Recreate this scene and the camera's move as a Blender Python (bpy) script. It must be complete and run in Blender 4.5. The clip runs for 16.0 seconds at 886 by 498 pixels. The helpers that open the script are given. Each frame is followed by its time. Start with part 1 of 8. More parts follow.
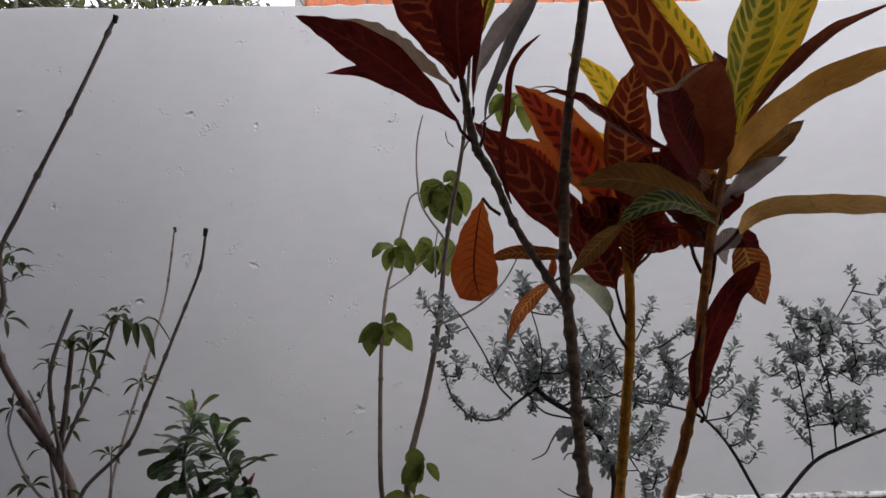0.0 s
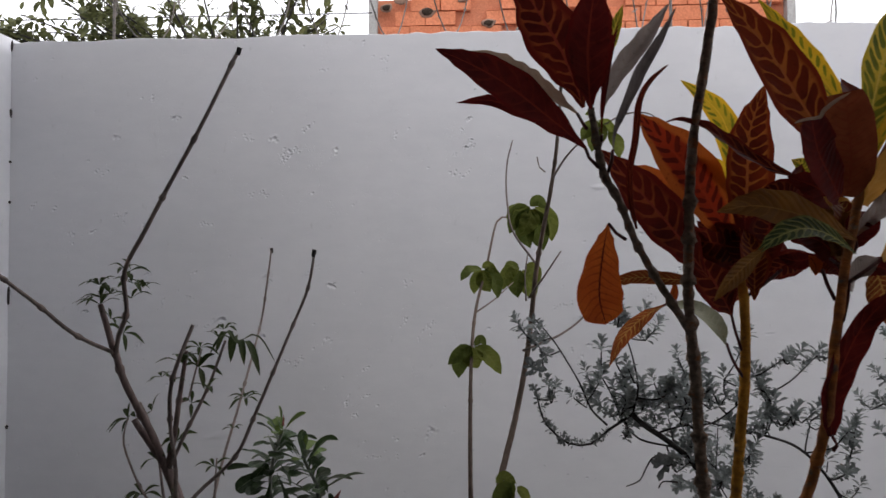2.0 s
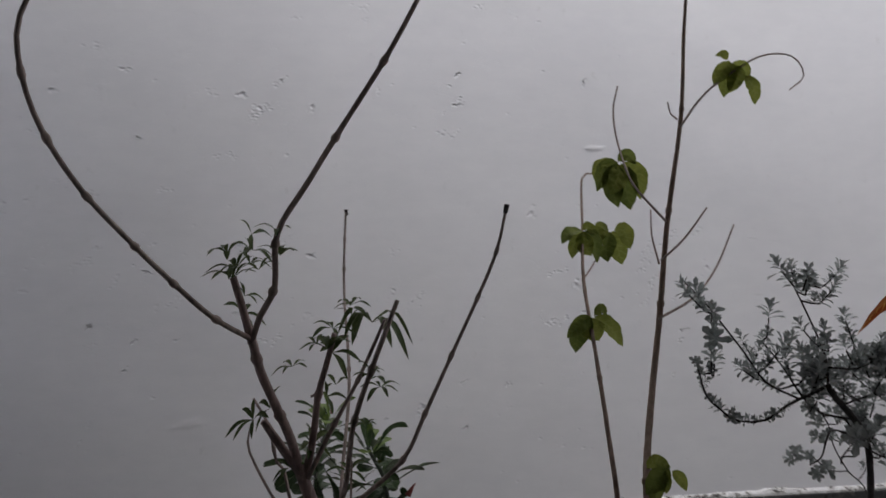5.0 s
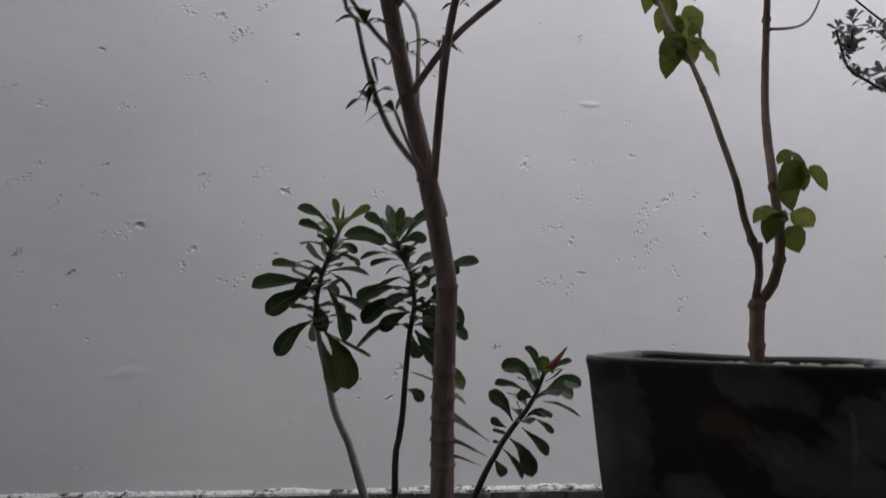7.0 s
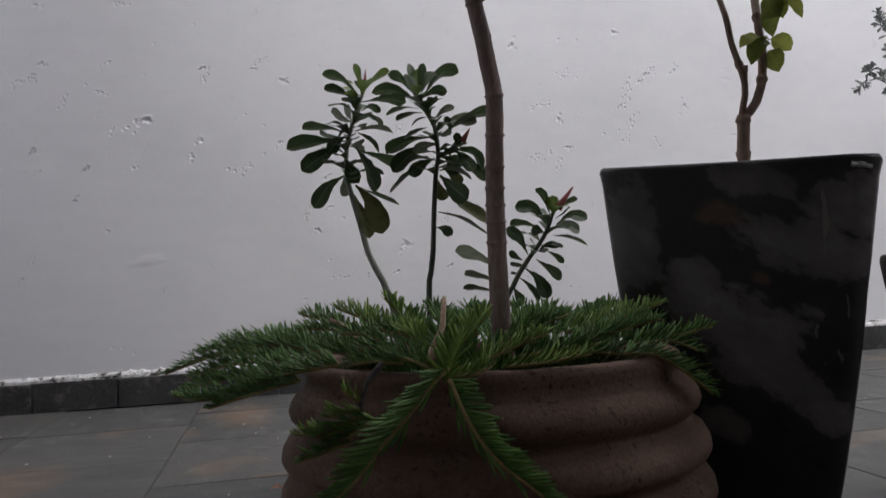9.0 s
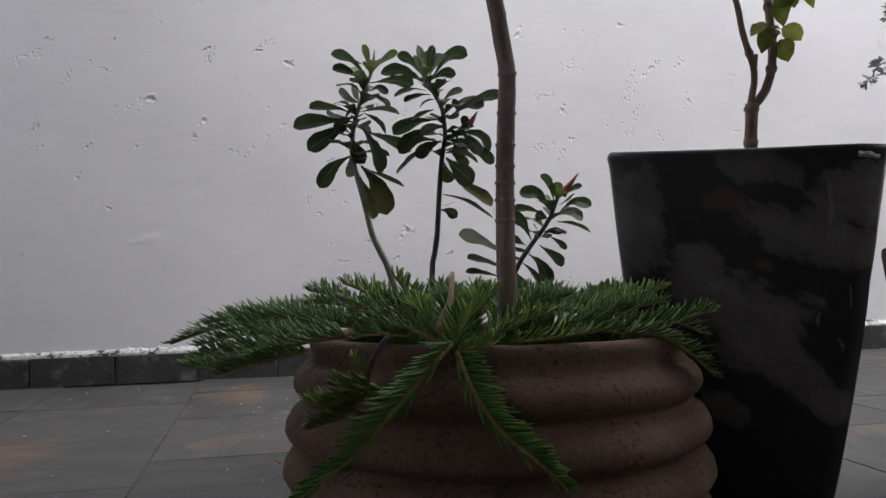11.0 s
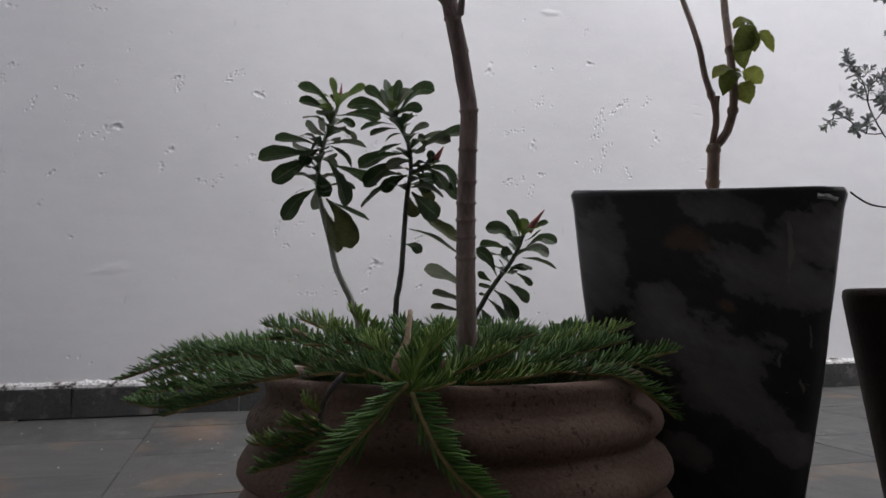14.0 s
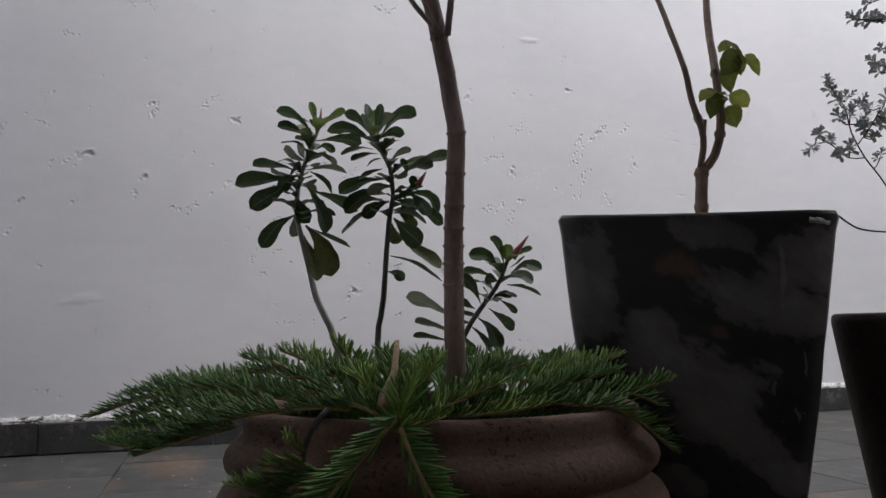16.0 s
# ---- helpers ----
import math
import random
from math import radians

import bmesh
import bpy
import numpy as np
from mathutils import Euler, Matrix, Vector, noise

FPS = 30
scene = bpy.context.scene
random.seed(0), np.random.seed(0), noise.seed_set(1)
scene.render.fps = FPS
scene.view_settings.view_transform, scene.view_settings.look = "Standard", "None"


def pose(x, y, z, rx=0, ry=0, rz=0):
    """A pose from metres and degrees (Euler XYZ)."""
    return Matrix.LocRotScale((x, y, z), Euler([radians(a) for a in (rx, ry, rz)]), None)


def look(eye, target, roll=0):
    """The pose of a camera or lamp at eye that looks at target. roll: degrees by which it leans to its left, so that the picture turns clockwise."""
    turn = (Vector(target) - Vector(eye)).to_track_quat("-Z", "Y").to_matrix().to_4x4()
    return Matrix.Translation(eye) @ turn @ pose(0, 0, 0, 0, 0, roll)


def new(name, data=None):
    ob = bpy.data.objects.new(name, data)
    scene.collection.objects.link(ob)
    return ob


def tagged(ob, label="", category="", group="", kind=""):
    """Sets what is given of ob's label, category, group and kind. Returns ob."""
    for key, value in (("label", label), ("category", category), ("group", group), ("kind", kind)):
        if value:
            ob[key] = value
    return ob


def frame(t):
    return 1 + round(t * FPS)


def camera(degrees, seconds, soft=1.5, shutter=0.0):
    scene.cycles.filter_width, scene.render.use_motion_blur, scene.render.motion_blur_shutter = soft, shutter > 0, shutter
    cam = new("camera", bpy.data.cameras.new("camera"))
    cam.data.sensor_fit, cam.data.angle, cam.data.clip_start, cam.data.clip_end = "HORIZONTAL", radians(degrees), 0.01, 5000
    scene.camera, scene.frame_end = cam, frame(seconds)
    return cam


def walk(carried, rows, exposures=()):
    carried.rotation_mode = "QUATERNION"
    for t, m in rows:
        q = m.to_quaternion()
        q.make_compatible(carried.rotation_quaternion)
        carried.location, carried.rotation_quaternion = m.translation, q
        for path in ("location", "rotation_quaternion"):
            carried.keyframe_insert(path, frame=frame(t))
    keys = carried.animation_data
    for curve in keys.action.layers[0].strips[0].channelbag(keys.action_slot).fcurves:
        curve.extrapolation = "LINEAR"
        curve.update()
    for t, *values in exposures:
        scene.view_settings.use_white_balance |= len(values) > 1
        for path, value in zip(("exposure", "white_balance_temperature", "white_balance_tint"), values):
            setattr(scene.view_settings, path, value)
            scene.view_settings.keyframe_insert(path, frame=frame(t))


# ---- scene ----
cam = camera(60.6, 16.0, shutter=0.6)
PATH = [
    (0, (2.523, -2.879, 1.066), (2.568, -0.879, 1.068), -1.1),
    (0.5, (2.521, -2.885, 1.067), (2.584, -0.887, 1.098), -0.8),
    (1, (2.522, -2.9, 1.068), (2.574, -0.902, 1.121), -0.9),
    (1.5, (2.502, -2.9, 1.066), (2.473, -0.901, 1.115), -1.0),
    (2, (2.469, -2.899, 1.066), (2.355, -0.903, 1.132), -0.3),
    (2.5, (2.457, -2.894, 1.067), (2.352, -0.898, 1.143), -0.4),
    (3, (2.429, -2.887, 1.064), (2.297, -0.893, 1.161), 0.6),
    (3.2, (2.408, -2.887, 1.064), (2.263, -0.895, 1.165), 0.8),
    (5.3, (2.008, -2.674, 1.055), (2.376, -0.709, 1.01), -2.0),
    (5.5, (1.96, -2.651, 1.033), (2.455, -0.714, 0.98), -1.4),
    (5.8, (1.941, -2.594, 0.943), (2.326, -0.632, 0.989), 0.3),
    (6, (1.943, -2.526, 0.863), (2.197, -0.546, 0.98), 0.4),
    (6.2, (1.942, -2.473, 0.766), (2.192, -0.496, 0.943), 1.9),
    (6.5, (1.958, -2.421, 0.625), (2.249, -0.454, 0.849), -0.2),
    (6.7, (1.946, -2.404, 0.542), (2.304, -0.455, 0.814), -0.2),
    (7, (1.932, -2.413, 0.478), (2.298, -0.471, 0.784), 0.7),
    (7.5, (1.891, -2.456, 0.437), (2.282, -0.502, 0.6), 0.6),
    (8, (1.866, -2.476, 0.416), (2.286, -0.527, 0.569), -1.1),
    (8.5, (1.85, -2.498, 0.379), (2.305, -0.555, 0.507), -2.6),
    (9, (1.827, -2.528, 0.36), (2.257, -0.577, 0.429), -2.6),
    (9.5, (1.824, -2.54, 0.351), (2.264, -0.59, 0.392), -2.3),
    (11.8, (1.809, -2.52, 0.342), (2.258, -0.572, 0.397), -0.2),
    (12, (1.812, -2.518, 0.343), (2.278, -0.574, 0.397), -0.2),
    (12.5, (1.816, -2.514, 0.342), (2.297, -0.574, 0.401), 0.8),
    (13, (1.819, -2.519, 0.345), (2.303, -0.58, 0.415), -0.0),
    (13.5, (1.823, -2.521, 0.349), (2.298, -0.581, 0.458), -0.1),
    (14, (1.83, -2.52, 0.348), (2.338, -0.59, 0.481), -0.3),
    (14.5, (1.839, -2.507, 0.358), (2.355, -0.582, 0.527), -1.5),
    (15, (1.842, -2.504, 0.356), (2.359, -0.576, 0.485), -1.6),
    (15.5, (1.838, -2.493, 0.352), (2.398, -0.582, 0.536), -0.9),
    (16, (1.827, -2.488, 0.35), (2.394, -0.581, 0.554), -0.8),
]
walk(cam, [(t, look(eye, target, roll)) for t, eye, target, roll in PATH],
     exposures=[(0.0, 0.36), (3.0, 0.04), (5.5, 0.05), (7.0, 0.20), (8.5, 0.57), (9.5, 0.72), (12.2, 0.90), (13.5, 0.79), (16.0, 0.60)])

# ---- light ----
world = bpy.data.worlds.new("overcast_sky")
scene.world = world
world.use_nodes = True
wn = world.node_tree
sky = wn.nodes.new("ShaderNodeTexSky")
sky.sky_type = "NISHITA"
sky.sun_disc = False
sky.sun_elevation, sky.sun_rotation = radians(52), radians(150)
sky.air_density, sky.dust_density = 1.0, 4.0
cloud = wn.nodes.new("ShaderNodeMix")
cloud.data_type = "RGBA"
cloud.inputs[0].default_value = 0.88
cloud.inputs[7].default_value = (9.2, 9.1, 9.45, 1)
wn.links.new(sky.outputs[0], cloud.inputs[6])
wn.links.new(cloud.outputs[2], wn.nodes["Background"].inputs[0])
wn.nodes["Background"].inputs[1].default_value = 0.20

sun_data = bpy.data.lights.new("sun", "SUN")
sun_data.energy, sun_data.angle, sun_data.color = 0.6, radians(40), (1.0, 0.97, 0.93)
sun = new("sun", sun_data)
sun.matrix_world = look((2.9, -2.2, 7.0), (2.6, 0, 1))


# ---- materials ----
def mat(name, rough=0.6, spec=0.5):
    m = bpy.data.materials.new(name)
    m.use_nodes = True
    b = m.node_tree.nodes["Principled BSDF"]
    b.inputs["Roughness"].default_value = rough
    b.inputs["Specular IOR Level"].default_value = spec
    return m, m.node_tree, b


def node(nt, kind, **values):
    n = nt.nodes.new(kind)
    for key, value in values.items():
        n.inputs[key.replace("_", " ")].default_value = value
    return n


def ramp(nt, source, *stops):
    r = nt.nodes.new("ShaderNodeValToRGB")
    el = r.color_ramp.elements
    while len(el) < len(stops):
        el.new(0.5)
    for e, (at, c) in zip(el, stops):
        e.position = at
        e.color = (*c, 1) if len(c) == 3 else c
    nt.links.new(source, r.inputs[0])
    return r.outputs[0]


def noise_tex(nt, scale, detail=4.0, rough=0.55, stretch=None, coord="Object", seed=True):
    """Noise over the object's own space, shifted from object to object."""
    tc = nt.nodes.new("ShaderNodeTexCoord")
    mp = nt.nodes.new("ShaderNodeMapping")
    nt.links.new(tc.outputs[coord], mp.inputs[0])
    if stretch:
        mp.inputs["Scale"].default_value = stretch
    if seed:
        oi = nt.nodes.new("ShaderNodeObjectInfo")
        mul = nt.nodes.new("ShaderNodeMath")
        mul.operation = "MULTIPLY"
        mul.inputs[1].default_value = 37.0
        nt.links.new(oi.outputs["Random"], mul.inputs[0])
        nt.links.new(mul.outputs[0], mp.inputs["Location"])
    n = node(nt, "ShaderNodeTexNoise", Scale=scale, Detail=detail, Roughness=rough)
    nt.links.new(mp.outputs[0], n.inputs["Vector"])
    return n.outputs["Fac"]


def mix(nt, fac, a, b, blend="MIX"):
    m = nt.nodes.new("ShaderNodeMix")
    m.data_type, m.blend_type = "RGBA", blend
    for sock, v in ((m.inputs[0], fac), (m.inputs[6], a), (m.inputs[7], b)):
        if isinstance(v, (int, float)):
            sock.default_value = v
        elif isinstance(v, tuple):
            sock.default_value = (*v, 1)
        else:
            nt.links.new(v, sock)
    return m.outputs[2]


def maths(nt, op, a, b=0.0):
    m = nt.nodes.new("ShaderNodeMath")
    m.operation = op
    for sock, v in ((m.inputs[0], a), (m.inputs[1], b)):
        if isinstance(v, (int, float)):
            sock.default_value = v
        else:
            nt.links.new(v, sock)
    return m.outputs[0]


def bump(nt, b, height, strength, dist=0.01):
    bp = node(nt, "ShaderNodeBump", Strength=strength, Distance=dist)
    nt.links.new(height, bp.inputs["Height"])
    nt.links.new(bp.outputs[0], b.inputs["Normal"])


def mottled(name, dark, light, scale, rough=0.7, spec=0.4, grain=80.0, relief=0.25, dist=0.004, stretch=None, extra=None):
    """A surface of two tones with grain and fine relief; extra: a third tone in sparse patches."""
    m, nt, b = mat(name, rough, spec)
    big = noise_tex(nt, scale, 5.0, 0.6, stretch)
    fine = noise_tex(nt, grain, 3.0, 0.6, stretch)
    col = ramp(nt, big, (0.32, dark), (0.68, light))
    col = mix(nt, 0.35, col, ramp(nt, fine, (0.3, tuple(c * 0.55 for c in dark)), (0.7, tuple(min(1, c * 1.25) for c in light))))
    if extra:
        spots = noise_tex(nt, scale * 2.3, 6.0, 0.65, stretch)
        col = mix(nt, ramp(nt, spots, (0.56, (0, 0, 0)), (0.66, (1, 1, 1))), col, extra)
    nt.links.new(col, b.inputs["Base Color"])
    bump(nt, b, maths(nt, "ADD", fine, maths(nt, "MULTIPLY", big, 0.7)), relief, dist)
    return m


def oval(nt, across, along, at, size, turn=0.0):
    """1 in the middle of an oval patch, 0 at its rim, over two coordinates."""
    du, dv = maths(nt, "SUBTRACT", across, at[0]), maths(nt, "SUBTRACT", along, at[1])
    c, s = math.cos(math.radians(turn)), math.sin(math.radians(turn))
    p = maths(nt, "ADD", maths(nt, "MULTIPLY", du, c / size[0]), maths(nt, "MULTIPLY", dv, s / size[0]))
    q = maths(nt, "ADD", maths(nt, "MULTIPLY", du, -s / size[1]), maths(nt, "MULTIPLY", dv, c / size[1]))
    d = maths(nt, "SQRT", maths(nt, "ADD", maths(nt, "MULTIPLY", p, p), maths(nt, "MULTIPLY", q, q)))
    return maths(nt, "MAXIMUM", maths(nt, "SUBTRACT", 1.0, d), 0.0)


def white_wall():
    m, nt, b = mat("white_wall_paint", 0.62, 0.35)
    big = noise_tex(nt, 0.9, 4.0, 0.5, None, "Object", False)
    brush = noise_tex(nt, 14.0, 5.0, 0.6, (0.6, 1, 1.3), "Object", False)
    fine = noise_tex(nt, 130.0, 3.0, 0.6, None, "Object", False)
    col = ramp(nt, big, (0.3, (0.70, 0.705, 0.745)), (0.7, (0.78, 0.782, 0.815)))
    col = mix(nt, 0.25, col, ramp(nt, brush, (0.3, (0.66, 0.67, 0.69)), (0.7, (0.82, 0.82, 0.83))))
    # thin dirt that ran from the foot of the wall, with a ragged edge of its own
    dirt = noise_tex(nt, 26.0, 6.0, 0.7, (1, 1, 0.5), "Object", False)
    col = mix(nt, ramp(nt, dirt, (0.63, (0, 0, 0)), (0.74, (0.35, 0.35, 0.35))), col, (0.42, 0.42, 0.42))
    nt.links.new(col, b.inputs["Base Color"])
    cells = nt.nodes.new("ShaderNodeTexVoronoi")
    cells.inputs["Scale"].default_value = 75.0
    tco = nt.nodes.new("ShaderNodeTexCoord")
    nt.links.new(tco.outputs["Object"], cells.inputs["Vector"])
    lone = nt.nodes.new("ShaderNodeSeparateXYZ")
    nt.links.new(cells.outputs["Color"], lone.inputs[0])
    pit = maths(nt, "MULTIPLY", ramp(nt, cells.outputs["Distance"], (0.10, (1, 1, 1)), (0.2, (0, 0, 0))), maths(nt, "GREATER_THAN", lone.outputs[0], 0.965))
    h = maths(nt, "ADD", maths(nt, "MULTIPLY", brush, 0.45), maths(nt, "MULTIPLY", fine, 0.10))
    # flaked paint in loose clusters
    flake = ramp(nt, noise_tex(nt, 95.0, 6.0, 0.62, (1, 1, 1.4), "Object", False), (0.60, (0, 0, 0)), (0.64, (1, 1, 1)))
    where = ramp(nt, noise_tex(nt, 7.0, 4.0, 0.6, None, "Object", False), (0.55, (0, 0, 0)), (0.63, (1, 1, 1)))
    chips = maths(nt, "MULTIPLY", flake, where)
    h = maths(nt, "SUBTRACT", h, maths(nt, "MULTIPLY", chips, 1.1))
    bump(nt, b, maths(nt, "SUBTRACT", h, maths(nt, "MULTIPLY", pit, 1.6)), 0.30, 0.004)
    return m


def slate():
    m, nt, b = mat("slate_tile", 0.6, 0.28)
    big = noise_tex(nt, 5.0, 5.0, 0.6)
    cleft = noise_tex(nt, 18.0, 6.0, 0.7, (1.0, 0.4, 1.0))
    fine = noise_tex(nt, 160.0, 2.0)
    oi = nt.nodes.new("ShaderNodeObjectInfo")
    tone = ramp(nt, oi.outputs["Random"], (0.0, (0.050, 0.052, 0.051)), (0.5, (0.068, 0.068, 0.066)), (1.0, (0.092, 0.088, 0.080)))
    col = mix(nt, 0.5, tone, ramp(nt, big, (0.3, (0.044, 0.046, 0.046)), (0.7, (0.102, 0.098, 0.092))))
    rust = noise_tex(nt, 3.1, 3.0, 0.5)
    col = mix(nt, ramp(nt, rust, (0.57, (0, 0, 0)), (0.70, (0.6, 0.6, 0.6))), col, (0.24, 0.145, 0.085))
    geo = nt.nodes.new("ShaderNodeNewGeometry")
    place = nt.nodes.new("ShaderNodeSeparateXYZ")
    nt.links.new(geo.outputs["Position"], place.inputs[0])
    stain = maths(nt, "MAXIMUM", oval(nt, place.outputs[0], place.outputs[1], (1.72, -0.36), (0.13, 0.30), 0), oval(nt, place.outputs[0], place.outputs[1], (1.30, -0.93), (0.16, 0.22), 0))
    stain = maths(nt, "ADD", maths(nt, "MULTIPLY", stain, 0.55), maths(nt, "MULTIPLY", noise_tex(nt, 11.0, 5.0, 0.6), 0.6))
    col = mix(nt, ramp(nt, stain, (0.42, (0, 0, 0)), (0.66, (0.55, 0.55, 0.55))), col, (0.17, 0.112, 0.075))
    chalk = noise_tex(nt, 7.0, 6.0, 0.7)
    col = mix(nt, ramp(nt, chalk, (0.58, (0, 0, 0)), (0.74, (0.4, 0.4, 0.4))), col, (0.26, 0.25, 0.235))
    col = mix(nt, ramp(nt, fine, (0.66, (0, 0, 0)), (0.74, (0.4, 0.4, 0.4))), col, (0.3, 0.3, 0.28))
    nt.links.new(col, b.inputs["Base Color"])
    nt.links.new(ramp(nt, cleft, (0.2, (0.52, 0.52, 0.52)), (0.8, (0.78, 0.78, 0.78))), b.inputs["Roughness"])
    bump(nt, b, maths(nt, "ADD", cleft, maths(nt, "MULTIPLY", fine, 0.2)), 0.35, 0.006)
    return m


def leaf_mat(name, blade_a, blade_b, vein, vein_amount=0.75, rough=0.42, veins=13.0, edge=None, trans=0.15, gloss=0.07, midrib=None, wide=1.0, cells=None):
    """A leaf: u runs from base to tip, v across it. Midrib, slanting side veins, blotches, and light through the blade."""
    m, nt, b = mat(name, rough + 0.06, gloss)
    uv = nt.nodes.new("ShaderNodeUVMap")
    uv.uv_map = "leaf"
    sep = nt.nodes.new("ShaderNodeSeparateXYZ")
    nt.links.new(uv.outputs[0], sep.inputs[0])
    u, v = sep.outputs[0], sep.outputs[1]
    side = maths(nt, "ABSOLUTE", maths(nt, "SUBTRACT", v, 0.5))
    warp = noise_tex(nt, 32.0, 2.0)
    patchy = noise_tex(nt, 22.0, 3.0)
    net = nt.nodes.new("ShaderNodeTexVoronoi")
    net.feature = "DISTANCE_TO_EDGE"
    net.inputs["Scale"].default_value = 170.0
    tco = nt.nodes.new("ShaderNodeTexCoord")
    nt.links.new(tco.outputs["Object"], net.inputs["Vector"])
    blot = noise_tex(nt, 28.0, 4.0, 0.6)
    # veins leave the two sides of the midrib by turns and bend towards the tip
    slant = maths(nt, "SUBTRACT", maths(nt, "MULTIPLY", u, veins), maths(nt, "MULTIPLY", maths(nt, "POWER", maths(nt, "MULTIPLY", side, 2.0), 1.35), veins * 0.13))
    slant = maths(nt, "ADD", slant, maths(nt, "MULTIPLY", warp, 1.5))
    slant = maths(nt, "ADD", slant, maths(nt, "MULTIPLY", maths(nt, "GREATER_THAN", v, 0.5), 0.43))
    saw = maths(nt, "ABSOLUTE", maths(nt, "SUBTRACT", maths(nt, "FRACT", slant), 0.5))
    width = maths(nt, "MULTIPLY", maths(nt, "SUBTRACT", 0.17, maths(nt, "MULTIPLY", side, 0.24)), wide)
    width = maths(nt, "MULTIPLY", width, maths(nt, "ADD", maths(nt, "MULTIPLY", patchy, 2.2), -0.25))
    line = ramp(nt, maths(nt, "SUBTRACT", width, saw), (0.0, (0, 0, 0)), (0.05, (1, 1, 1)))
    # short links between neighbouring veins
    mesh_line = maths(nt, "LESS_THAN", net.outputs["Distance"], maths(nt, "SUBTRACT", maths(nt, "MULTIPLY", patchy, 0.16), 0.075))
    line = maths(nt, "MAXIMUM", line, maths(nt, "MULTIPLY", mesh_line, 0.35))
    rib = maths(nt, "LESS_THAN", side, maths(nt, "SUBTRACT", 0.035, maths(nt, "MULTIPLY", u, 0.024)))
    fac = maths(nt, "MULTIPLY", maths(nt, "MAXIMUM", line, rib), vein_amount)
    if edge:
        fac = maths(nt, "MULTIPLY", fac, ramp(nt, blot, (0.38, (0.15, 0.15, 0.15)), (0.6, (1, 1, 1))))
    col = ramp(nt, blot, (0.35, blade_a), (0.66, blade_b))
    if edge:
        col = mix(nt, ramp(nt, maths(nt, "ADD", side, maths(nt, "MULTIPLY", blot, 0.35)), (0.52, (0, 0, 0)), (0.66, (1, 1, 1))), col, edge)
    if cells:
        # blade cells closed off by looping veins, and a rim of its own colour
        half, mid, reach = cells
        p = maths(nt, "POWER", maths(nt, "DIVIDE", saw, half), 2.6)
        q = maths(nt, "POWER", maths(nt, "DIVIDE", maths(nt, "ABSOLUTE", maths(nt, "SUBTRACT", side, mid)), reach), 2.6)
        room = maths(nt, "SUBTRACT", 1.0, maths(nt, "ADD", p, q))
        room = maths(nt, "ADD", room, maths(nt, "MULTIPLY", maths(nt, "SUBTRACT", noise_tex(nt, 75.0, 3.0), 0.5), 1.3))
        room = ramp(nt, room, (0.0, (0, 0, 0)), (0.3, (1, 1, 1)))
        inside = ramp(nt, blot, (0.35, blade_a), (0.66, blade_b))
        strength = maths(nt, "MULTIPLY", ramp(nt, patchy, (0.30, (0.35, 0.35, 0.35)), (0.6, (1, 1, 1))), vein_amount)
        net_col = mix(nt, strength, inside, vein)
        rim = maths(nt, "ADD", side, maths(nt, "MULTIPLY", maths(nt, "SUBTRACT", blot, 0.5), 0.22))
        net_col = mix(nt, ramp(nt, rim, (mid + reach - 0.07, (0, 0, 0)), (mid + reach + 0.03, (1, 1, 1))), net_col, edge or blade_b)
        col = mix(nt, room, net_col, inside)
        midrib = midrib or vein
    else:
        col = mix(nt, fac, col, vein)
    if midrib:
        col = mix(nt, rib, col, midrib)
    speck = noise_tex(nt, 240.0, 2.0)
    col = mix(nt, ramp(nt, speck, (0.62, (0, 0, 0)), (0.72, (0.35, 0.35, 0.35))), col, tuple(c * 0.45 for c in blade_a))
    nt.links.new(col, b.inputs["Base Color"])
    nt.links.new(ramp(nt, blot, (0.3, (rough - 0.1,) * 3), (0.7, (rough + 0.12,) * 3)), b.inputs["Roughness"])
    h = maths(nt, "SUBTRACT", maths(nt, "MULTIPLY", saw, 0.8), maths(nt, "MULTIPLY", rib, 0.5))
    bump(nt, b, h, 0.55, 0.0018)
    if trans:
        tr = nt.nodes.new("ShaderNodeBsdfTranslucent")
        nt.links.new(col, tr.inputs[0])
        mx = nt.nodes.new("ShaderNodeMixShader")
        mx.inputs[0].default_value = trans
        out = nt.nodes["Material Output"]
        nt.links.new(b.outputs[0], mx.inputs[1])
        nt.links.new(tr.outputs[0], mx.inputs[2])
        nt.links.new(mx.outputs[0], out.inputs[0])
    return m


def crumbled():
    """Crumbled white render, its paint lost in ragged patches that bare dark mortar."""
    m, nt, b = mat("chipped_plaster", 0.9, 0.2)
    lump = noise_tex(nt, 55.0, 6.0, 0.7, (1, 1, 1.6), "Object", False)
    where = noise_tex(nt, 9.0, 3.0, 0.5, None, "Object", False)
    bare = maths(nt, "ADD", lump, maths(nt, "MULTIPLY", maths(nt, "SUBTRACT", where, 0.5), 0.7))
    col = ramp(nt, bare, (0.50, (0.74, 0.74, 0.75)), (0.56, (0.50, 0.49, 0.48)), (0.61, (0.12, 0.115, 0.11)), (0.72, (0.05, 0.048, 0.047)))
    nt.links.new(col, b.inputs["Base Color"])
    bump(nt, b, lump, 0.9, 0.006)
    return m


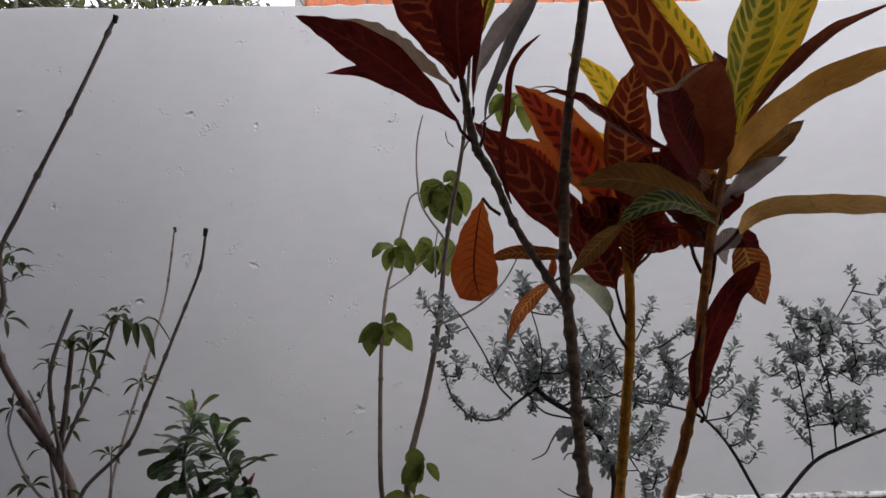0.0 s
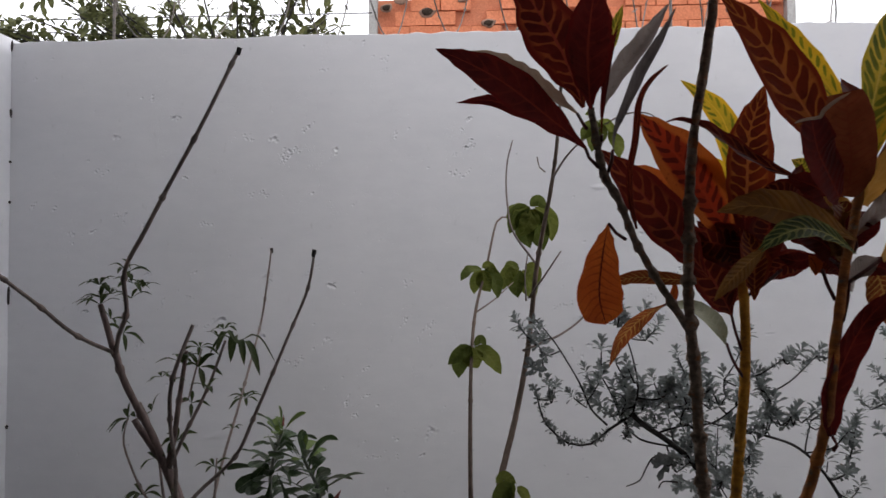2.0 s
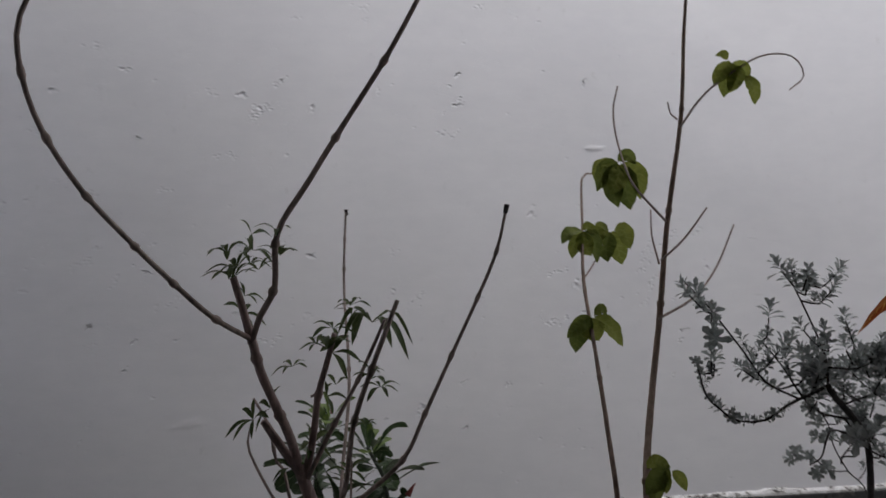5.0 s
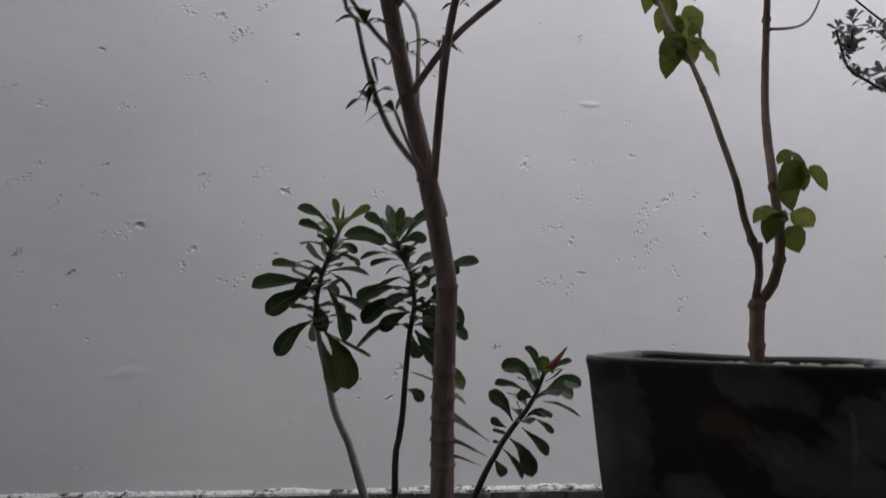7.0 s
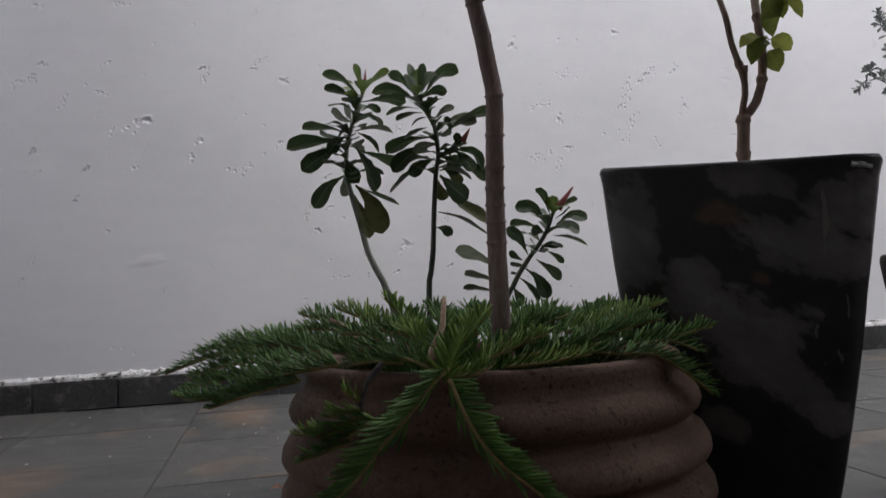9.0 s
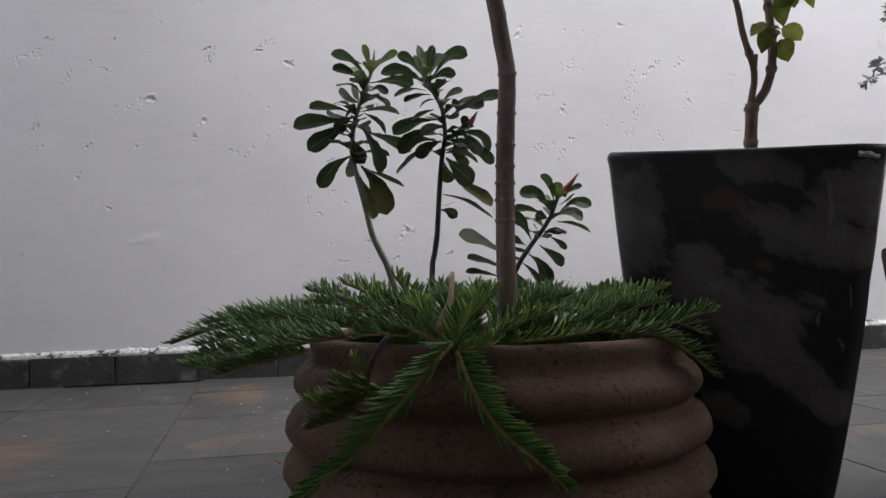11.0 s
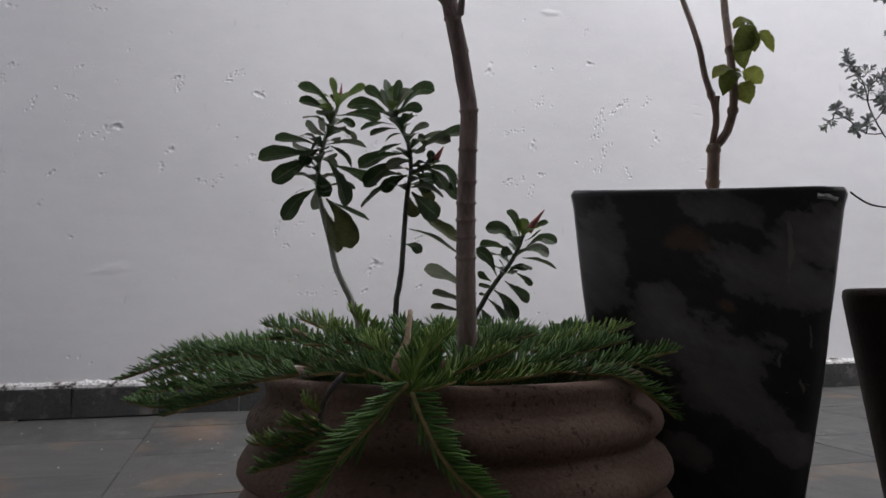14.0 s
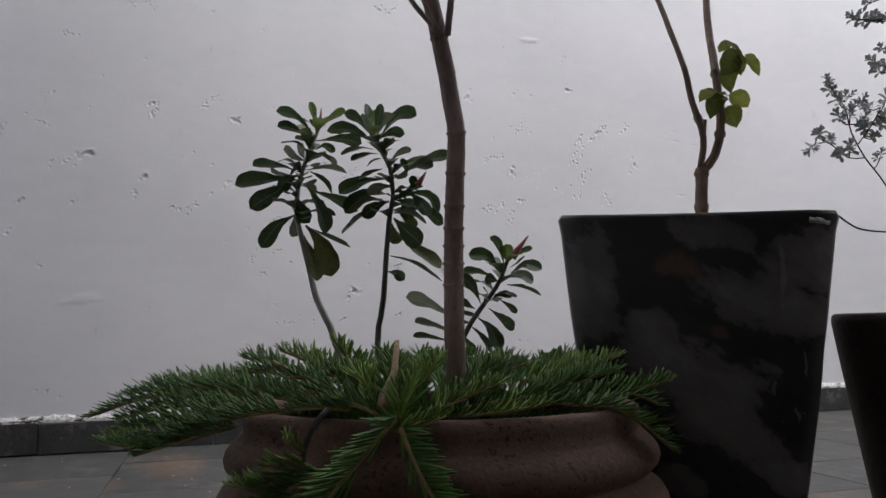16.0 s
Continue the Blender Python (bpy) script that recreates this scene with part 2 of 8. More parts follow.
def needle_mat(name, dark, light):
    """Conifer needles: each with a green of its own, a soft sheen and light through it."""
    m, nt, b = mat(name, 0.45, 0.22)
    geo = nt.nodes.new("ShaderNodeNewGeometry")
    tone = ramp(nt, geo.outputs["Random Per Island"], (0.0, dark), (0.55, tuple((p + q) / 2 for p, q in zip(dark, light))), (1.0, light))
    col = mix(nt, ramp(nt, noise_tex(nt, 60.0, 3.0), (0.35, (0, 0, 0)), (0.7, (0.45, 0.45, 0.45))), tone, tuple(c * 1.35 for c in light))
    nt.links.new(col, b.inputs["Base Color"])
    tr = nt.nodes.new("ShaderNodeBsdfTranslucent")
    nt.links.new(col, tr.inputs[0])
    mx = nt.nodes.new("ShaderNodeMixShader")
    mx.inputs[0].default_value = 0.25
    nt.links.new(b.outputs[0], mx.inputs[1])
    nt.links.new(tr.outputs[0], mx.inputs[2])
    nt.links.new(mx.outputs[0], nt.nodes["Material Output"].inputs[0])
    return m


def fired_clay():
    """Rough brown fired clay: clouded tone, dark pits and specks, a chalky bloom in patches."""
    m, nt, b = mat("brown_pot_clay", 0.8, 0.22)
    big = noise_tex(nt, 7.0, 5.0, 0.6)
    col = ramp(nt, big, (0.3, (0.100, 0.062, 0.044)), (0.7, (0.195, 0.126, 0.093)))
    col = mix(nt, ramp(nt, noise_tex(nt, 19.0, 6.0, 0.65, (1, 1, 0.5)), (0.5, (0, 0, 0)), (0.72, (0.5, 0.5, 0.5))), col, (0.21, 0.155, 0.125))
    pits = noise_tex(nt, 150.0, 2.0, 0.5)
    where = ramp(nt, noise_tex(nt, 16.0, 3.0), (0.4, (0.1, 0.1, 0.1)), (0.62, (1, 1, 1)))
    dark = maths(nt, "MULTIPLY", ramp(nt, pits, (0.58, (0, 0, 0)), (0.64, (1, 1, 1))), where)
    col = mix(nt, maths(nt, "MULTIPLY", dark, 0.8), col, (0.035, 0.022, 0.017))
    nt.links.new(col, b.inputs["Base Color"])
    sand = noise_tex(nt, 260.0, 3.0, 0.6)
    col = mix(nt, ramp(nt, sand, (0.35, (0.45, 0.45, 0.45)), (0.65, (0, 0, 0))), col, (0.055, 0.034, 0.026))
    nt.links.new(col, b.inputs["Base Color"])
    h = maths(nt, "SUBTRACT", maths(nt, "MULTIPLY", noise_tex(nt, 55.0, 6.0, 0.65), 0.9), maths(nt, "MULTIPLY", dark, 0.5))
    bump(nt, b, maths(nt, "ADD", h, maths(nt, "MULTIPLY", sand, 0.35)), 0.4, 0.003)
    return m


def worn_glaze():
    """Near-black glaze with dull grey-brown worn patches that run slantwise, pale scratches and a little rust."""
    m, nt, b = mat("black_pot_glaze", 0.4, 0.4)
    tc = nt.nodes.new("ShaderNodeTexCoord")
    axes = nt.nodes.new("ShaderNodeCombineXYZ")
    # along the slant, across it, and out of the front face
    for k, axis in enumerate(((0.5, -0.33, -0.40), (0.62, -0.42, 0.95), (-0.5, -0.75, 0.0))):
        d = nt.nodes.new("ShaderNodeVectorMath")
        d.operation = "DOT_PRODUCT"
        d.inputs[1].default_value = axis
        nt.links.new(tc.outputs["Object"], d.inputs[0])
        nt.links.new(d.outputs["Value"], axes.inputs[k])

    def streak(scale, detail, rough, shift):
        n = node(nt, "ShaderNodeTexNoise", Scale=scale, Detail=detail, Roughness=rough)
        add = nt.nodes.new("ShaderNodeVectorMath")
        add.inputs[1].default_value = (shift, shift * 0.7, 0)
        nt.links.new(axes.outputs[0], add.inputs[0])
        nt.links.new(add.outputs[0], n.inputs["Vector"])
        return n.outputs["Fac"]

    big = streak(15.0, 8.0, 0.67, 3.3)
    mid = streak(16.0, 6.0, 0.65, 9.1)
    cloud_tone = streak(4.0, 3.0, 0.5, 5.7)
    fine = noise_tex(nt, 120.0, 3.0)
    # across the front face, and up
    face = nt.nodes.new("ShaderNodeVectorMath")
    face.operation = "DOT_PRODUCT"
    face.inputs[1].default_value = (0.835, -0.55, 0)
    nt.links.new(tc.outputs["Object"], face.inputs[0])
    h = maths(nt, "SUBTRACT", face.outputs["Value"], 2.921)
    sep = nt.nodes.new("ShaderNodeSeparateXYZ")
    nt.links.new(tc.outputs["Object"], sep.inputs[0])
    z = sep.outputs[2]
    bare = 0.0
    for at, size, turn in (((0.0, 0.262), (0.15, 0.068), -42), ((-0.052, 0.338), (0.05, 0.04), -50), ((0.075, 0.372), (0.125, 0.042), -22), ((0.135, 0.43), (0.06, 0.055), 0),
                           ((-0.13, 0.39), (0.05, 0.11), 0), ((0.02, 0.46), (0.06, 0.03), -15), ((0.10, 0.16), (0.05, 0.03), -30), ((-0.02, 0.15), (0.05, 0.03), -20)):
        bare = maths(nt, "MAXIMUM", bare, oval(nt, h, z, at, size, turn))
    wear = maths(nt, "MULTIPLY", 0.52, maths(nt, "ADD", maths(nt, "MULTIPLY", big, 1.45), maths(nt, "MULTIPLY", bare, 0.74)))
    col = ramp(nt, mid, (0.3, (0.010, 0.010, 0.011)), (0.75, (0.036, 0.035, 0.036)))
    worn = ramp(nt, mid, (0.3, (0.085, 0.081, 0.081)), (0.72, (0.175, 0.167, 0.165)))
    col = mix(nt, ramp(nt, wear, (0.46, (0, 0, 0)), (0.50, (0.6, 0.6, 0.6)), (0.62, (1, 1, 1))), col, worn)
    col = mix(nt, ramp(nt, cloud_tone, (0.45, (0, 0, 0)), (0.62, (0.5, 0.5, 0.5))), col, (0.035, 0.033, 0.034))
    rust = maths(nt, "ADD", maths(nt, "MULTIPLY", noise_tex(nt, 26.0, 5.0, 0.6), 0.8), maths(nt, "MULTIPLY", maths(nt, "MAXIMUM", oval(nt, h, z, (-0.016, 0.421), (0.042, 0.03), -20), oval(nt, h, z, (0.028, 0.338), (0.022, 0.014), -30)), 0.5))
    col = mix(nt, ramp(nt, rust, (0.56, (0, 0, 0)), (0.72, (0.7, 0.7, 0.7))), col, (0.105, 0.065, 0.045))
    # one long pale scratch and short ones beside it
    sway = maths(nt, "ADD", h, maths(nt, "MULTIPLY", maths(nt, "SUBTRACT", noise_tex(nt, 22.0, 3.0), 0.5), 0.035))
    scratch = 0.0
    for at, size in (((0.101, 0.405), (0.0035, 0.06)), ((0.118, 0.30), (0.0022, 0.022)), ((0.085, 0.272), (0.0026, 0.012)), ((0.112, 0.24), (0.0020, 0.014))):
        scratch = maths(nt, "MAXIMUM", scratch, oval(nt, sway, z, at, size))
    scratch = maths(nt, "ADD", scratch, maths(nt, "SUBTRACT", noise_tex(nt, 70.0, 3.0), 0.5))
    col = mix(nt, ramp(nt, scratch, (0.22, (0, 0, 0)), (0.42, (0.42, 0.42, 0.42))), col, (0.25, 0.22, 0.195))
    speck = noise_tex(nt, 150.0, 2.0)
    col = mix(nt, ramp(nt, speck, (0.75, (0, 0, 0)), (0.78, (0.5, 0.5, 0.5))), col, (0.22, 0.21, 0.20))
    nt.links.new(col, b.inputs["Base Color"])
    nt.links.new(ramp(nt, wear, (0.48, (0.36, 0.36, 0.36)), (0.6, (0.62, 0.62, 0.62))), b.inputs["Roughness"])
    bump(nt, b, maths(nt, "ADD", maths(nt, "MULTIPLY", mid, 0.8), maths(nt, "MULTIPLY", fine, 0.15)), 0.3, 0.006)
    return m


WALL = white_wall()
SLATE = slate()
GROUT = mottled("grout", (0.11, 0.105, 0.098), (0.18, 0.172, 0.155), 8, 0.9)
# for the added roof and walls out of view; dark to limit bounced light
UNSEEN_GREY = mottled("unseen_grey_render", (0.15, 0.145, 0.14), (0.22, 0.21, 0.20), 3, 0.9, 0.2, 60, 0.4)
SKIRT = mottled("slate_skirting", (0.016, 0.017, 0.019), (0.055, 0.057, 0.058), 7, 0.6, 0.4, 120, 0.3, 0.003, None, (0.13, 0.122, 0.112))
CHIPPED = crumbled()
CLAY = fired_clay()
BLACKPOT = worn_glaze()
DARKPOT = mottled("dark_brown_pot", (0.026, 0.018, 0.014), (0.066, 0.046, 0.037), 8, 0.75, 0.25, 140, 0.3)
SOIL = mottled("soil", (0.02, 0.014, 0.01), (0.06, 0.042, 0.03), 30, 0.95, 0.2, 150, 1.0, 0.01)
PEBBLE = mottled("pebble", (0.25, 0.19, 0.14), (0.56, 0.49, 0.40), 9, 0.75, 0.3, 120, 0.3, 0.003)
TRUNK = mottled("trunk_bark", (0.155, 0.112, 0.102), (0.31, 0.235, 0.215), 22, 0.75, 0.3, 150, 0.6, 0.004, (1, 1, 0.35))
TWIG = mottled("grey_twig_bark", (0.155, 0.120, 0.108), (0.37, 0.30, 0.27), 26, 0.8, 0.25, 160, 0.5, 0.003, (1, 1, 0.35))
GREENTWIG = mottled("young_conifer_twig", (0.17, 0.13, 0.05), (0.34, 0.27, 0.11), 60, 0.7, 0.3, 170, 0.5, 0.002)
TANBARK = mottled("tan_bark", (0.145, 0.100, 0.078), (0.29, 0.215, 0.172), 24, 0.75, 0.25, 150, 0.4, 0.003, (1, 1, 0.35))
CROTBARK = mottled("croton_bark", (0.105, 0.076, 0.060), (0.32, 0.24, 0.185), 34, 0.85, 0.12, 130, 0.8, 0.004, (1, 1, 1.6), (0.30, 0.135, 0.065))
CROTRIPE = mottled("ripening_croton_bark", (0.17, 0.105, 0.070), (0.56, 0.185, 0.042), 30, 0.8, 0.12, 130, 0.7, 0.004, (1, 1, 1.4), (0.22, 0.165, 0.12))
STALK = mottled("leaf_stalk", (0.05, 0.010, 0.009), (0.11, 0.024, 0.018), 60, 0.5, 0.3, 160, 0.2)
CROTYOUNG = mottled("young_croton_bark", (0.22, 0.105, 0.022), (0.66, 0.30, 0.038), 26, 0.7, 0.15, 130, 0.5, 0.004, (1, 1, 1.3), (0.105, 0.085, 0.045))
SHRUBBARK = mottled("shrub_bark", (0.028, 0.025, 0.026), (0.075, 0.068, 0.066), 30, 0.85, 0.2, 160, 0.5, 0.003)
ADSTEM = mottled("succulent_stem", (0.035, 0.042, 0.032), (0.10, 0.12, 0.085), 16, 0.5, 0.4, 120, 0.3, 0.003, (1, 1, 0.4))
ADGREY = mottled("grey_succulent_stem", (0.19, 0.20, 0.17), (0.34, 0.35, 0.30), 16, 0.55, 0.4, 120, 0.3, 0.003, (1, 1, 0.4))
BRICK = mottled("orange_hollow_brick", (0.48, 0.15, 0.075), (0.64, 0.235, 0.125), 5, 0.9, 0.2, 60, 0.4, 0.01)
MORTAR = mottled("mortar", (0.42, 0.14, 0.075), (0.52, 0.20, 0.115), 9, 0.95, 0.2)
WIRE = mottled("razor_wire_steel", (0.085, 0.075, 0.068), (0.19, 0.165, 0.145), 20, 0.5, 0.5)
SMEAR = mottled("brown_mortar_smear", (0.17, 0.10, 0.072), (0.30, 0.20, 0.155), 14, 0.95, 0.2)
CONCRETE = mottled("grey_concrete", (0.30, 0.30, 0.29), (0.45, 0.44, 0.43), 4, 0.9, 0.2)

L_MAROON = leaf_mat("maroon_leaf", (0.068, 0.0085, 0.0085), (0.140, 0.016, 0.013), (0.20, 0.026, 0.015), 0.3, trans=0.32, rough=0.5, gloss=0.06, veins=10.0, cells=(0.46, 0.22, 0.22), edge=(0.13, 0.011, 0.009))
# brown leaf colour; also paints the lit half of the curled maroon leaf
L_BRONZE = leaf_mat("bronze_maroon_leaf", (0.18, 0.042, 0.018), (0.30, 0.080, 0.034), (0.18, 0.02, 0.012), 0.3, trans=0.32, rough=0.5, gloss=0.06)
L_REDVEIN = leaf_mat("dark_red_leaf_red_veins", (0.058, 0.008, 0.007), (0.125, 0.015, 0.009), (0.34, 0.075, 0.024), 0.7, trans=0.32, gloss=0.09, veins=10.0, cells=(0.44, 0.19, 0.20), edge=(0.14, 0.015, 0.010), midrib=(0.24, 0.04, 0.022))
L_RED = leaf_mat("red_leaf_orange_veins", (0.090, 0.014, 0.007), (0.18, 0.026, 0.009), (0.50, 0.150, 0.030), 0.7, trans=0.34, veins=12.0, gloss=0.07, cells=(0.445, 0.20, 0.20), edge=(0.20, 0.030, 0.010), midrib=(0.36, 0.10, 0.028))
L_FLAME = leaf_mat("flame_red_leaf", (0.085, 0.011, 0.007), (0.16, 0.018, 0.008), (0.34, 0.034, 0.011), 0.95, trans=0.38, veins=14.0, gloss=0.08, cells=(0.27, 0.17, 0.14), edge=(0.46, 0.105, 0.020), midrib=(0.30, 0.035, 0.012))
L_OLIVETAN = leaf_mat("olive_tan_leaf", (0.48, 0.215, 0.040), (0.68, 0.35, 0.080), (0.74, 0.45, 0.16), 0.22, trans=0.5, rough=0.52, gloss=0.09)
L_ORANGE = leaf_mat("rust_orange_leaf", (0.36, 0.060, 0.012), (0.52, 0.110, 0.018), (0.17, 0.024, 0.008), 0.5, trans=0.40, midrib=(0.07, 0.012, 0.006), gloss=0.14)
L_RUSTY = leaf_mat("rust_leaf_yellow_veins", (0.20, 0.046, 0.015), (0.36, 0.090, 0.026), (0.62, 0.34, 0.09), 0.75, trans=0.34, gloss=0.12)
L_OLIVE = leaf_mat("olive_brown_leaf", (0.15, 0.058, 0.012), (0.26, 0.112, 0.020), (0.36, 0.16, 0.034), 0.25, trans=0.30, rough=0.45, gloss=0.10, midrib=(0.34, 0.16, 0.035))
L_TAN = leaf_mat("tan_leaf", (0.60, 0.31, 0.085), (0.76, 0.44, 0.14), (0.82, 0.56, 0.26), 0.35, trans=0.5, gloss=0.08)
L_PINKTAN = leaf_mat("pinkish_tan_leaf", (0.40, 0.27, 0.19), (0.54, 0.40, 0.29), (0.44, 0.24, 0.14), 0.4, trans=0.3)
L_YELLOW = leaf_mat("yellow_leaf_green_spots", (0.16, 0.17, 0.020), (0.34, 0.30, 0.022), (0.86, 0.52, 0.035), 0.95, trans=0.46, veins=13.0, cells=(0.27, 0.26, 0.12), edge=(0.88, 0.52, 0.03), midrib=(0.86, 0.54, 0.05))
L_YELPLAIN = leaf_mat("golden_yellow_leaf", (0.80, 0.45, 0.02), (0.90, 0.58, 0.04), (0.40, 0.32, 0.04), 0.15, trans=0.45)
L_GREENYEL = leaf_mat("green_leaf_yellow_veins", (0.12, 0.145, 0.018), (0.30, 0.28, 0.025), (0.82, 0.58, 0.06), 0.95, trans=0.38, veins=13.0, cells=(0.37, 0.24, 0.20), edge=(0.62, 0.46, 0.035), midrib=(0.80, 0.60, 0.10))
L_DKGREENYEL = leaf_mat("dark_green_leaf_yellow_veins", (0.040, 0.058, 0.016), (0.080, 0.100, 0.020), (0.38, 0.37, 0.11), 0.8, trans=0.26, veins=13.0, cells=(0.42, 0.24, 0.22), edge=(0.17, 0.16, 0.035))
L_GREY = leaf_mat("grey_leaf_underside", (0.34, 0.285, 0.255), (0.50, 0.43, 0.385), (0.36, 0.27, 0.23), 0.4, trans=0.35)
L_DKGREY = leaf_mat("dark_grey_leaf", (0.12, 0.102, 0.10), (0.24, 0.205, 0.195), (0.14, 0.10, 0.09), 0.4, trans=0.25)
L_GREENGREY = leaf_mat("grey_green_leaf", (0.20, 0.205, 0.12), (0.33, 0.325, 0.20), (0.38, 0.36, 0.24), 0.3, trans=0.25)
L_AD = leaf_mat("succulent_leaf", (0.034, 0.058, 0.024), (0.066, 0.104, 0.044), (0.15, 0.19, 0.11), 0.12, rough=0.36, veins=7.0, trans=0.2, gloss=0.28, midrib=(0.17, 0.21, 0.12))
L_ADPALE = leaf_mat("pale_succulent_leaf_underside", (0.105, 0.125, 0.088), (0.18, 0.20, 0.14), (0.25, 0.27, 0.19), 0.12, rough=0.42, veins=7.0, trans=0.25, gloss=0.25, midrib=(0.25, 0.27, 0.19))
L_ADYOUNG = leaf_mat("young_succulent_leaf", (0.10, 0.15, 0.038), (0.17, 0.23, 0.065), (0.20, 0.25, 0.10), 0.25, rough=0.36, veins=7.0, trans=0.25, gloss=0.2)
L_ADOLD = leaf_mat("ageing_succulent_leaf", (0.065, 0.075, 0.028), (0.12, 0.125, 0.05), (0.14, 0.14, 0.07), 0.3, rough=0.45, veins=7.0, trans=0.2)
L_LIME = leaf_mat("lime_green_leaf", (0.135, 0.160, 0.032), (0.245, 0.270, 0.062), (0.30, 0.32, 0.10), 0.35, rough=0.5, veins=6.0, trans=0.42)
L_MIDGREEN = leaf_mat("mid_green_leaf", (0.090, 0.116, 0.026), (0.165, 0.195, 0.048), (0.20, 0.23, 0.075), 0.3, rough=0.5, veins=6.0, trans=0.36)
L_SMALL = leaf_mat("narrow_green_leaf", (0.038, 0.054, 0.021), (0.075, 0.095, 0.036), (0.10, 0.115, 0.055), 0.3, rough=0.5, veins=6.0, trans=0.2)
L_SAGE = leaf_mat("grey_shrub_leaf", (0.20, 0.22, 0.215), (0.36, 0.38, 0.37), (0.42, 0.44, 0.43), 0.3, rough=0.7, veins=4.0, trans=0.22)
L_TREE = leaf_mat("tree_leaf", (0.060, 0.070, 0.030), (0.150, 0.155, 0.065), (0.18, 0.19, 0.08), 0.2, rough=0.5, veins=5.0, trans=0.3)
NEEDLE = needle_mat("conifer_needle", (0.030, 0.080, 0.020), (0.115, 0.225, 0.048))
NEEDLEYOUNG = needle_mat("young_conifer_needle", (0.070, 0.145, 0.027), (0.225, 0.335, 0.068))
DRYTWIG = mottled("dry_pale_twig", (0.22, 0.155, 0.105), (0.44, 0.33, 0.23), 60, 0.85, 0.2, 170, 0.5, 0.002)
PINK = mottled("pink_flower_bud", (0.13, 0.035, 0.034), (0.36, 0.085, 0.078), 60, 0.5, 0.4)
DRY = mottled("dry_leaf", (0.16, 0.075, 0.045), (0.28, 0.15, 0.095), 40, 0.8, 0.2)
CHIP = mottled("white_chip", (0.34, 0.34, 0.33), (0.52, 0.52, 0.51), 40, 0.8, 0.2)


# ---- building blocks ----
def mesh_of(name, verts, faces, uvs=None, smooth=True):
    me = bpy.data.meshes.new(name)
    me.from_pydata([tuple(v) for v in verts], [], faces)
    if uvs is not None:
        layer = me.uv_layers.new(name="leaf")
        idx = np.empty(len(me.loops), dtype=np.int32)
        me.loops.foreach_get("vertex_index", idx)
        layer.data.foreach_set("uv", np.asarray(uvs, dtype=np.float32)[idx].ravel())
    if smooth:
        me.polygons.foreach_set("use_smooth", [True] * len(me.polygons))
    me.update()
    return me


def put(name, me, material, parent=None, label="", m=None):
    ob = new(name, me)
    if material and not me.materials:
        me.materials.append(material)
    if parent:
        ob.parent = parent
        ob.matrix_parent_inverse = parent.matrix_basis.inverted()
    if m is not None:
        ob.matrix_basis = m
    if label:
        tagged(ob, label)
    return ob


def part(name, bm, material, parent=None, label="", smooth=False):
    """Links a bmesh as one mesh object."""
    me = bpy.data.meshes.new(name)
    bm.normal_update()
    bm.to_mesh(me)
    bm.free()
    if smooth:
        me.polygons.foreach_set("use_smooth", [True] * len(me.polygons))
    return put(name, me, material, parent, label)


def thing(name, place, label, category, group="", kind=""):
    ob = new(name)
    ob.empty_display_size = 0.05
    ob.matrix_basis = pose(*place)
    return tagged(ob, label, category, group, kind)


def smooth_line(pts, step):
    """Points along a smooth curve through pts, about step apart; also the running share of its length."""
    p = [Vector(q) for q in pts]
    p = [p[0] * 2 - p[1]] + p + [p[-1] * 2 - p[-2]]
    out = []
    for i in range(1, len(p) - 2):
        n = max(1, round((p[i + 1] - p[i]).length / step))
        for k in range(n):
            t = k / n
            a, b, c, d = p[i - 1], p[i], p[i + 1], p[i + 2]
            out.append(0.5 * (2 * b + (c - a) * t + (2 * a - 5 * b + 4 * c - d) * t * t + (3 * b - a - 3 * c + d) * t ** 3))
    out.append(p[-2])
    return out


def tube(pts, r0, r1, step=0.02, segs=8, nodes=(), swell=1.35, wobble=0.06, rng=None, closed=True, ring=0.0035):
    """Vertices and faces of a round stem that tapers from r0 to r1; nodes: places along it (in metres) with a swollen ring."""
    rng = rng or random.Random(3)
    line = smooth_line(pts, step)
    # extra rings round each node keep it short
    dist = [0.0]
    for a, b in zip(line, line[1:]):
        dist.append(dist[-1] + (b - a).length)
    total = dist[-1]
    rings = sorted(set([round(d, 5) for d in dist] + [round(min(max(n + o, 0), total), 5) for n in nodes for o in (-1.75 * ring, -0.55 * ring, 0.55 * ring, 1.75 * ring)]))
    verts, faces = [], []
    side = None
    j = 0
    for k, d in enumerate(rings):
        while j < len(dist) - 2 and dist[j + 1] < d:
            j += 1
        f = (d - dist[j]) / max(1e-6, dist[j + 1] - dist[j])
        at = line[j].lerp(line[j + 1], min(max(f, 0), 1))
        way = (line[min(j + 1, len(line) - 1)] - line[max(j, 0)]).normalized()
        if side is None:
            side = way.orthogonal().normalized()
        side = (side - way * side.dot(way)).normalized()
        up = way.cross(side)
        r = r0 + (r1 - r0) * d / total
        for n in nodes:
            if abs(d - n) < ring:
                r *= swell
        for s in range(segs):
            a = 2 * math.pi * s / segs
            rr = r * (1 + rng.uniform(-wobble, wobble))
            verts.append(at + side * (rr * math.cos(a)) + up * (rr * math.sin(a)))
        if k:
            b = k * segs
            for s in range(segs):
                t = (s + 1) % segs
                faces.append((b - segs + s, b - segs + t, b + t, b + s))
    if closed:
        faces.append(tuple(range(segs))[::-1])
        faces.append(tuple(range(len(verts) - segs, len(verts))))
    return verts, faces


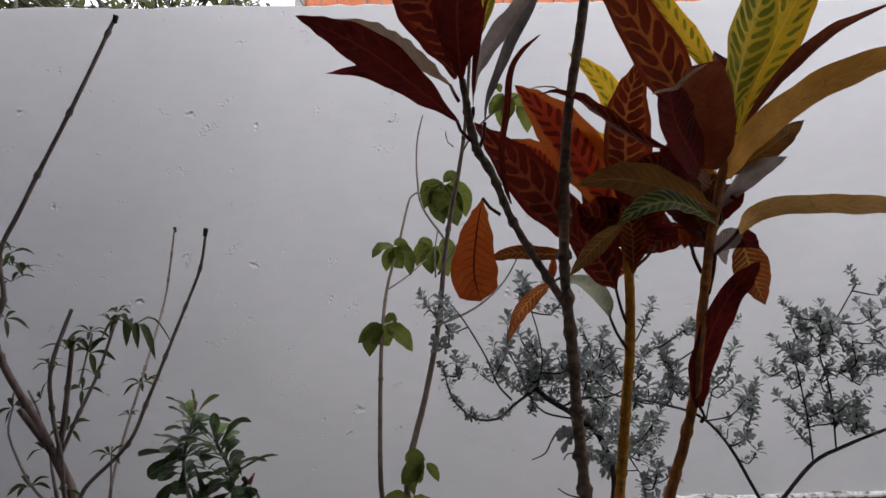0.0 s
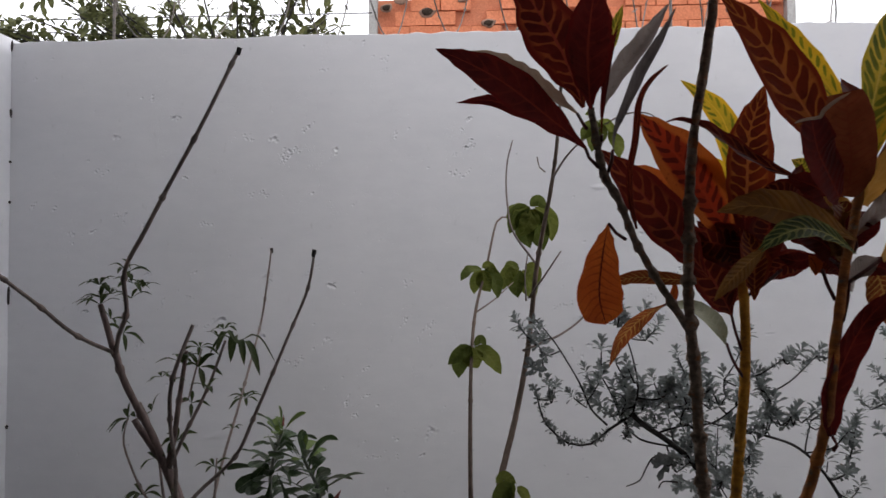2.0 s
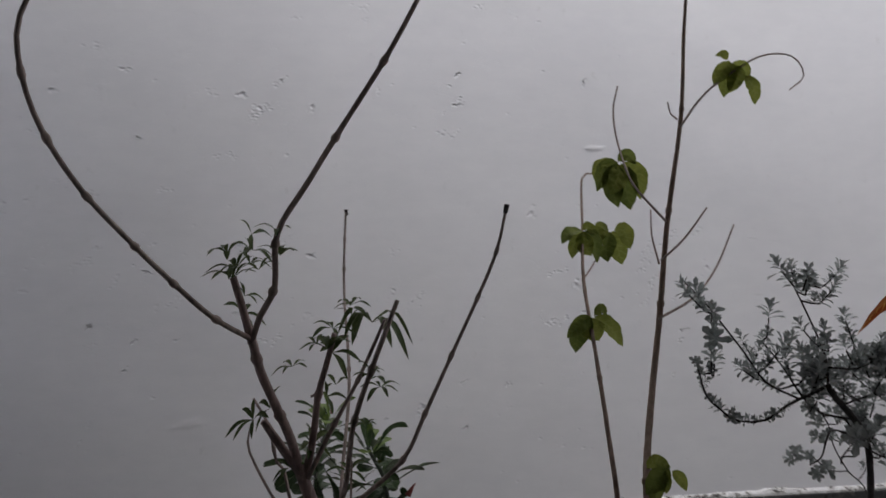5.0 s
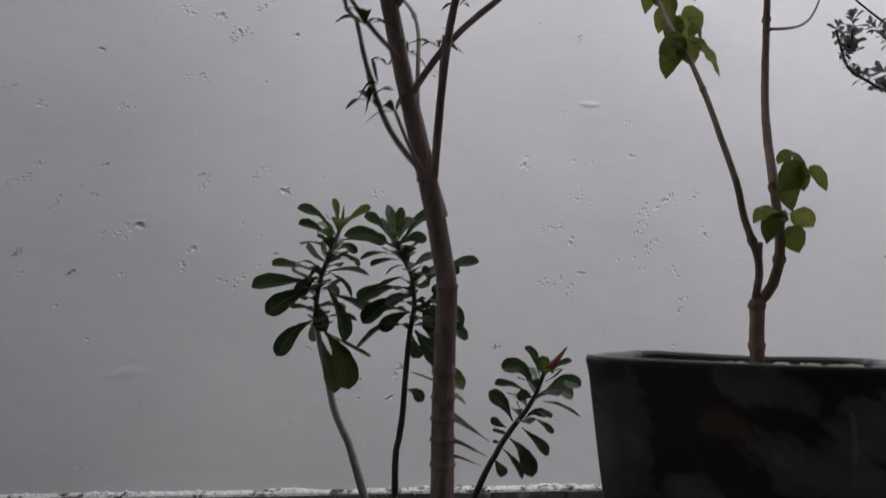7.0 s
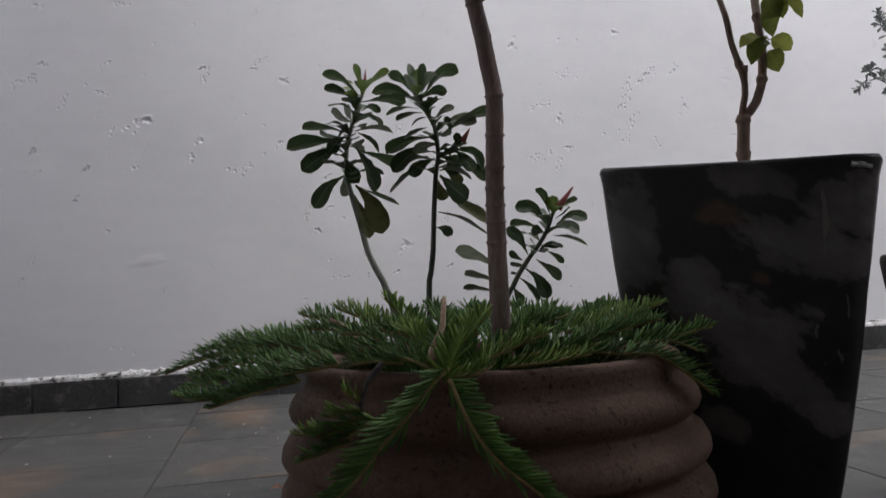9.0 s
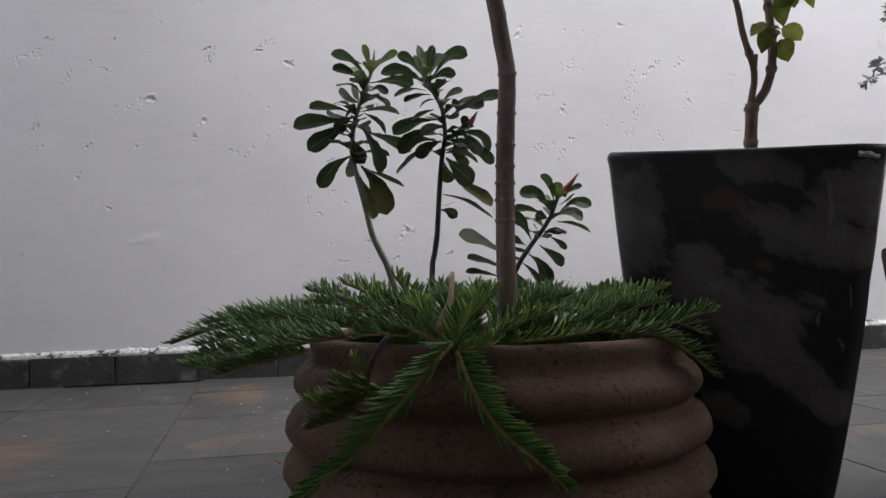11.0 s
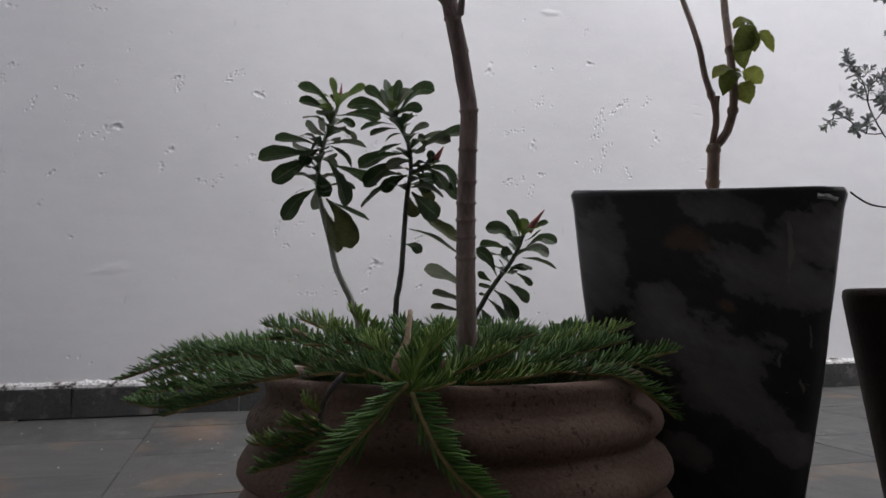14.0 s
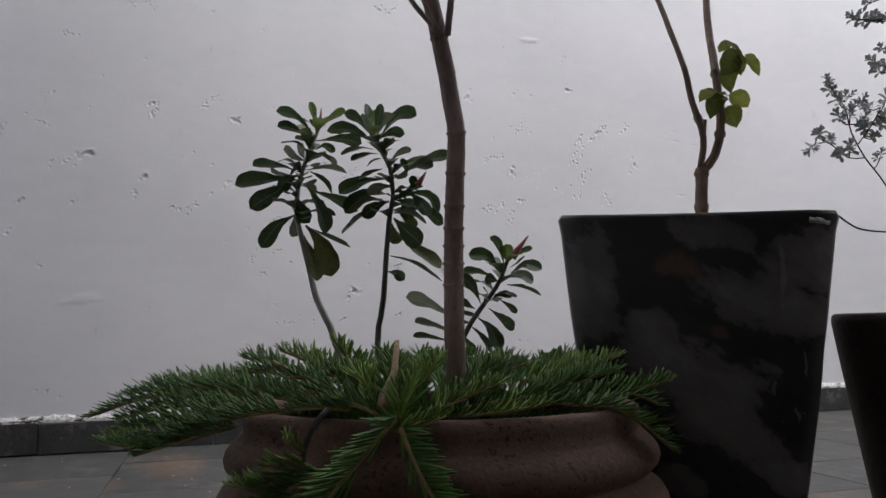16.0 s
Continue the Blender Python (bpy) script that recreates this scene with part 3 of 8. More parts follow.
def joined(pieces):
    """One set of vertices, faces and leaf coordinates out of several."""
    verts, faces, uvs = [], [], []
    for piece in pieces:
        n = len(verts)
        verts += list(piece[0])
        faces += [tuple(i + n for i in f) for f in piece[1]]
        uvs += list(piece[2]) if len(piece) > 2 else [(0.5, 0.5)] * len(piece[0])
    return verts, faces, uvs


def stem(name, pts, r0, r1, material, parent, label="", **kw):
    v, f = tube(pts, r0, r1, **kw)
    return put(name, mesh_of(name, v, f), material, parent, label)


OVATE = ((0.0, 0.05), (0.06, 0.25), (0.2, 0.78), (0.4, 1.0), (0.62, 0.86), (0.82, 0.5), (0.94, 0.2), (1.0, 0.0))
LANCE = ((0.0, 0.06), (0.08, 0.22), (0.25, 0.68), (0.48, 1.0), (0.68, 0.86), (0.84, 0.5), (0.94, 0.2), (1.0, 0.0))
BROAD = ((0.0, 0.05), (0.05, 0.3), (0.14, 0.72), (0.3, 0.97), (0.46, 1.0), (0.62, 0.9), (0.78, 0.66), (0.9, 0.34), (0.97, 0.12), (1.0, 0.0))
SPOON = ((0.0, 0.13), (0.15, 0.26), (0.35, 0.56), (0.58, 0.9), (0.76, 1.0), (0.9, 0.82), (0.97, 0.48), (1.0, 0.0))
SPATULA = ((0.0, 0.10), (0.12, 0.17), (0.3, 0.42), (0.52, 0.78), (0.72, 1.0), (0.86, 0.92), (0.95, 0.62), (1.0, 0.08))
STRAP = ((0.0, 0.3), (0.1, 0.7), (0.3, 0.95), (0.6, 1.0), (0.85, 0.75), (0.95, 0.4), (1.0, 0.0))


def blade(pts, width, face, outline=LANCE, fold=0.25, wave=0.0, waves=5.0, rows=14, cols=4, twist=0.0, thick=0.0, rng=None):
    """A leaf blade along pts, from its base to its tip. face: the way its upper side looks. fold: how deep the two halves are
    folded at the midrib, as a share of the half width; wave: the edge's ripple, in the same share; twist: degrees of turn to the tip."""
    rng = rng or random.Random(5)
    line = smooth_line(pts, 0.004)
    n = len(line)
    ph, ph2 = rng.uniform(0, 6.28), rng.uniform(0, 6.28)
    verts, uvs, faces = [], [], []
    face = Vector(face).normalized()
    for i in range(rows + 1):
        t = i / rows
        k = t * (n - 1)
        j = min(int(k), n - 2)
        at = line[j].lerp(line[j + 1], k - j)
        way = (line[min(j + 2, n - 1)] - line[max(j - 1, 0)]).normalized()
        up = (face - way * face.dot(way))
        up = up.normalized() if up.length > 1e-4 else way.orthogonal().normalized()
        if twist:
            up.rotate(Matrix.Rotation(radians(twist * t), 3, way))
        across = way.cross(up)
        for (a, wa), (b, wb) in zip(outline, outline[1:]):
            if a <= t <= b:
                f = (t - a) / (b - a)
                f = f * f * (3 - 2 * f)
                w = wa + (wb - wa) * f
        w *= width / 2
        for c in range(-cols, cols + 1):
            s = c / cols
            ripple = wave * abs(s) ** 1.5 * math.sin(waves * 6.28 * t + (ph if s < 0 else ph2))
            lift = fold * abs(s) ** 1.2 + ripple
            verts.append(at + across * (w * s * (1 - 0.12 * fold)) + up * (w * lift))
            uvs.append((t, 0.5 + s / 2))
    row = 2 * cols + 1
    for i in range(rows):
        for c in range(row - 1):
            a = i * row + c
            faces.append((a, a + 1, a + row + 1, a + row))
    if thick:
        m = len(verts)
        me_up = face
        verts += [v - me_up * thick for v in verts]
        uvs += uvs
        faces += [tuple(i + m for i in f[::-1]) for f in faces]
        ring = list(range(row)) + [i * row + row - 1 for i in range(1, rows + 1)] + [rows * row + c for c in range(row - 2, -1, -1)] + [i * row for i in range(rows - 1, 0, -1)]
        for a, b in zip(ring, ring[1:] + ring[:1]):
            faces.append((b, a, a + m, b + m))
    return verts, faces, uvs


def leaf(pts, width, face, material, parent, label="", name="leaf", **kw):
    v, f, uv = blade(pts, width, face, **kw)
    return put(name, mesh_of(name, v, f, uv), material, parent, label)


def slab(cx, cy, cz, sx, sy, sz, bevel=0.003):
    bm = bmesh.new()
    bmesh.ops.create_cube(bm, size=1)
    bmesh.ops.scale(bm, vec=(sx, sy, sz), verts=bm.verts)
    bmesh.ops.translate(bm, vec=(cx, cy, cz), verts=bm.verts)
    if bevel:
        bmesh.ops.bevel(bm, geom=bm.edges[:], offset=bevel, segments=1, affect="EDGES")
    return bm


def turned(profile, segs=72, wobble=0.0, shear=(0.0, 0.0), seed=1):
    """A turned body from (radius, height) pairs, from the outer foot over the rim to the inside."""
    verts, faces = [], []
    for k, (r, z) in enumerate(profile):
        for s in range(segs):
            a = 2 * math.pi * s / segs
            rr = r * (1 + wobble * noise.noise(Vector((math.cos(a) * 1.3, math.sin(a) * 1.3, z * 9 + seed))))
            x, y = rr * math.cos(a), rr * math.sin(a)
            verts.append((x, y, z * (1 + shear[0] * x + shear[1] * y)))
        if k:
            b = k * segs
            for s in range(segs):
                t = (s + 1) % segs
                faces.append((b - segs + s, b - segs + t, b + t, b + s))
    faces.append(tuple(range(segs))[::-1])
    faces.append(tuple(range(len(verts) - segs, len(verts))))
    return verts, faces

# ---- structure ----
X0, X1, Y1, TOP = 0.580, 5.6, -5.0, 2.0
# start and height of the unseen wall that darkens the left side
TALL_Y, TALL_Z = -0.3, 5.0
# edges of an added, unseen roof that holds back sky light
SHADE_ROOF_X0, SHADE_ROOF_X1, SHADE_ROOF_Y, SHADE_ROOF_Z = 0.4, 4.6, -1.75, 2.5


def rough_wall():
    """The rear wall: a rendered face with hollows, pits, scratches and trowel ridges, and an uneven top."""
    rng = np.random.default_rng(4)
    xs = np.concatenate([np.arange(X0 - 0.02, 3.4, 0.0026), np.arange(3.4, X1 + 0.01, 0.012)])
    zs = np.linspace(0.0, TOP, 760)
    gx, gz = np.meshgrid(xs, zs)
    h = np.zeros_like(gx)
    for _ in range(70):
        a, k = rng.uniform(0, 6.28), rng.uniform(2, 22)
        h += 0.0024 / k * np.sin(k * (gx * np.cos(a) + gz * np.sin(a)) + rng.uniform(0, 6.28))

    def dent(x, z, long, wide, deep, turn, lip=0.5):
        m = 3 * max(long, wide)
        i0, i1 = np.searchsorted(xs, (x - m, x + m))
        k0, k1 = np.searchsorted(zs, (z - m, z + m))
        if i1 <= i0 or k1 <= k0:
            return
        px, pz = gx[k0:k1, i0:i1] - x, gz[k0:k1, i0:i1] - z
        c, s = math.cos(turn), math.sin(turn)
        u, v = (px * c + pz * s) / long, (-px * s + pz * c) / wide
        d = u * u + v * v
        # a broken rim: the hollow's edge wanders
        way = np.arctan2(v, u)
        d = d * (1 + 0.24 * np.sin(2 * way + x * 190) + 0.18 * np.sin(3 * way + z * 170) + 0.14 * np.sin(5 * way + x * 70))
        d = np.maximum(d, 0)
        h[k0:k1, i0:i1] += deep * np.exp(-d ** 1.6) - 0.5 * lip * deep * np.exp(-((np.sqrt(np.abs(d)) - 1.6) ** 2) * 4) * (v > 0)

    def pit(x, z, r):
        """A small deep hole with a chipped rim."""
        dent(x, z, max(0.003, r * 0.75), max(0.003, r * 0.65), 0.0040, rng.uniform(-0.4, 1.0), 0.5)
        for _ in range(3):
            dent(x + rng.normal(0, r * 1.3), z + rng.normal(0, r * 1.1), r * 0.6, r * 0.5, 0.002, rng.uniform(0, 1.5), 0.3)

    def chips(x, z, long, turn, count):
        """A streak of small chips along a line that leans turn degrees from the level."""
        a = math.radians(turn)
        for _ in range(count):
            p, q = rng.uniform(-0.5, 0.5) * long, rng.normal(0, 0.10) * long
            dent(x + p * math.cos(a) - q * math.sin(a), z + p * math.sin(a) + q * math.cos(a), rng.uniform(0.0026, 0.0058), rng.uniform(0.0020, 0.0030), rng.uniform(0.0014, 0.0040), a + rng.normal(0, 0.4), 0.6)

    pit(1.437, 0.895, 0.0106)
    pit(1.861, 1.027, 0.0074)
    pit(1.605, 0.828, 0.0090)
    pit(1.576, 0.774, 0.0071)
    pit(1.225, 0.641, 0.0069)
    pit(1.398, 0.740, 0.0053)
    pit(3.322, 0.948, 0.0084)
    pit(2.824, 0.895, 0.0101)
    pit(2.664, 1.159, 0.0099)
    pit(2.126, 0.436, 0.0056)
    pit(1.319, 0.544, 0.0052)
    pit(1.140, 1.072, 0.0069)
    pit(3.054, 1.214, 0.0082)
    pit(2.851, 0.796, 0.0060)
    chips(1.369, 0.865, 0.079, 8, 7)
    chips(1.627, 1.041, 0.043, 60, 8)
    chips(1.791, 1.082, 0.070, 40, 12)
    chips(1.086, 1.014, 0.077, 38, 14)
    chips(1.295, 0.981, 0.087, -12, 8)
    chips(1.333, 1.079, 0.035, 30, 4)
    chips(1.935, 0.585, 0.048, 50, 7)
    chips(1.951, 0.525, 0.041, 10, 6)
    chips(2.245, 0.449, 0.046, 70, 9)
    chips(1.742, 0.731, 0.054, 45, 8)
    chips(3.170, 1.059, 0.091, 40, 26)
    chips(3.087, 0.990, 0.124, 78, 20)
    chips(3.104, 0.871, 0.124, 72, 16)
    chips(3.288, 1.083, 0.055, 50, 8)
    chips(2.853, 1.055, 0.053, 40, 8)
    chips(2.759, 0.947, 0.072, 15, 10)
    chips(2.862, 0.794, 0.032, 0, 4)
    chips(3.204, 0.813, 0.046, 110, 6)
    chips(2.819, 0.737, 0.052, 80, 7)
    chips(3.483, 1.061, 0.064, -30, 6)
    chips(3.046, 1.334, 0.041, 60, 6)
    chips(1.201, 0.954, 0.069, 70, 5)
    chips(2.152, 0.887, 0.057, 45, 6)
    chips(2.755, 0.766, 0.088, 20, 12)
    pit(1.647, 1.597, 0.0110)
    pit(1.890, 1.550, 0.0088)
    pit(1.006, 1.614, 0.0089)
    pit(1.125, 1.254, 0.0089)
    pit(1.158, 1.762, 0.0067)
    pit(1.050, 1.307, 0.0067)
    pit(0.683, 1.849, 0.0068)
    pit(0.839, 1.228, 0.0067)
    pit(2.258, 0.470, 0.0128)
    pit(1.243, 1.685, 0.0067)
    pit(1.877, 1.021, 0.0087)
    pit(1.443, 0.894, 0.0109)
    chips(1.784, 1.643, 0.079, 45, 10)
    chips(1.706, 1.539, 0.079, 35, 20)
    chips(2.081, 1.886, 0.079, 80, 9)
    chips(2.120, 1.607, 0.039, 60, 4)
    chips(0.951, 1.481, 0.067, 0, 8)
    chips(1.254, 1.687, 0.036, 0, 4)
    chips(1.593, 1.378, 0.088, 5, 9)
    chips(2.233, 0.841, 0.107, 40, 12)
    chips(2.367, 1.456, 0.095, 5, 12)
    chips(2.388, 1.548, 0.087, 25, 14)
    chips(2.398, 1.642, 0.065, 50, 9)
    chips(2.067, 0.371, 0.128, 3, 8)
    chips(1.999, 0.602, 0.043, 0, 4)
    chips(2.407, 0.558, 0.043, 40, 5)
    chips(2.019, 0.709, 0.052, 10, 5)
    chips(1.389, 1.267, 0.066, 0, 6)
    chips(1.550, 1.599, 0.066, -5, 7)
    chips(1.025, 1.298, 0.053, -30, 5)
    chips(2.483, 1.904, 0.056, 10, 4)
    chips(2.188, 1.034, 0.065, 0, 4)
    # shallow blisters under the paint
    dent(1.438, 0.448, 0.045, 0.014, -0.0022, 0.1, 0.0)
    dent(2.905, 1.393, 0.028, 0.010, -0.0026, 0.05, 0.0)
    for _ in range(110):
        r = rng.uniform(0.0024, 0.0036)
        dent(rng.uniform(X0, 3.6), rng.uniform(0.1, TOP), r * rng.uniform(1, 1.8), r, rng.uniform(0.0012, 0.0035), rng.uniform(-0.3, 1.1), 0.4)
    for _ in range(26):
        chips(rng.uniform(X0, 3.6), rng.uniform(0.15, TOP), rng.uniform(0.02, 0.05), rng.uniform(-10, 80), rng.integers(4, 10))
    y = h
    top = np.array([0.012 * noise.noise(Vector((x * 3.1, 0, 0))) + 0.006 * noise.noise(Vector((x * 17, 3, 0))) for x in xs])
    z = gz + top[None, :] * np.clip((gz - 1.8) / 0.2, 0, 1)
    rows, cols = gx.shape
    co = np.stack([gx, y, z], -1).reshape(-1, 3)
    idx = np.arange(rows * cols).reshape(rows, cols)
    quads = np.stack([idx[:-1, :-1], idx[:-1, 1:], idx[1:, 1:], idx[1:, :-1]], -1).reshape(-1, 4)
    # top and back close the wall
    back = co.reshape(rows, cols, 3)[-1].copy()
    back[:, 1] = 0.15
    foot = back.copy()
    foot[:, 2] = 0
    n = rows * cols
    co = np.concatenate([co, back, foot])
    b, f, t = n + np.arange(cols), n + cols + np.arange(cols), idx[-1]
    quads = np.concatenate([quads, np.stack([t[:-1], t[1:], b[1:], b[:-1]], -1), np.stack([b[:-1], b[1:], f[1:], f[:-1]], -1)])
    me = bpy.data.meshes.new("wall_rear")
    me.vertices.add(len(co))
    me.vertices.foreach_set("co", co.ravel())
    me.loops.add(quads.size)
    me.loops.foreach_set("vertex_index", quads.ravel().astype(np.int32))
    me.polygons.add(len(quads))
    me.polygons.foreach_set("loop_start", np.arange(len(quads), dtype=np.int32) * 4)
    me.polygons.foreach_set("use_smooth", np.ones(len(quads), dtype=bool))
    me.update(calc_edges=True)
    return tagged(put("wall_rear", me, WALL), "white rendered garden wall, pitted and scratched", "wall", kind="structure")


rough_wall()


def side_wall(name, x0, x1, y0, y1, z, label, material=None):
    bm = bmesh.new()
    bmesh.ops.create_cube(bm, size=1)
    bmesh.ops.scale(bm, vec=(x1 - x0, y1 - y0, z), verts=bm.verts)
    bmesh.ops.translate(bm, vec=((x0 + x1) / 2, (y0 + y1) / 2, z / 2), verts=bm.verts)
    bmesh.ops.subdivide_edges(bm, edges=bm.edges[:], cuts=24, use_grid_fill=True)
    for v in bm.verts:
        d = 0.006 * noise.noise(v.co * 2.2)
        v.co.x += d if abs(x1 - x0) < 0.4 else 0
        if v.co.z > z - 0.01:
            v.co.z += 0.014 * noise.noise(v.co * 2.9)
    return tagged(part(name, bm, material or WALL, None, "", True), label, "wall", kind="structure")


corner = side_wall("wall_left", X0 - 0.17, X0, Y1, 0.15, 2.02, "white rendered side wall of the yard")
# broken paint where the two walls meet
for k, (z, tall) in enumerate(((1.985, 0.022), (1.715, 0.018), (1.36, 0.006), (0.99, 0.034), (0.475, 0.008), (1.52, 0.005))):
    bm = bmesh.new()
    bmesh.ops.create_icosphere(bm, subdivisions=2, radius=1)
    for q in bm.verts:
        q.co *= 1 + 0.5 * noise.noise(q.co * 1.9 + Vector((k * 7, 0, 0)))
        q.co = Vector((X0 + 0.004 + q.co.x * 0.005, -0.004 + q.co.y * 0.005, z + q.co.z * tall))
    part("crack", bm, SHRUBBARK, corner, "dark crack in the paint")
# tall wall out of view, added to keep sky light off the left
side_wall("wall_tall", X0 - 0.20, X0 - 0.004, Y1, TALL_Y, TALL_Z, "plain grey unseen tall wall added to block sky light on the left", UNSEEN_GREY)
# unseen roof added to shade the yard; reaches further out beside the tall wall
bm = bmesh.new()
corners = ((SHADE_ROOF_X0, Y1), (SHADE_ROOF_X1, Y1), (SHADE_ROOF_X1, SHADE_ROOF_Y), (1.75, SHADE_ROOF_Y), (1.75, -0.65), (0.9, -0.65), (0.9, -0.25), (SHADE_ROOF_X0, -0.25))
low = [bm.verts.new((x, y, SHADE_ROOF_Z)) for x, y in corners]
high = [bm.verts.new((x, y, SHADE_ROOF_Z + 0.12)) for x, y in corners]
bm.faces.new(low[::-1])
bm.faces.new(high)
for k in range(len(low)):
    n = (k + 1) % len(low)
    bm.faces.new((low[k], low[n], high[n], high[k]))
shade_roof = bm
tagged(part("ceiling", shade_roof, UNSEEN_GREY), "plain grey unseen roof added to shade the yard", "ceiling", kind="structure")
# unseen right wall, added to close the yard; its height cuts side light
side_wall("wall_right", X1, X1 + 0.15, Y1, 0.15, 2.6, "white rendered side wall of the yard")
# added wall behind the camera, never in view, dark to cut bounce
side_wall("wall_house", X0 - 0.17, X1 + 0.15, Y1 - 0.15, Y1, 2.7, "plain grey unseen wall added to close the yard and cut bounced light", UNSEEN_GREY)

# ground under and beyond the yard
bm = bmesh.new()
bmesh.ops.create_grid(bm, x_segments=8, y_segments=8, size=400)
bmesh.ops.translate(bm, vec=(0, 0, -0.006), verts=bm.verts)
tagged(part("ground", bm, GROUT), "grey-brown ground and grout under the slate paving", "ground", kind="structure")


def tile_mesh(w, d, seed):
    """A cleft slate tile with a bevelled, slightly uneven edge, its top at 0."""
    r = random.Random(seed)
    bm = slab(0, 0, -0.007, w, d, 0.014, 0.002)
    for v in bm.verts:
        v.co.x += r.uniform(-0.0012, 0.0012)
        v.co.y += r.uniform(-0.0012, 0.0012)
    me = bpy.data.meshes.new("slate_tile")
    bm.to_mesh(me)
    bm.free()
    me.materials.append(SLATE)
    return me


# ---- round ribbed pot ----
round_pot = thing("ribbed_pot", (2.0755, -1.635, 0), "round ribbed brown clay pot standing on slate paving", "plant pot")
profile = [(0.19, 0.0), (0.225, 0.010), (0.240, 0.03), (0.252, 0.05), (0.256, 0.062), (0.254, 0.075), (0.246, 0.085), (0.234, 0.0905), (0.246, 0.096), (0.256, 0.103), (0.260, 0.110), (0.2585, 0.121),
           (0.252, 0.131), (0.239, 0.138), (0.235, 0.1415), (0.243, 0.146), (0.254, 0.152), (0.257, 0.158), (0.2555, 0.168), (0.249, 0.179), (0.2365, 0.187), (0.2315, 0.1915), (0.237, 0.196), (0.2445, 0.204), (0.2465, 0.211), (0.2445, 0.219),
           (0.239, 0.227), (0.2315, 0.233), (0.2265, 0.238), (0.2255, 0.247), (0.2275, 0.254), (0.225, 0.260), (0.221, 0.2635), (0.211, 0.2635), (0.2065, 0.259), (0.205, 0.245), (0.2, 0.2)]
v, f = turned([(r * 0.979, z) for r, z in profile], 96, 0.012, (-0.02, -0.075), 2)
put("body", mesh_of("body", v, f), CLAY, round_pot, "", round_pot.matrix_basis)
v, f = turned([(0.19, 0.19), (0.1995, 0.205), (0.20, 0.21), (0.16, 0.222), (0.08, 0.228), (0.02, 0.229)], 48, 0.03)
put("soil", mesh_of("soil", v, f), SOIL, round_pot, "dark potting soil", round_pot.matrix_basis)


# ---- tall square pot ----
def square_pot(name, cx, cy, turn, top, bottom, height, material, wall=0.016, sag=0.006):
    """A tapering square pot with a rolled lip, hollow down to its soil."""
    pot = thing(name, (cx, cy, 0, 0, 0, turn), "tall tapering square black pot, glaze worn and scuffed", "plant pot")
    bm = bmesh.new()
    n = 10
    levels = [(bottom, 0), (bottom + 0.004, 0.01)] + [(bottom + (top - bottom) * min(1, (z / height) ** 0.7) - 0.002 * math.exp(-((z - 0.322) / 0.028) ** 2), z) for z in [height * k / 20 for k in range(1, 20)]]
    levels += [(top, height - 0.012), (top + 0.003, height - 0.006), (top, height), (top - 2 * wall, height), (top - 2 * wall - 0.004, height - 0.008), (top - 2 * wall - 0.02, height - 0.06)]
    rings = []
    for w, z in levels:
        ring = []
        for s in range(4):
            for k in range(n):
                t = k / n * 2 - 1
                # rounded corner, slightly bellied sides
                q = Vector(((1, t), (-t, 1), (-1, -t), (t, -1))[s])
                m = max(abs(q.x), abs(q.y))
                p = (abs(q.x) ** 14 + abs(q.y) ** 14) ** (1 / 14)
                q = q / p * w / 2
                d = sag * noise.noise(Vector((q.x * 6, q.y * 6, z * 5)))
                tilt = (0.042 * q.y - 0.0047 - 0.036 * q.x) * (z / height) ** 2
                ring.append(bm.verts.new((q.x * (1 + d) - 0.013 * (1 - z / height), q.y * (1 + d), z + tilt + (0.004 * noise.noise(Vector((q.x * 9, q.y * 9, 1))) if z > height * 0.95 else 0))))
        rings.append(ring)
    for a, b in zip(rings, rings[1:]):
        for i in range(4 * n):
            j = (i + 1) % (4 * n)
            bm.faces.new((a[i], a[j], b[j], b[i]))
    bm.faces.new(rings[0][::-1])
    bm.faces.new(rings[-1])
    bm.verts.ensure_lookup_table()
    bm.transform(pot.matrix_basis)
    part("body", bm, material, pot, "", True)
    return pot


black_pot = square_pot("square_pot", 2.478, -1.549, -33.4, 0.337, 0.207, 0.497, BLACKPOT)
bm = slab(0, 0, 0, 0.27, 0.27, 0.02, 0)
bmesh.ops.transform(bm, matrix=pose(2.478, -1.549, 0.456, 0, 0, -33.4), verts=bm.verts)
part("soil", bm, SOIL, black_pot, "dark potting soil")
# pale pebbles over the soil
rng = random.Random(8)
stones = []
for k in range(3):
    bm = bmesh.new()
    bmesh.ops.create_icosphere(bm, subdivisions=2, radius=1)
    for q in bm.verts:
        q.co *= 1 + 0.22 * noise.noise(q.co * 1.3 + Vector((k * 5, 0, 0)))
    me = bpy.data.meshes.new("pebble")
    bm.to_mesh(me)
    bm.free()
    me.polygons.foreach_set("use_smooth", [True] * len(me.polygons))
    me.materials.append(PEBBLE)
    stones.append(me)
for k in range(170):
    a, b = rng.uniform(-0.128, 0.128), rng.uniform(-0.128, 0.128)
    s = rng.uniform(0.007, 0.014)
    m = pose(2.478, -1.549, 0, 0, 0, -33.4) @ pose(a, b, 0.470 + rng.uniform(0, 0.006), rng.uniform(0, 360), rng.uniform(0, 40), rng.uniform(0, 360)) @ Matrix.Diagonal((s * 1.3, s, s * 0.75, 1))
    put("pebble", stones[k % 3], None, black_pot, "", m)

v, f = tube([(2.494, -1.7615, 0.470), (2.503, -1.768, 0.468), (2.512, -1.7735, 0.464)], 0.0035, 0.0022, step=0.003, segs=7, wobble=0.35)
put("chip", mesh_of("chip", v, f, None, False), CHIP, black_pot, "white chip in the glaze")

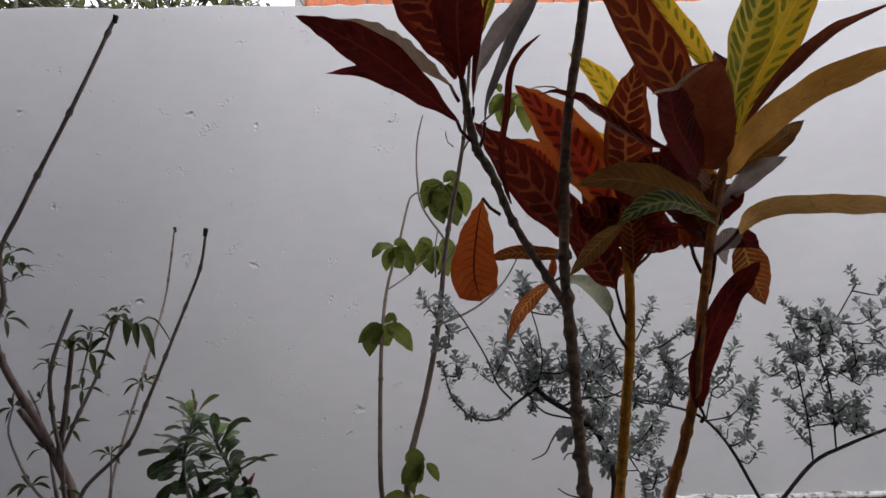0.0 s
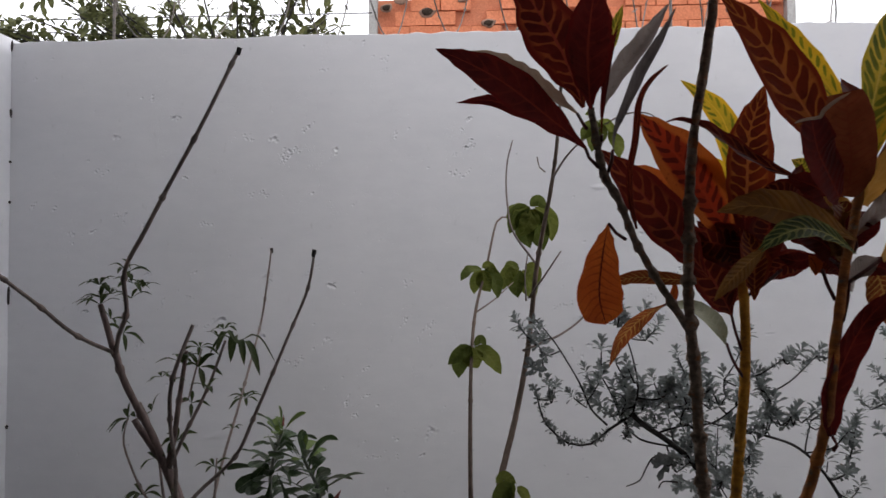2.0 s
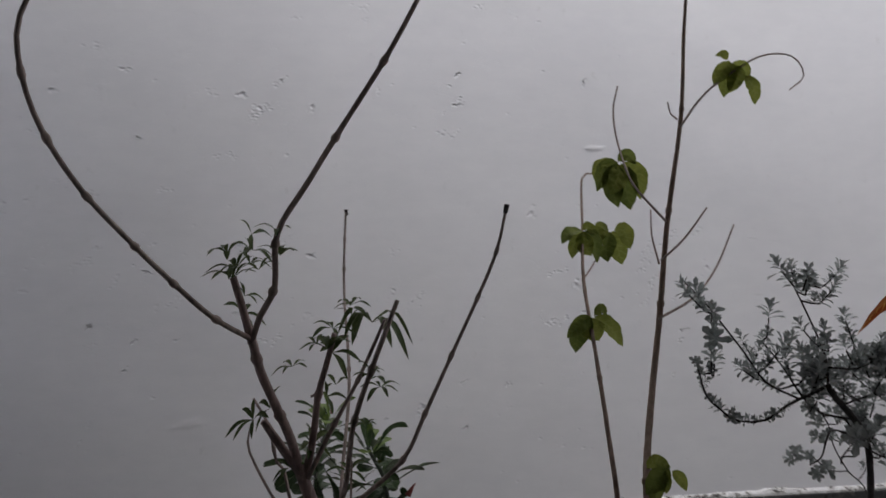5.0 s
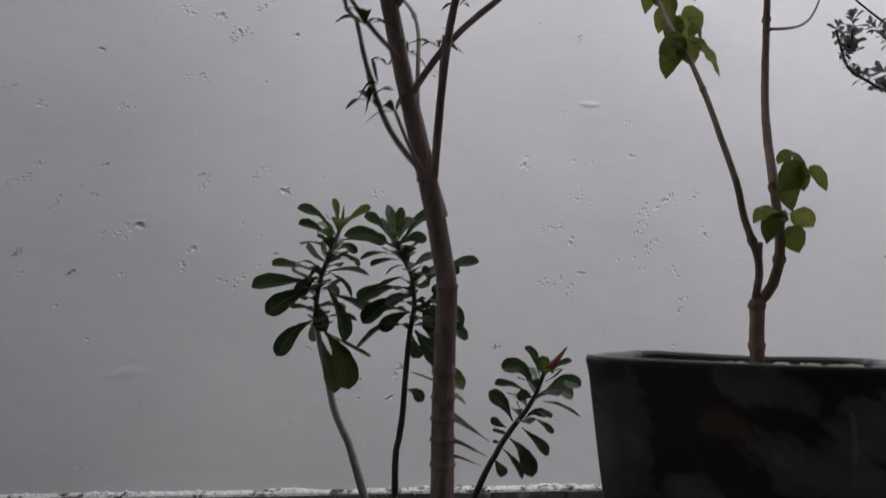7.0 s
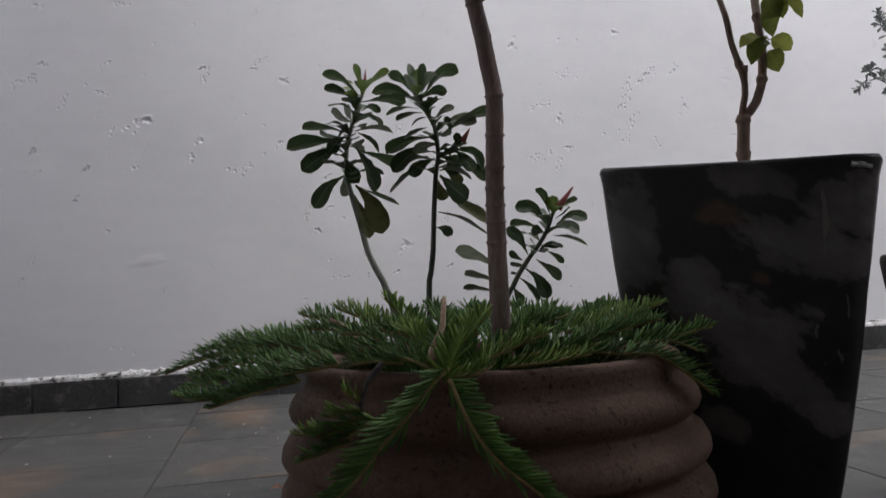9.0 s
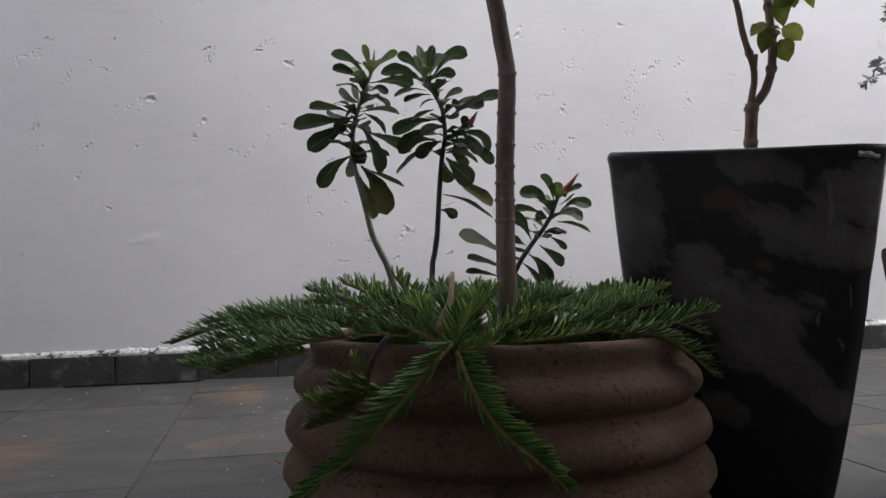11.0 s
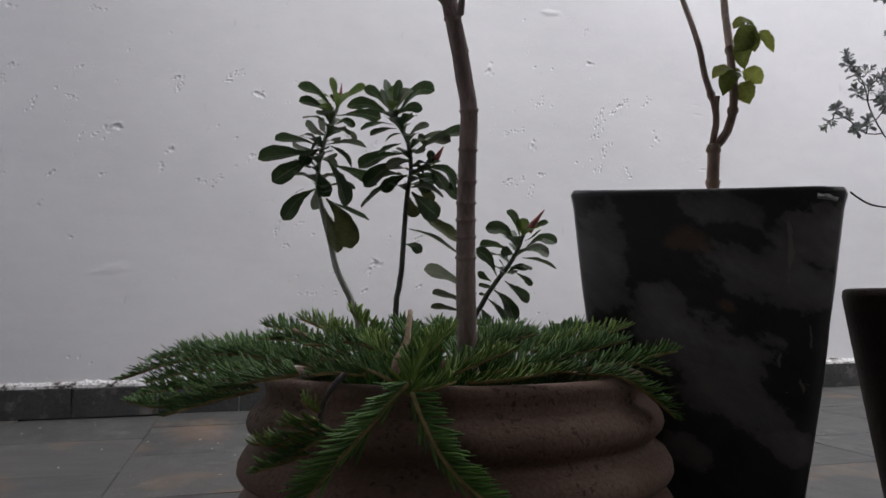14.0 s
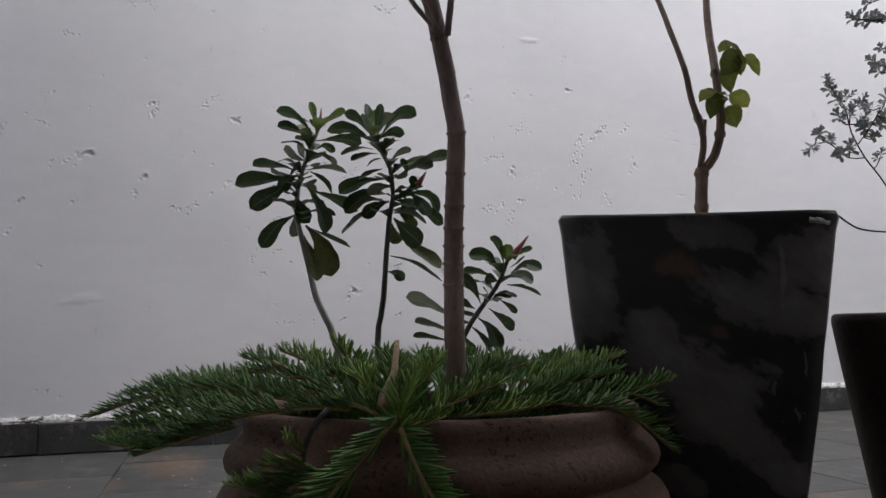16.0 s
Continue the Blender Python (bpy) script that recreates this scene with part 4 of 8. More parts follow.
# ---- dark pot of the shrub, pot of the succulent, pot of the croton ----
def plain_pot(name, x, y, r, h, material, label, soil=True):
    pot = thing(name, (x, y, 0), label, "plant pot")
    v, f = turned([(r * 0.62, 0), (r * 0.66, 0.006), (r * 0.80, h * 0.4), (r * 0.93, h * 0.75), (r * 0.985, h - 0.03), (r, h - 0.012), (r * 0.99, h - 0.003), (r * 0.96, h), (r * 0.9, h - 0.004), (r * 0.88, h - 0.05)], 56, 0.008)
    put("body", mesh_of("body", v, f), material, pot, "", pot.matrix_basis)
    v, f = turned([(r * 0.8, h - 0.06), (r * 0.885, h - 0.045), (r * 0.5, h - 0.03), (r * 0.1, h - 0.028)], 32, 0.03)
    put("soil", mesh_of("soil", v, f), SOIL, pot, "dark potting soil", pot.matrix_basis)
    return pot


plain_pot("shrub_pot", 2.826, -1.655, 0.152, 0.361, DARKPOT, "dark brown round pot with rough sides, standing on slate")
plain_pot("succulent_pot", 2.13, -1.18, 0.165, 0.19, CLAY, "low brown clay pot half hidden behind a ribbed pot")
plain_pot("croton_pot", 2.67, -2.22, 0.17, 0.38, DARKPOT, "dark brown round pot holding a tall croton")

# ---- forked tree in the round pot ----
tree = thing("forked_plant", (2.075, -1.715, 0.2), "leafless pruned plant with jointed grey-brown stems and few narrow leaves", "plant")
stem("trunk", [(2.075, -1.715, 0.2), (2.064, -1.73, 0.319), (2.06, -1.743, 0.433), (2.059, -1.755, 0.501), (2.058, -1.764, 0.548), (2.052, -1.767, 0.58), (2.044, -1.775, 0.612), (2.031, -1.783, 0.66), (2.014, -1.786, 0.725), (1.996, -1.803, 0.792)], 0.0118, 0.0074, TRUNK, tree, nodes=(0.1948, 0.2171, 0.2353, 0.2537, 0.2762, 0.3101, 0.3509, 0.448), swell=1.13, segs=16, step=0.008, wobble=0.025, ring=0.0014)
stem("branch", [(1.996, -1.803, 0.788), (1.988, -1.826, 0.836), (1.975, -1.844, 0.877), (1.96, -1.86, 0.923), (1.953, -1.868, 0.96)], 0.005576, 0.00492, TRUNK, tree, nodes=(0.09, 0.165), swell=1.3, segs=10, step=0.012)
stem("branch", [(1.953, -1.868, 0.954), (1.946, -1.875, 0.99), (1.937, -1.88, 1.027)], 0.004592, 0.003805, TRUNK, tree, "broken stub", segs=9, step=0.01)
stem("branch", [(1.953, -1.868, 0.956), (1.965, -1.883, 0.985), (1.983, -1.898, 1.017), (1.989, -1.917, 1.072), (2.024, -1.933, 1.125), (2.06, -1.949, 1.178), (2.112, -1.97, 1.254), (2.164, -1.979, 1.349)], 0.003411, 0.00223, TWIG, tree, nodes=(0.068, 0.122, 0.25, 0.34, 0.445), swell=1.55, segs=8, step=0.015)
stem("branch", [(1.953, -1.868, 0.958), (1.922, -1.917, 0.988), (1.887, -1.945, 1.029), (1.862, -1.992, 1.07), (1.837, -2.042, 1.117), (1.819, -2.077, 1.171), (1.814, -2.091, 1.228), (1.832, -2.098, 1.269)], 0.003018, 0.001968, TWIG, tree, nodes=(0.06, 0.12, 0.18, 0.25, 0.31, 0.365), swell=1.5, segs=8, step=0.015)
stem("branch", [(1.998, -1.801, 0.785), (1.974, -1.81, 0.826), (1.956, -1.817, 0.857)], 0.005576, 0.004592, TRUNK, tree, "broken stub", segs=9, step=0.01)
stem("branch", [(2.001, -1.803, 0.785), (2.012, -1.806, 0.835), (2.019, -1.808, 0.883), (2.03, -1.822, 0.92), (2.041, -1.836, 0.958)], 0.0047, 0.0030, TRUNK, tree, nodes=(0.10,), segs=8, step=0.012)
stem("branch", [(2.004, -1.805, 0.784), (2.034, -1.814, 0.843), (2.067, -1.823, 0.903), (2.099, -1.841, 0.973)], 0.0030, 0.0018, TWIG, tree, nodes=(0.075, 0.135), swell=1.4, segs=8, step=0.012)
stem("branch", [(2.039, -1.80, 0.635), (2.038, -1.839, 0.703), (2.041, -1.87, 0.756), (2.053, -1.9, 0.807), (2.063, -1.942, 0.876), (2.082, -1.982, 0.937), (2.109, -1.986, 1.005)], 0.003608, 0.002296, TWIG, tree, nodes=(0.15, 0.29, 0.36), swell=1.5, segs=8, step=0.015)
stem("branch", [(2.018, -1.786, 0.708), (2.037, -1.809, 0.736), (2.058, -1.829, 0.758), (2.115, -1.844, 0.811), (2.142, -1.849, 0.865), (2.173, -1.858, 0.932), (2.203, -1.867, 0.997), (2.225, -1.871, 1.049), (2.236, -1.88, 1.098)], 0.0030, 0.0017, TWIG, tree, nodes=(0.157, 0.217, 0.291, 0.364, 0.420), swell=1.5, segs=8, step=0.015)
stem("branch", [(2.035, -1.80, 0.632), (2.002, -1.786, 0.679), (1.982, -1.775, 0.738), (1.972, -1.767, 0.785), (1.963, -1.766, 0.795), (1.954, -1.759, 0.838), (1.935, -1.752, 0.871)], 0.002755, 0.00164, TWIG, tree, nodes=(0.11, 0.2), segs=8, step=0.015)
stem("branch", [(2.033, -1.80, 0.634), (2.018, -1.80, 0.66), (2.005, -1.80, 0.69)], 0.002099, 0.001443, TWIG, tree, segs=7, step=0.015)
stem("branch", [(2.056, -1.765, 0.61), (2.038, -1.715, 0.715), (2.049, -1.617, 0.858), (2.04, -1.478, 0.972), (2.04, -1.44, 1.04), (2.044, -1.419, 1.119)], 0.0027, 0.0017, TWIG, tree, nodes=(0.32, 0.46, 0.53, 0.58), swell=1.5, segs=8, step=0.015)


def leaflets(at, way, count, size, material, parent, spread=60, seed=1, outline=LANCE, width=0.24, droop=0.25, name="leaf"):
    """A ring of narrow leaves that spring from one point."""
    r = random.Random(seed)
    at, way = Vector(at), Vector(way).normalized()
    side = way.orthogonal().normalized()
    for k in range(count):
        a = 6.283 * k / count + r.uniform(-0.4, 0.4)
        d = side.copy()
        d.rotate(Matrix.Rotation(a, 3, way))
        s = radians(spread * r.uniform(0.75, 1.25))
        d = (way * math.cos(s) + d * math.sin(s)).normalized()
        n = size * r.uniform(0.7, 1.15)
        mid = at + d * n * 0.5 + Vector((0, 0, n * droop * 0.25))
        tip = at + d * n + Vector((0, 0, -n * droop))
        up = way - d * way.dot(d) + Vector((0, 0, 0.35))
        leaf([at, mid, tip], n * width, up, material, parent, name=name, outline=outline, rows=7, cols=2, fold=0.3, rng=r)


leaflets((1.937, -1.88, 1.026), (-0.1, 0, 1), 5, 0.035, L_SMALL, tree, 68, 3)
leaflets((1.929, -1.868, 1.053), (-0.2, 0.1, 1), 6, 0.032, L_SMALL, tree, 68, 4)
leaflets((1.957, -1.893, 1.041), (0.3, 0, 1), 4, 0.028, L_SMALL, tree, 68, 5)
leaflets((1.989, -1.915, 1.075), (0, -0.2, 1), 3, 0.026, L_SMALL, tree, 68, 6)
leaflets((2.033, -1.832, 0.94), (0, 0, 1), 6, 0.035, L_SMALL, tree, 68, 7)
leaflets((2.059, -1.76, 0.972), (0.2, 0, 1), 5, 0.03, L_SMALL, tree, 68, 8)
leaflets((2.082, -1.982, 0.937), (0.5, -0.1, 1), 4, 0.022, L_SMALL, tree, 68, 9)
leaflets((1.956, -1.758, 0.859), (-0.6, -0.2, 0.3), 5, 0.035, L_SMALL, tree, 68, 10)
leaflets((1.99, -1.8, 0.715), (-0.8, 0, 0.3), 4, 0.03, L_SMALL, tree, 68, 11)
leaflets((2.026, -1.528, 0.843), (0, -0.2, 1), 4, 0.032, L_SMALL, tree, 68, 12)
leaflets((2.005, -1.8, 0.69), (-0.6, -0.2, 0.6), 5, 0.032, L_SMALL, tree, 68, 13)
leaflets((2.082, -1.864, 0.909), (0, 0, 1), 4, 0.028, L_SMALL, tree, 68, 15)
leaflets((1.984, -1.852, 1.049), (0, 0, 1), 5, 0.03, L_SMALL, tree, 68, 16)
leaflets((1.957, -1.831, 1.033), (-0.3, 0, 1), 4, 0.03, L_SMALL, tree, 68, 17)
leaflets((1.942, -1.888, 1.036), (-0.4, -0.3, 1), 6, 0.034, L_SMALL, tree, 68, 18)
leaflets((1.947, -1.871, 1.006), (0.5, -0.2, 0.6), 4, 0.03, L_SMALL, tree, 68, 19)
leaflets((2.057, -1.728, 0.981), (0, -0.2, 1), 5, 0.03, L_SMALL, tree, 68, 20)
leaflets((1.985, -1.779, 0.705), (-0.2, -0.4, 0.4), 5, 0.03, L_SMALL, tree, 68, 22)
leaflets((2.014, -1.81, 0.739), (0.7, -0.3, 0.5), 4, 0.022, L_SMALL, tree, 68, 23)
leaflets((2.036, -1.772, 0.957), (0.2, -0.3, 1), 6, 0.03, L_SMALL, tree, 72, 51)
leaflets((2.034, -1.771, 0.927), (0.2, -0.3, 0.3), 6, 0.036, L_SMALL, tree, 72, 52)
leaflets((1.989, -1.8, 0.916), (-0.2, -0.3, 1), 5, 0.026, L_SMALL, tree, 72, 53)
leaflets((2.016, -1.781, 0.939), (0, -0.3, 1), 4, 0.024, L_SMALL, tree, 72, 54)
leaflets((1.948, -1.811, 1.055), (0.3, -0.3, 1), 5, 0.034, L_SMALL, tree, 72, 55)
leaflets((1.947, -1.811, 1.074), (0.6, -0.3, 0.6), 3, 0.034, L_SMALL, tree, 72, 56)
leaflets((1.935, -1.809, 0.982), (0.6, -0.3, 0.4), 4, 0.032, L_SMALL, tree, 72, 57)
leaflets((1.943, -1.808, 0.857), (-0.3, -0.3, 0.3), 6, 0.032, L_SMALL, tree, 72, 58)
leaflets((2.093, -1.732, 0.875), (0, -0.3, 1), 6, 0.028, L_SMALL, tree, 72, 59)
leaflets((2.073, -1.731, 0.827), (0, -0.3, 1), 4, 0.022, L_SMALL, tree, 72, 60)
leaflets((2.051, -1.75, 0.773), (0, -0.3, 1), 5, 0.03, L_SMALL, tree, 72, 61)
leaflets((2.008, -1.79, 0.82), (0.4, -0.3, 0.6), 6, 0.032, L_SMALL, tree, 72, 62)
leaflets((1.984, -1.809, 0.799), (-0.3, -0.3, 0.6), 5, 0.028, L_SMALL, tree, 72, 63)
leaflets((1.975, -1.829, 0.752), (0, -0.3, 0.6), 6, 0.034, L_SMALL, tree, 72, 64)
leaflets((2.027, -1.781, 0.875), (0.5, -0.3, 0.5), 4, 0.026, L_SMALL, tree, 72, 65)
stem("branch", [(2.008, -1.78, 0.876), (2.019, -1.775, 0.879), (2.027, -1.771, 0.914), (2.039, -1.772, 0.955)], 0.0018, 0.0011, TWIG, tree, segs=6, step=0.012)
stem("branch", [(2.008, -1.83, 0.722), (1.977, -1.829, 0.754), (1.946, -1.818, 0.806), (1.936, -1.808, 0.831), (1.943, -1.808, 0.857)], 0.0020, 0.0012, TWIG, tree, segs=6, step=0.012)
stem("branch", [(2.051, -1.749, 0.702), (2.053, -1.75, 0.76), (2.055, -1.75, 0.786)], 0.0018, 0.0012, TWIG, tree, segs=6, step=0.012)
# blunt buds at the tips of the long twigs
for tip, below in (((2.164, -1.979, 1.349), (2.162, -1.979, 1.34)), ((2.236, -1.88, 1.1), (2.234, -1.879, 1.09)), ((2.044, -1.419, 1.119), (2.045, -1.419, 1.109))):
    stem("bud", [below, tip], 0.0026, 0.0032, SHRUBBARK, tree, "dark blunt bud", segs=7, step=0.004)
# a tuft of longer drooping leaves
leaflets((2.084, -1.745, 0.96), (0, -0.1, 1), 6, 0.062, L_SMALL, tree, 82, 21, width=0.27, droop=0.62)

# ---- thin plant in the square pot ----
vine = thing("slender_plant", (2.462, -1.60, 0.455), "slender bare-stemmed plant with drooping light green leaves", "plant")
B0 = (2.462, -1.60, 0.455)
stem("trunk", [B0, (2.452, -1.615, 0.5), (2.454, -1.617, 0.559)], 0.00779, 0.00861, TANBARK, vine, nodes=(0.055, 0.10), swell=1.2, segs=10, step=0.012)
stem("branch", [(2.454, -1.617, 0.555), (2.463, -1.619, 0.563), (2.472, -1.622, 0.577), (2.479, -1.624, 0.598), (2.482, -1.626, 0.626), (2.484, -1.623, 0.647), (2.489, -1.608, 0.713), (2.517, -1.56, 0.811), (2.542, -1.535, 0.931), (2.56, -1.53, 1.082), (2.593, -1.514, 1.254), (2.608, -1.498, 1.397), (2.61, -1.515, 1.497)], 0.00615, 0.002624, TANBARK, vine, nodes=(0.06, 0.15, 0.43, 0.58, 0.75), swell=1.3, segs=9, step=0.015)
stem("branch", [(2.452, -1.617, 0.559), (2.457, -1.62, 0.601), (2.443, -1.617, 0.655), (2.440, -1.609, 0.70), (2.439, -1.583, 0.76), (2.439, -1.555, 0.82), (2.440, -1.509, 0.90), (2.447, -1.437, 0.991), (2.47, -1.355, 1.085), (2.492, -1.282, 1.177), (2.515, -1.27, 1.187)], 0.00451, 0.001968, TANBARK, vine, nodes=(0.07, 0.30, 0.46), swell=1.3, segs=8, step=0.015)
stem("branch", [(2.457, -1.619, 0.593), (2.46, -1.621, 0.626)], 0.00328, 0.00287, TANBARK, vine, "cut stub", segs=7, step=0.01)
stem("branch", [(2.556, -1.536, 1.085), (2.518, -1.502, 1.144), (2.51, -1.469, 1.191), (2.508, -1.438, 1.243), (2.512, -1.417, 1.288), (2.522, -1.414, 1.327)], 0.002132, 0.001312, TWIG, vine, segs=7, step=0.015)
stem("branch", [(2.544, -1.542, 1.023), (2.566, -1.584, 1.058), (2.596, -1.598, 1.104)], 0.001968, 0.00123, TWIG, vine, segs=7, step=0.015)
stem("branch", [(2.539, -1.547, 1.018), (2.539, -1.517, 1.064), (2.546, -1.497, 1.106)], 0.001804, 0.001148, TWIG, vine, segs=7, step=0.015)
stem("branch", [(2.532, -1.55, 0.93), (2.61, -1.511, 0.96), (2.669, -1.471, 1.008), (2.71, -1.453, 1.079)], 0.002296, 0.001312, TWIG, vine, segs=7, step=0.015)
stem("branch", [(2.589, -1.518, 1.237), (2.615, -1.53, 1.277), (2.647, -1.536, 1.307), (2.711, -1.548, 1.346), (2.76, -1.558, 1.344), (2.777, -1.562, 1.312), (2.754, -1.558, 1.29)], 0.001968, 0.000984, TWIG, vine, segs=7, step=0.012)
stem("branch", [(2.447, -1.437, 0.991), (2.485, -1.37, 1.015), (2.525, -1.30, 1.048)], 0.00164, 0.001148, TWIG, vine, segs=7, step=0.012)


def drooping(at, count, size, seed, material=None, parent=None, lean=(0, 0, 0), width=0.58):
    """A tuft of broad leaves that hang from short stalks."""
    r = random.Random(seed)
    at = Vector(at)
    for k in range(count):
        a = 6.283 * k / count + r.uniform(-0.5, 0.5)
        out = Vector((math.cos(a), math.sin(a), 0)) * r.uniform(0.2, 0.85) + Vector(lean)
        n = size * r.uniform(0.45, 1.12)
        p1 = at + out * n * 0.25 + Vector((0, 0, n * r.uniform(-0.1, 0.25)))
        p2 = p1 + out * n * 0.42 + Vector((0, 0, -n * r.uniform(0.05, 0.5)))
        p3 = p2 + out * n * r.uniform(0.05, 0.3) + Vector((0, 0, -n * r.uniform(0.3, 0.65)))
        leaf([at, p1, p2, p3], n * width * r.uniform(0.8, 1.1), Vector((r.uniform(-0.4, 0.4), -1.0, 0.45)), material or r.choice((L_LIME, L_LIME, L_MIDGREEN)), parent or vine, outline=OVATE, rows=9, cols=3, fold=r.uniform(0.05, 0.4), wave=0.15, waves=2, twist=r.uniform(-30, 30), rng=r)


def broad(base, middle, tip, width, face, material):
    """One soft broad leaf that hangs from its base."""
    r = random.Random(str(base) + str(tip))
    leaf([base, middle, tip], width * 1.12, face, material, vine, outline=BROAD, rows=18, cols=4, fold=r.uniform(0.08, 0.3), wave=0.10, waves=3, twist=r.uniform(-20, 20), rng=r)


broad((2.512, -1.636, 0.724), (2.493, -1.637, 0.704), (2.476, -1.638, 0.684), 0.0290, (-0.2, -0.95, 0.22), L_MIDGREEN)
broad((2.504, -1.634, 0.712), (2.494, -1.631, 0.687), (2.496, -1.632, 0.662), 0.0226, (-0.56, -0.83, 0.05), L_MIDGREEN)
broad((2.507, -1.635, 0.719), (2.506, -1.638, 0.699), (2.506, -1.641, 0.685), 0.0186, (-0.65, -0.75, 0.15), L_LIME)
broad((2.517, -1.638, 0.717), (2.528, -1.639, 0.707), (2.537, -1.64, 0.687), 0.0158, (-0.19, -0.98, -0.03), L_LIME)
broad((2.482, -1.629, 0.72), (2.496, -1.632, 0.732), (2.516, -1.635, 0.721), 0.0173, (-0.16, -0.65, 0.74), L_LIME)
broad((2.487, -1.629, 0.66), (2.463, -1.632, 0.661), (2.442, -1.635, 0.645), 0.0215, (-0.22, -0.48, 0.85), L_LIME)
broad((2.491, -1.629, 0.658), (2.469, -1.634, 0.648), (2.455, -1.639, 0.621), 0.0233, (-0.34, -0.77, 0.54), L_MIDGREEN)
broad((2.494, -1.63, 0.661), (2.513, -1.63, 0.656), (2.526, -1.628, 0.646), 0.0232, (-0.19, -0.82, -0.53), L_LIME)
broad((2.491, -1.629, 0.645), (2.495, -1.635, 0.629), (2.496, -1.64, 0.612), 0.0261, (-0.71, -0.69, 0.14), L_LIME)
broad((2.492, -1.63, 0.66), (2.486, -1.634, 0.66), (2.476, -1.638, 0.658), 0.0078, (0.25, -0.7, 0.67), L_LIME)
broad((2.562, -1.286, 1.207), (2.534, -1.289, 1.192), (2.518, -1.29, 1.15), 0.0324, (0.03, -1, 0.04), L_MIDGREEN)
broad((2.562, -1.286, 1.204), (2.55, -1.286, 1.163), (2.562, -1.285, 1.119), 0.0424, (-0.08, -1, -0.01), L_MIDGREEN)
broad((2.57, -1.286, 1.204), (2.58, -1.277, 1.157), (2.591, -1.27, 1.115), 0.0449, (-0.06, -0.98, -0.19), L_MIDGREEN)
broad((2.573, -1.285, 1.207), (2.601, -1.281, 1.181), (2.609, -1.277, 1.134), 0.0374, (-0.07, -0.99, -0.14), L_LIME)
broad((2.562, -1.286, 1.209), (2.579, -1.289, 1.221), (2.597, -1.29, 1.202), 0.0224, (-0.12, -0.99, -0.09), L_MIDGREEN)
broad((2.556, -1.287, 1.207), (2.526, -1.287, 1.202), (2.515, -1.284, 1.174), 0.0251, (-0.46, -0.72, 0.53), L_LIME)
broad((2.568, -1.286, 1.202), (2.561, -1.292, 1.18), (2.541, -1.299, 1.144), 0.0374, (0.04, -0.98, 0.21), L_LIME)
broad((2.46, -1.386, 1.076), (2.435, -1.397, 1.072), (2.418, -1.406, 1.052), 0.0232, (-0.19, -0.56, 0.81), L_MIDGREEN)
broad((2.46, -1.386, 1.074), (2.447, -1.381, 1.05), (2.444, -1.376, 1.025), 0.0234, (-0.07, -0.98, -0.18), L_LIME)
broad((2.463, -1.386, 1.074), (2.465, -1.386, 1.05), (2.477, -1.386, 1.03), 0.0304, (-0.02, -1, 0), L_LIME)
broad((2.465, -1.385, 1.074), (2.485, -1.377, 1.056), (2.492, -1.369, 1.016), 0.0289, (0.6, -0.8, 0.04), L_MIDGREEN)
broad((2.46, -1.386, 1.077), (2.471, -1.383, 1.083), (2.491, -1.378, 1.067), 0.0168, (0.27, -0.96, 0.12), L_LIME)
broad((2.538, -1.295, 1.076), (2.514, -1.299, 1.067), (2.503, -1.302, 1.032), 0.0272, (0.04, -0.99, 0.11), L_LIME)
broad((2.541, -1.295, 1.073), (2.532, -1.296, 1.044), (2.535, -1.297, 1.015), 0.0346, (-0.06, -1, 0.04), L_MIDGREEN)
broad((2.546, -1.294, 1.074), (2.556, -1.287, 1.05), (2.569, -1.279, 1.009), 0.0371, (0, -0.97, -0.23), L_LIME)
broad((2.55, -1.294, 1.076), (2.566, -1.303, 1.074), (2.575, -1.31, 1.039), 0.0297, (-0.25, -0.94, 0.22), L_LIME)
broad((2.538, -1.295, 1.077), (2.52, -1.303, 1.083), (2.506, -1.309, 1.061), 0.0196, (0.07, -0.82, 0.57), L_LIME)
broad((2.44, -1.501, 0.933), (2.423, -1.504, 0.923), (2.397, -1.507, 0.9), 0.0237, (0.04, -0.99, 0.13), L_MIDGREEN)
broad((2.44, -1.501, 0.932), (2.42, -1.495, 0.902), (2.416, -1.489, 0.873), 0.0301, (-0.1, -0.98, -0.15), L_MIDGREEN)
broad((2.443, -1.5, 0.931), (2.443, -1.501, 0.913), (2.453, -1.5, 0.893), 0.0366, (0.02, -1, 0), L_LIME)
broad((2.446, -1.5, 0.932), (2.474, -1.497, 0.913), (2.495, -1.494, 0.881), 0.0305, (0.37, -0.89, 0.25), L_LIME)
broad((2.446, -1.5, 0.934), (2.458, -1.5, 0.947), (2.467, -1.498, 0.932), 0.0143, (0.11, -0.96, 0.27), L_MIDGREEN)
broad((2.665, -1.54, 1.341), (2.651, -1.536, 1.32), (2.64, -1.534, 1.305), 0.0233, (-0.34, -0.94, 0.08), L_LIME)
broad((2.669, -1.541, 1.338), (2.663, -1.534, 1.312), (2.66, -1.528, 1.284), 0.0253, (-0.51, -0.85, -0.12), L_LIME)
broad((2.676, -1.543, 1.333), (2.674, -1.541, 1.311), (2.665, -1.537, 1.29), 0.0253, (-0.49, -0.87, 0.01), L_LIME)
broad((2.686, -1.546, 1.315), (2.703, -1.544, 1.297), (2.707, -1.539, 1.27), 0.0217, (0.24, -0.97, -0.03), L_LIME)
broad((2.662, -1.539, 1.343), (2.659, -1.533, 1.354), (2.648, -1.525, 1.353), 0.0117, (-0.74, -0.66, -0.1), L_LIME)
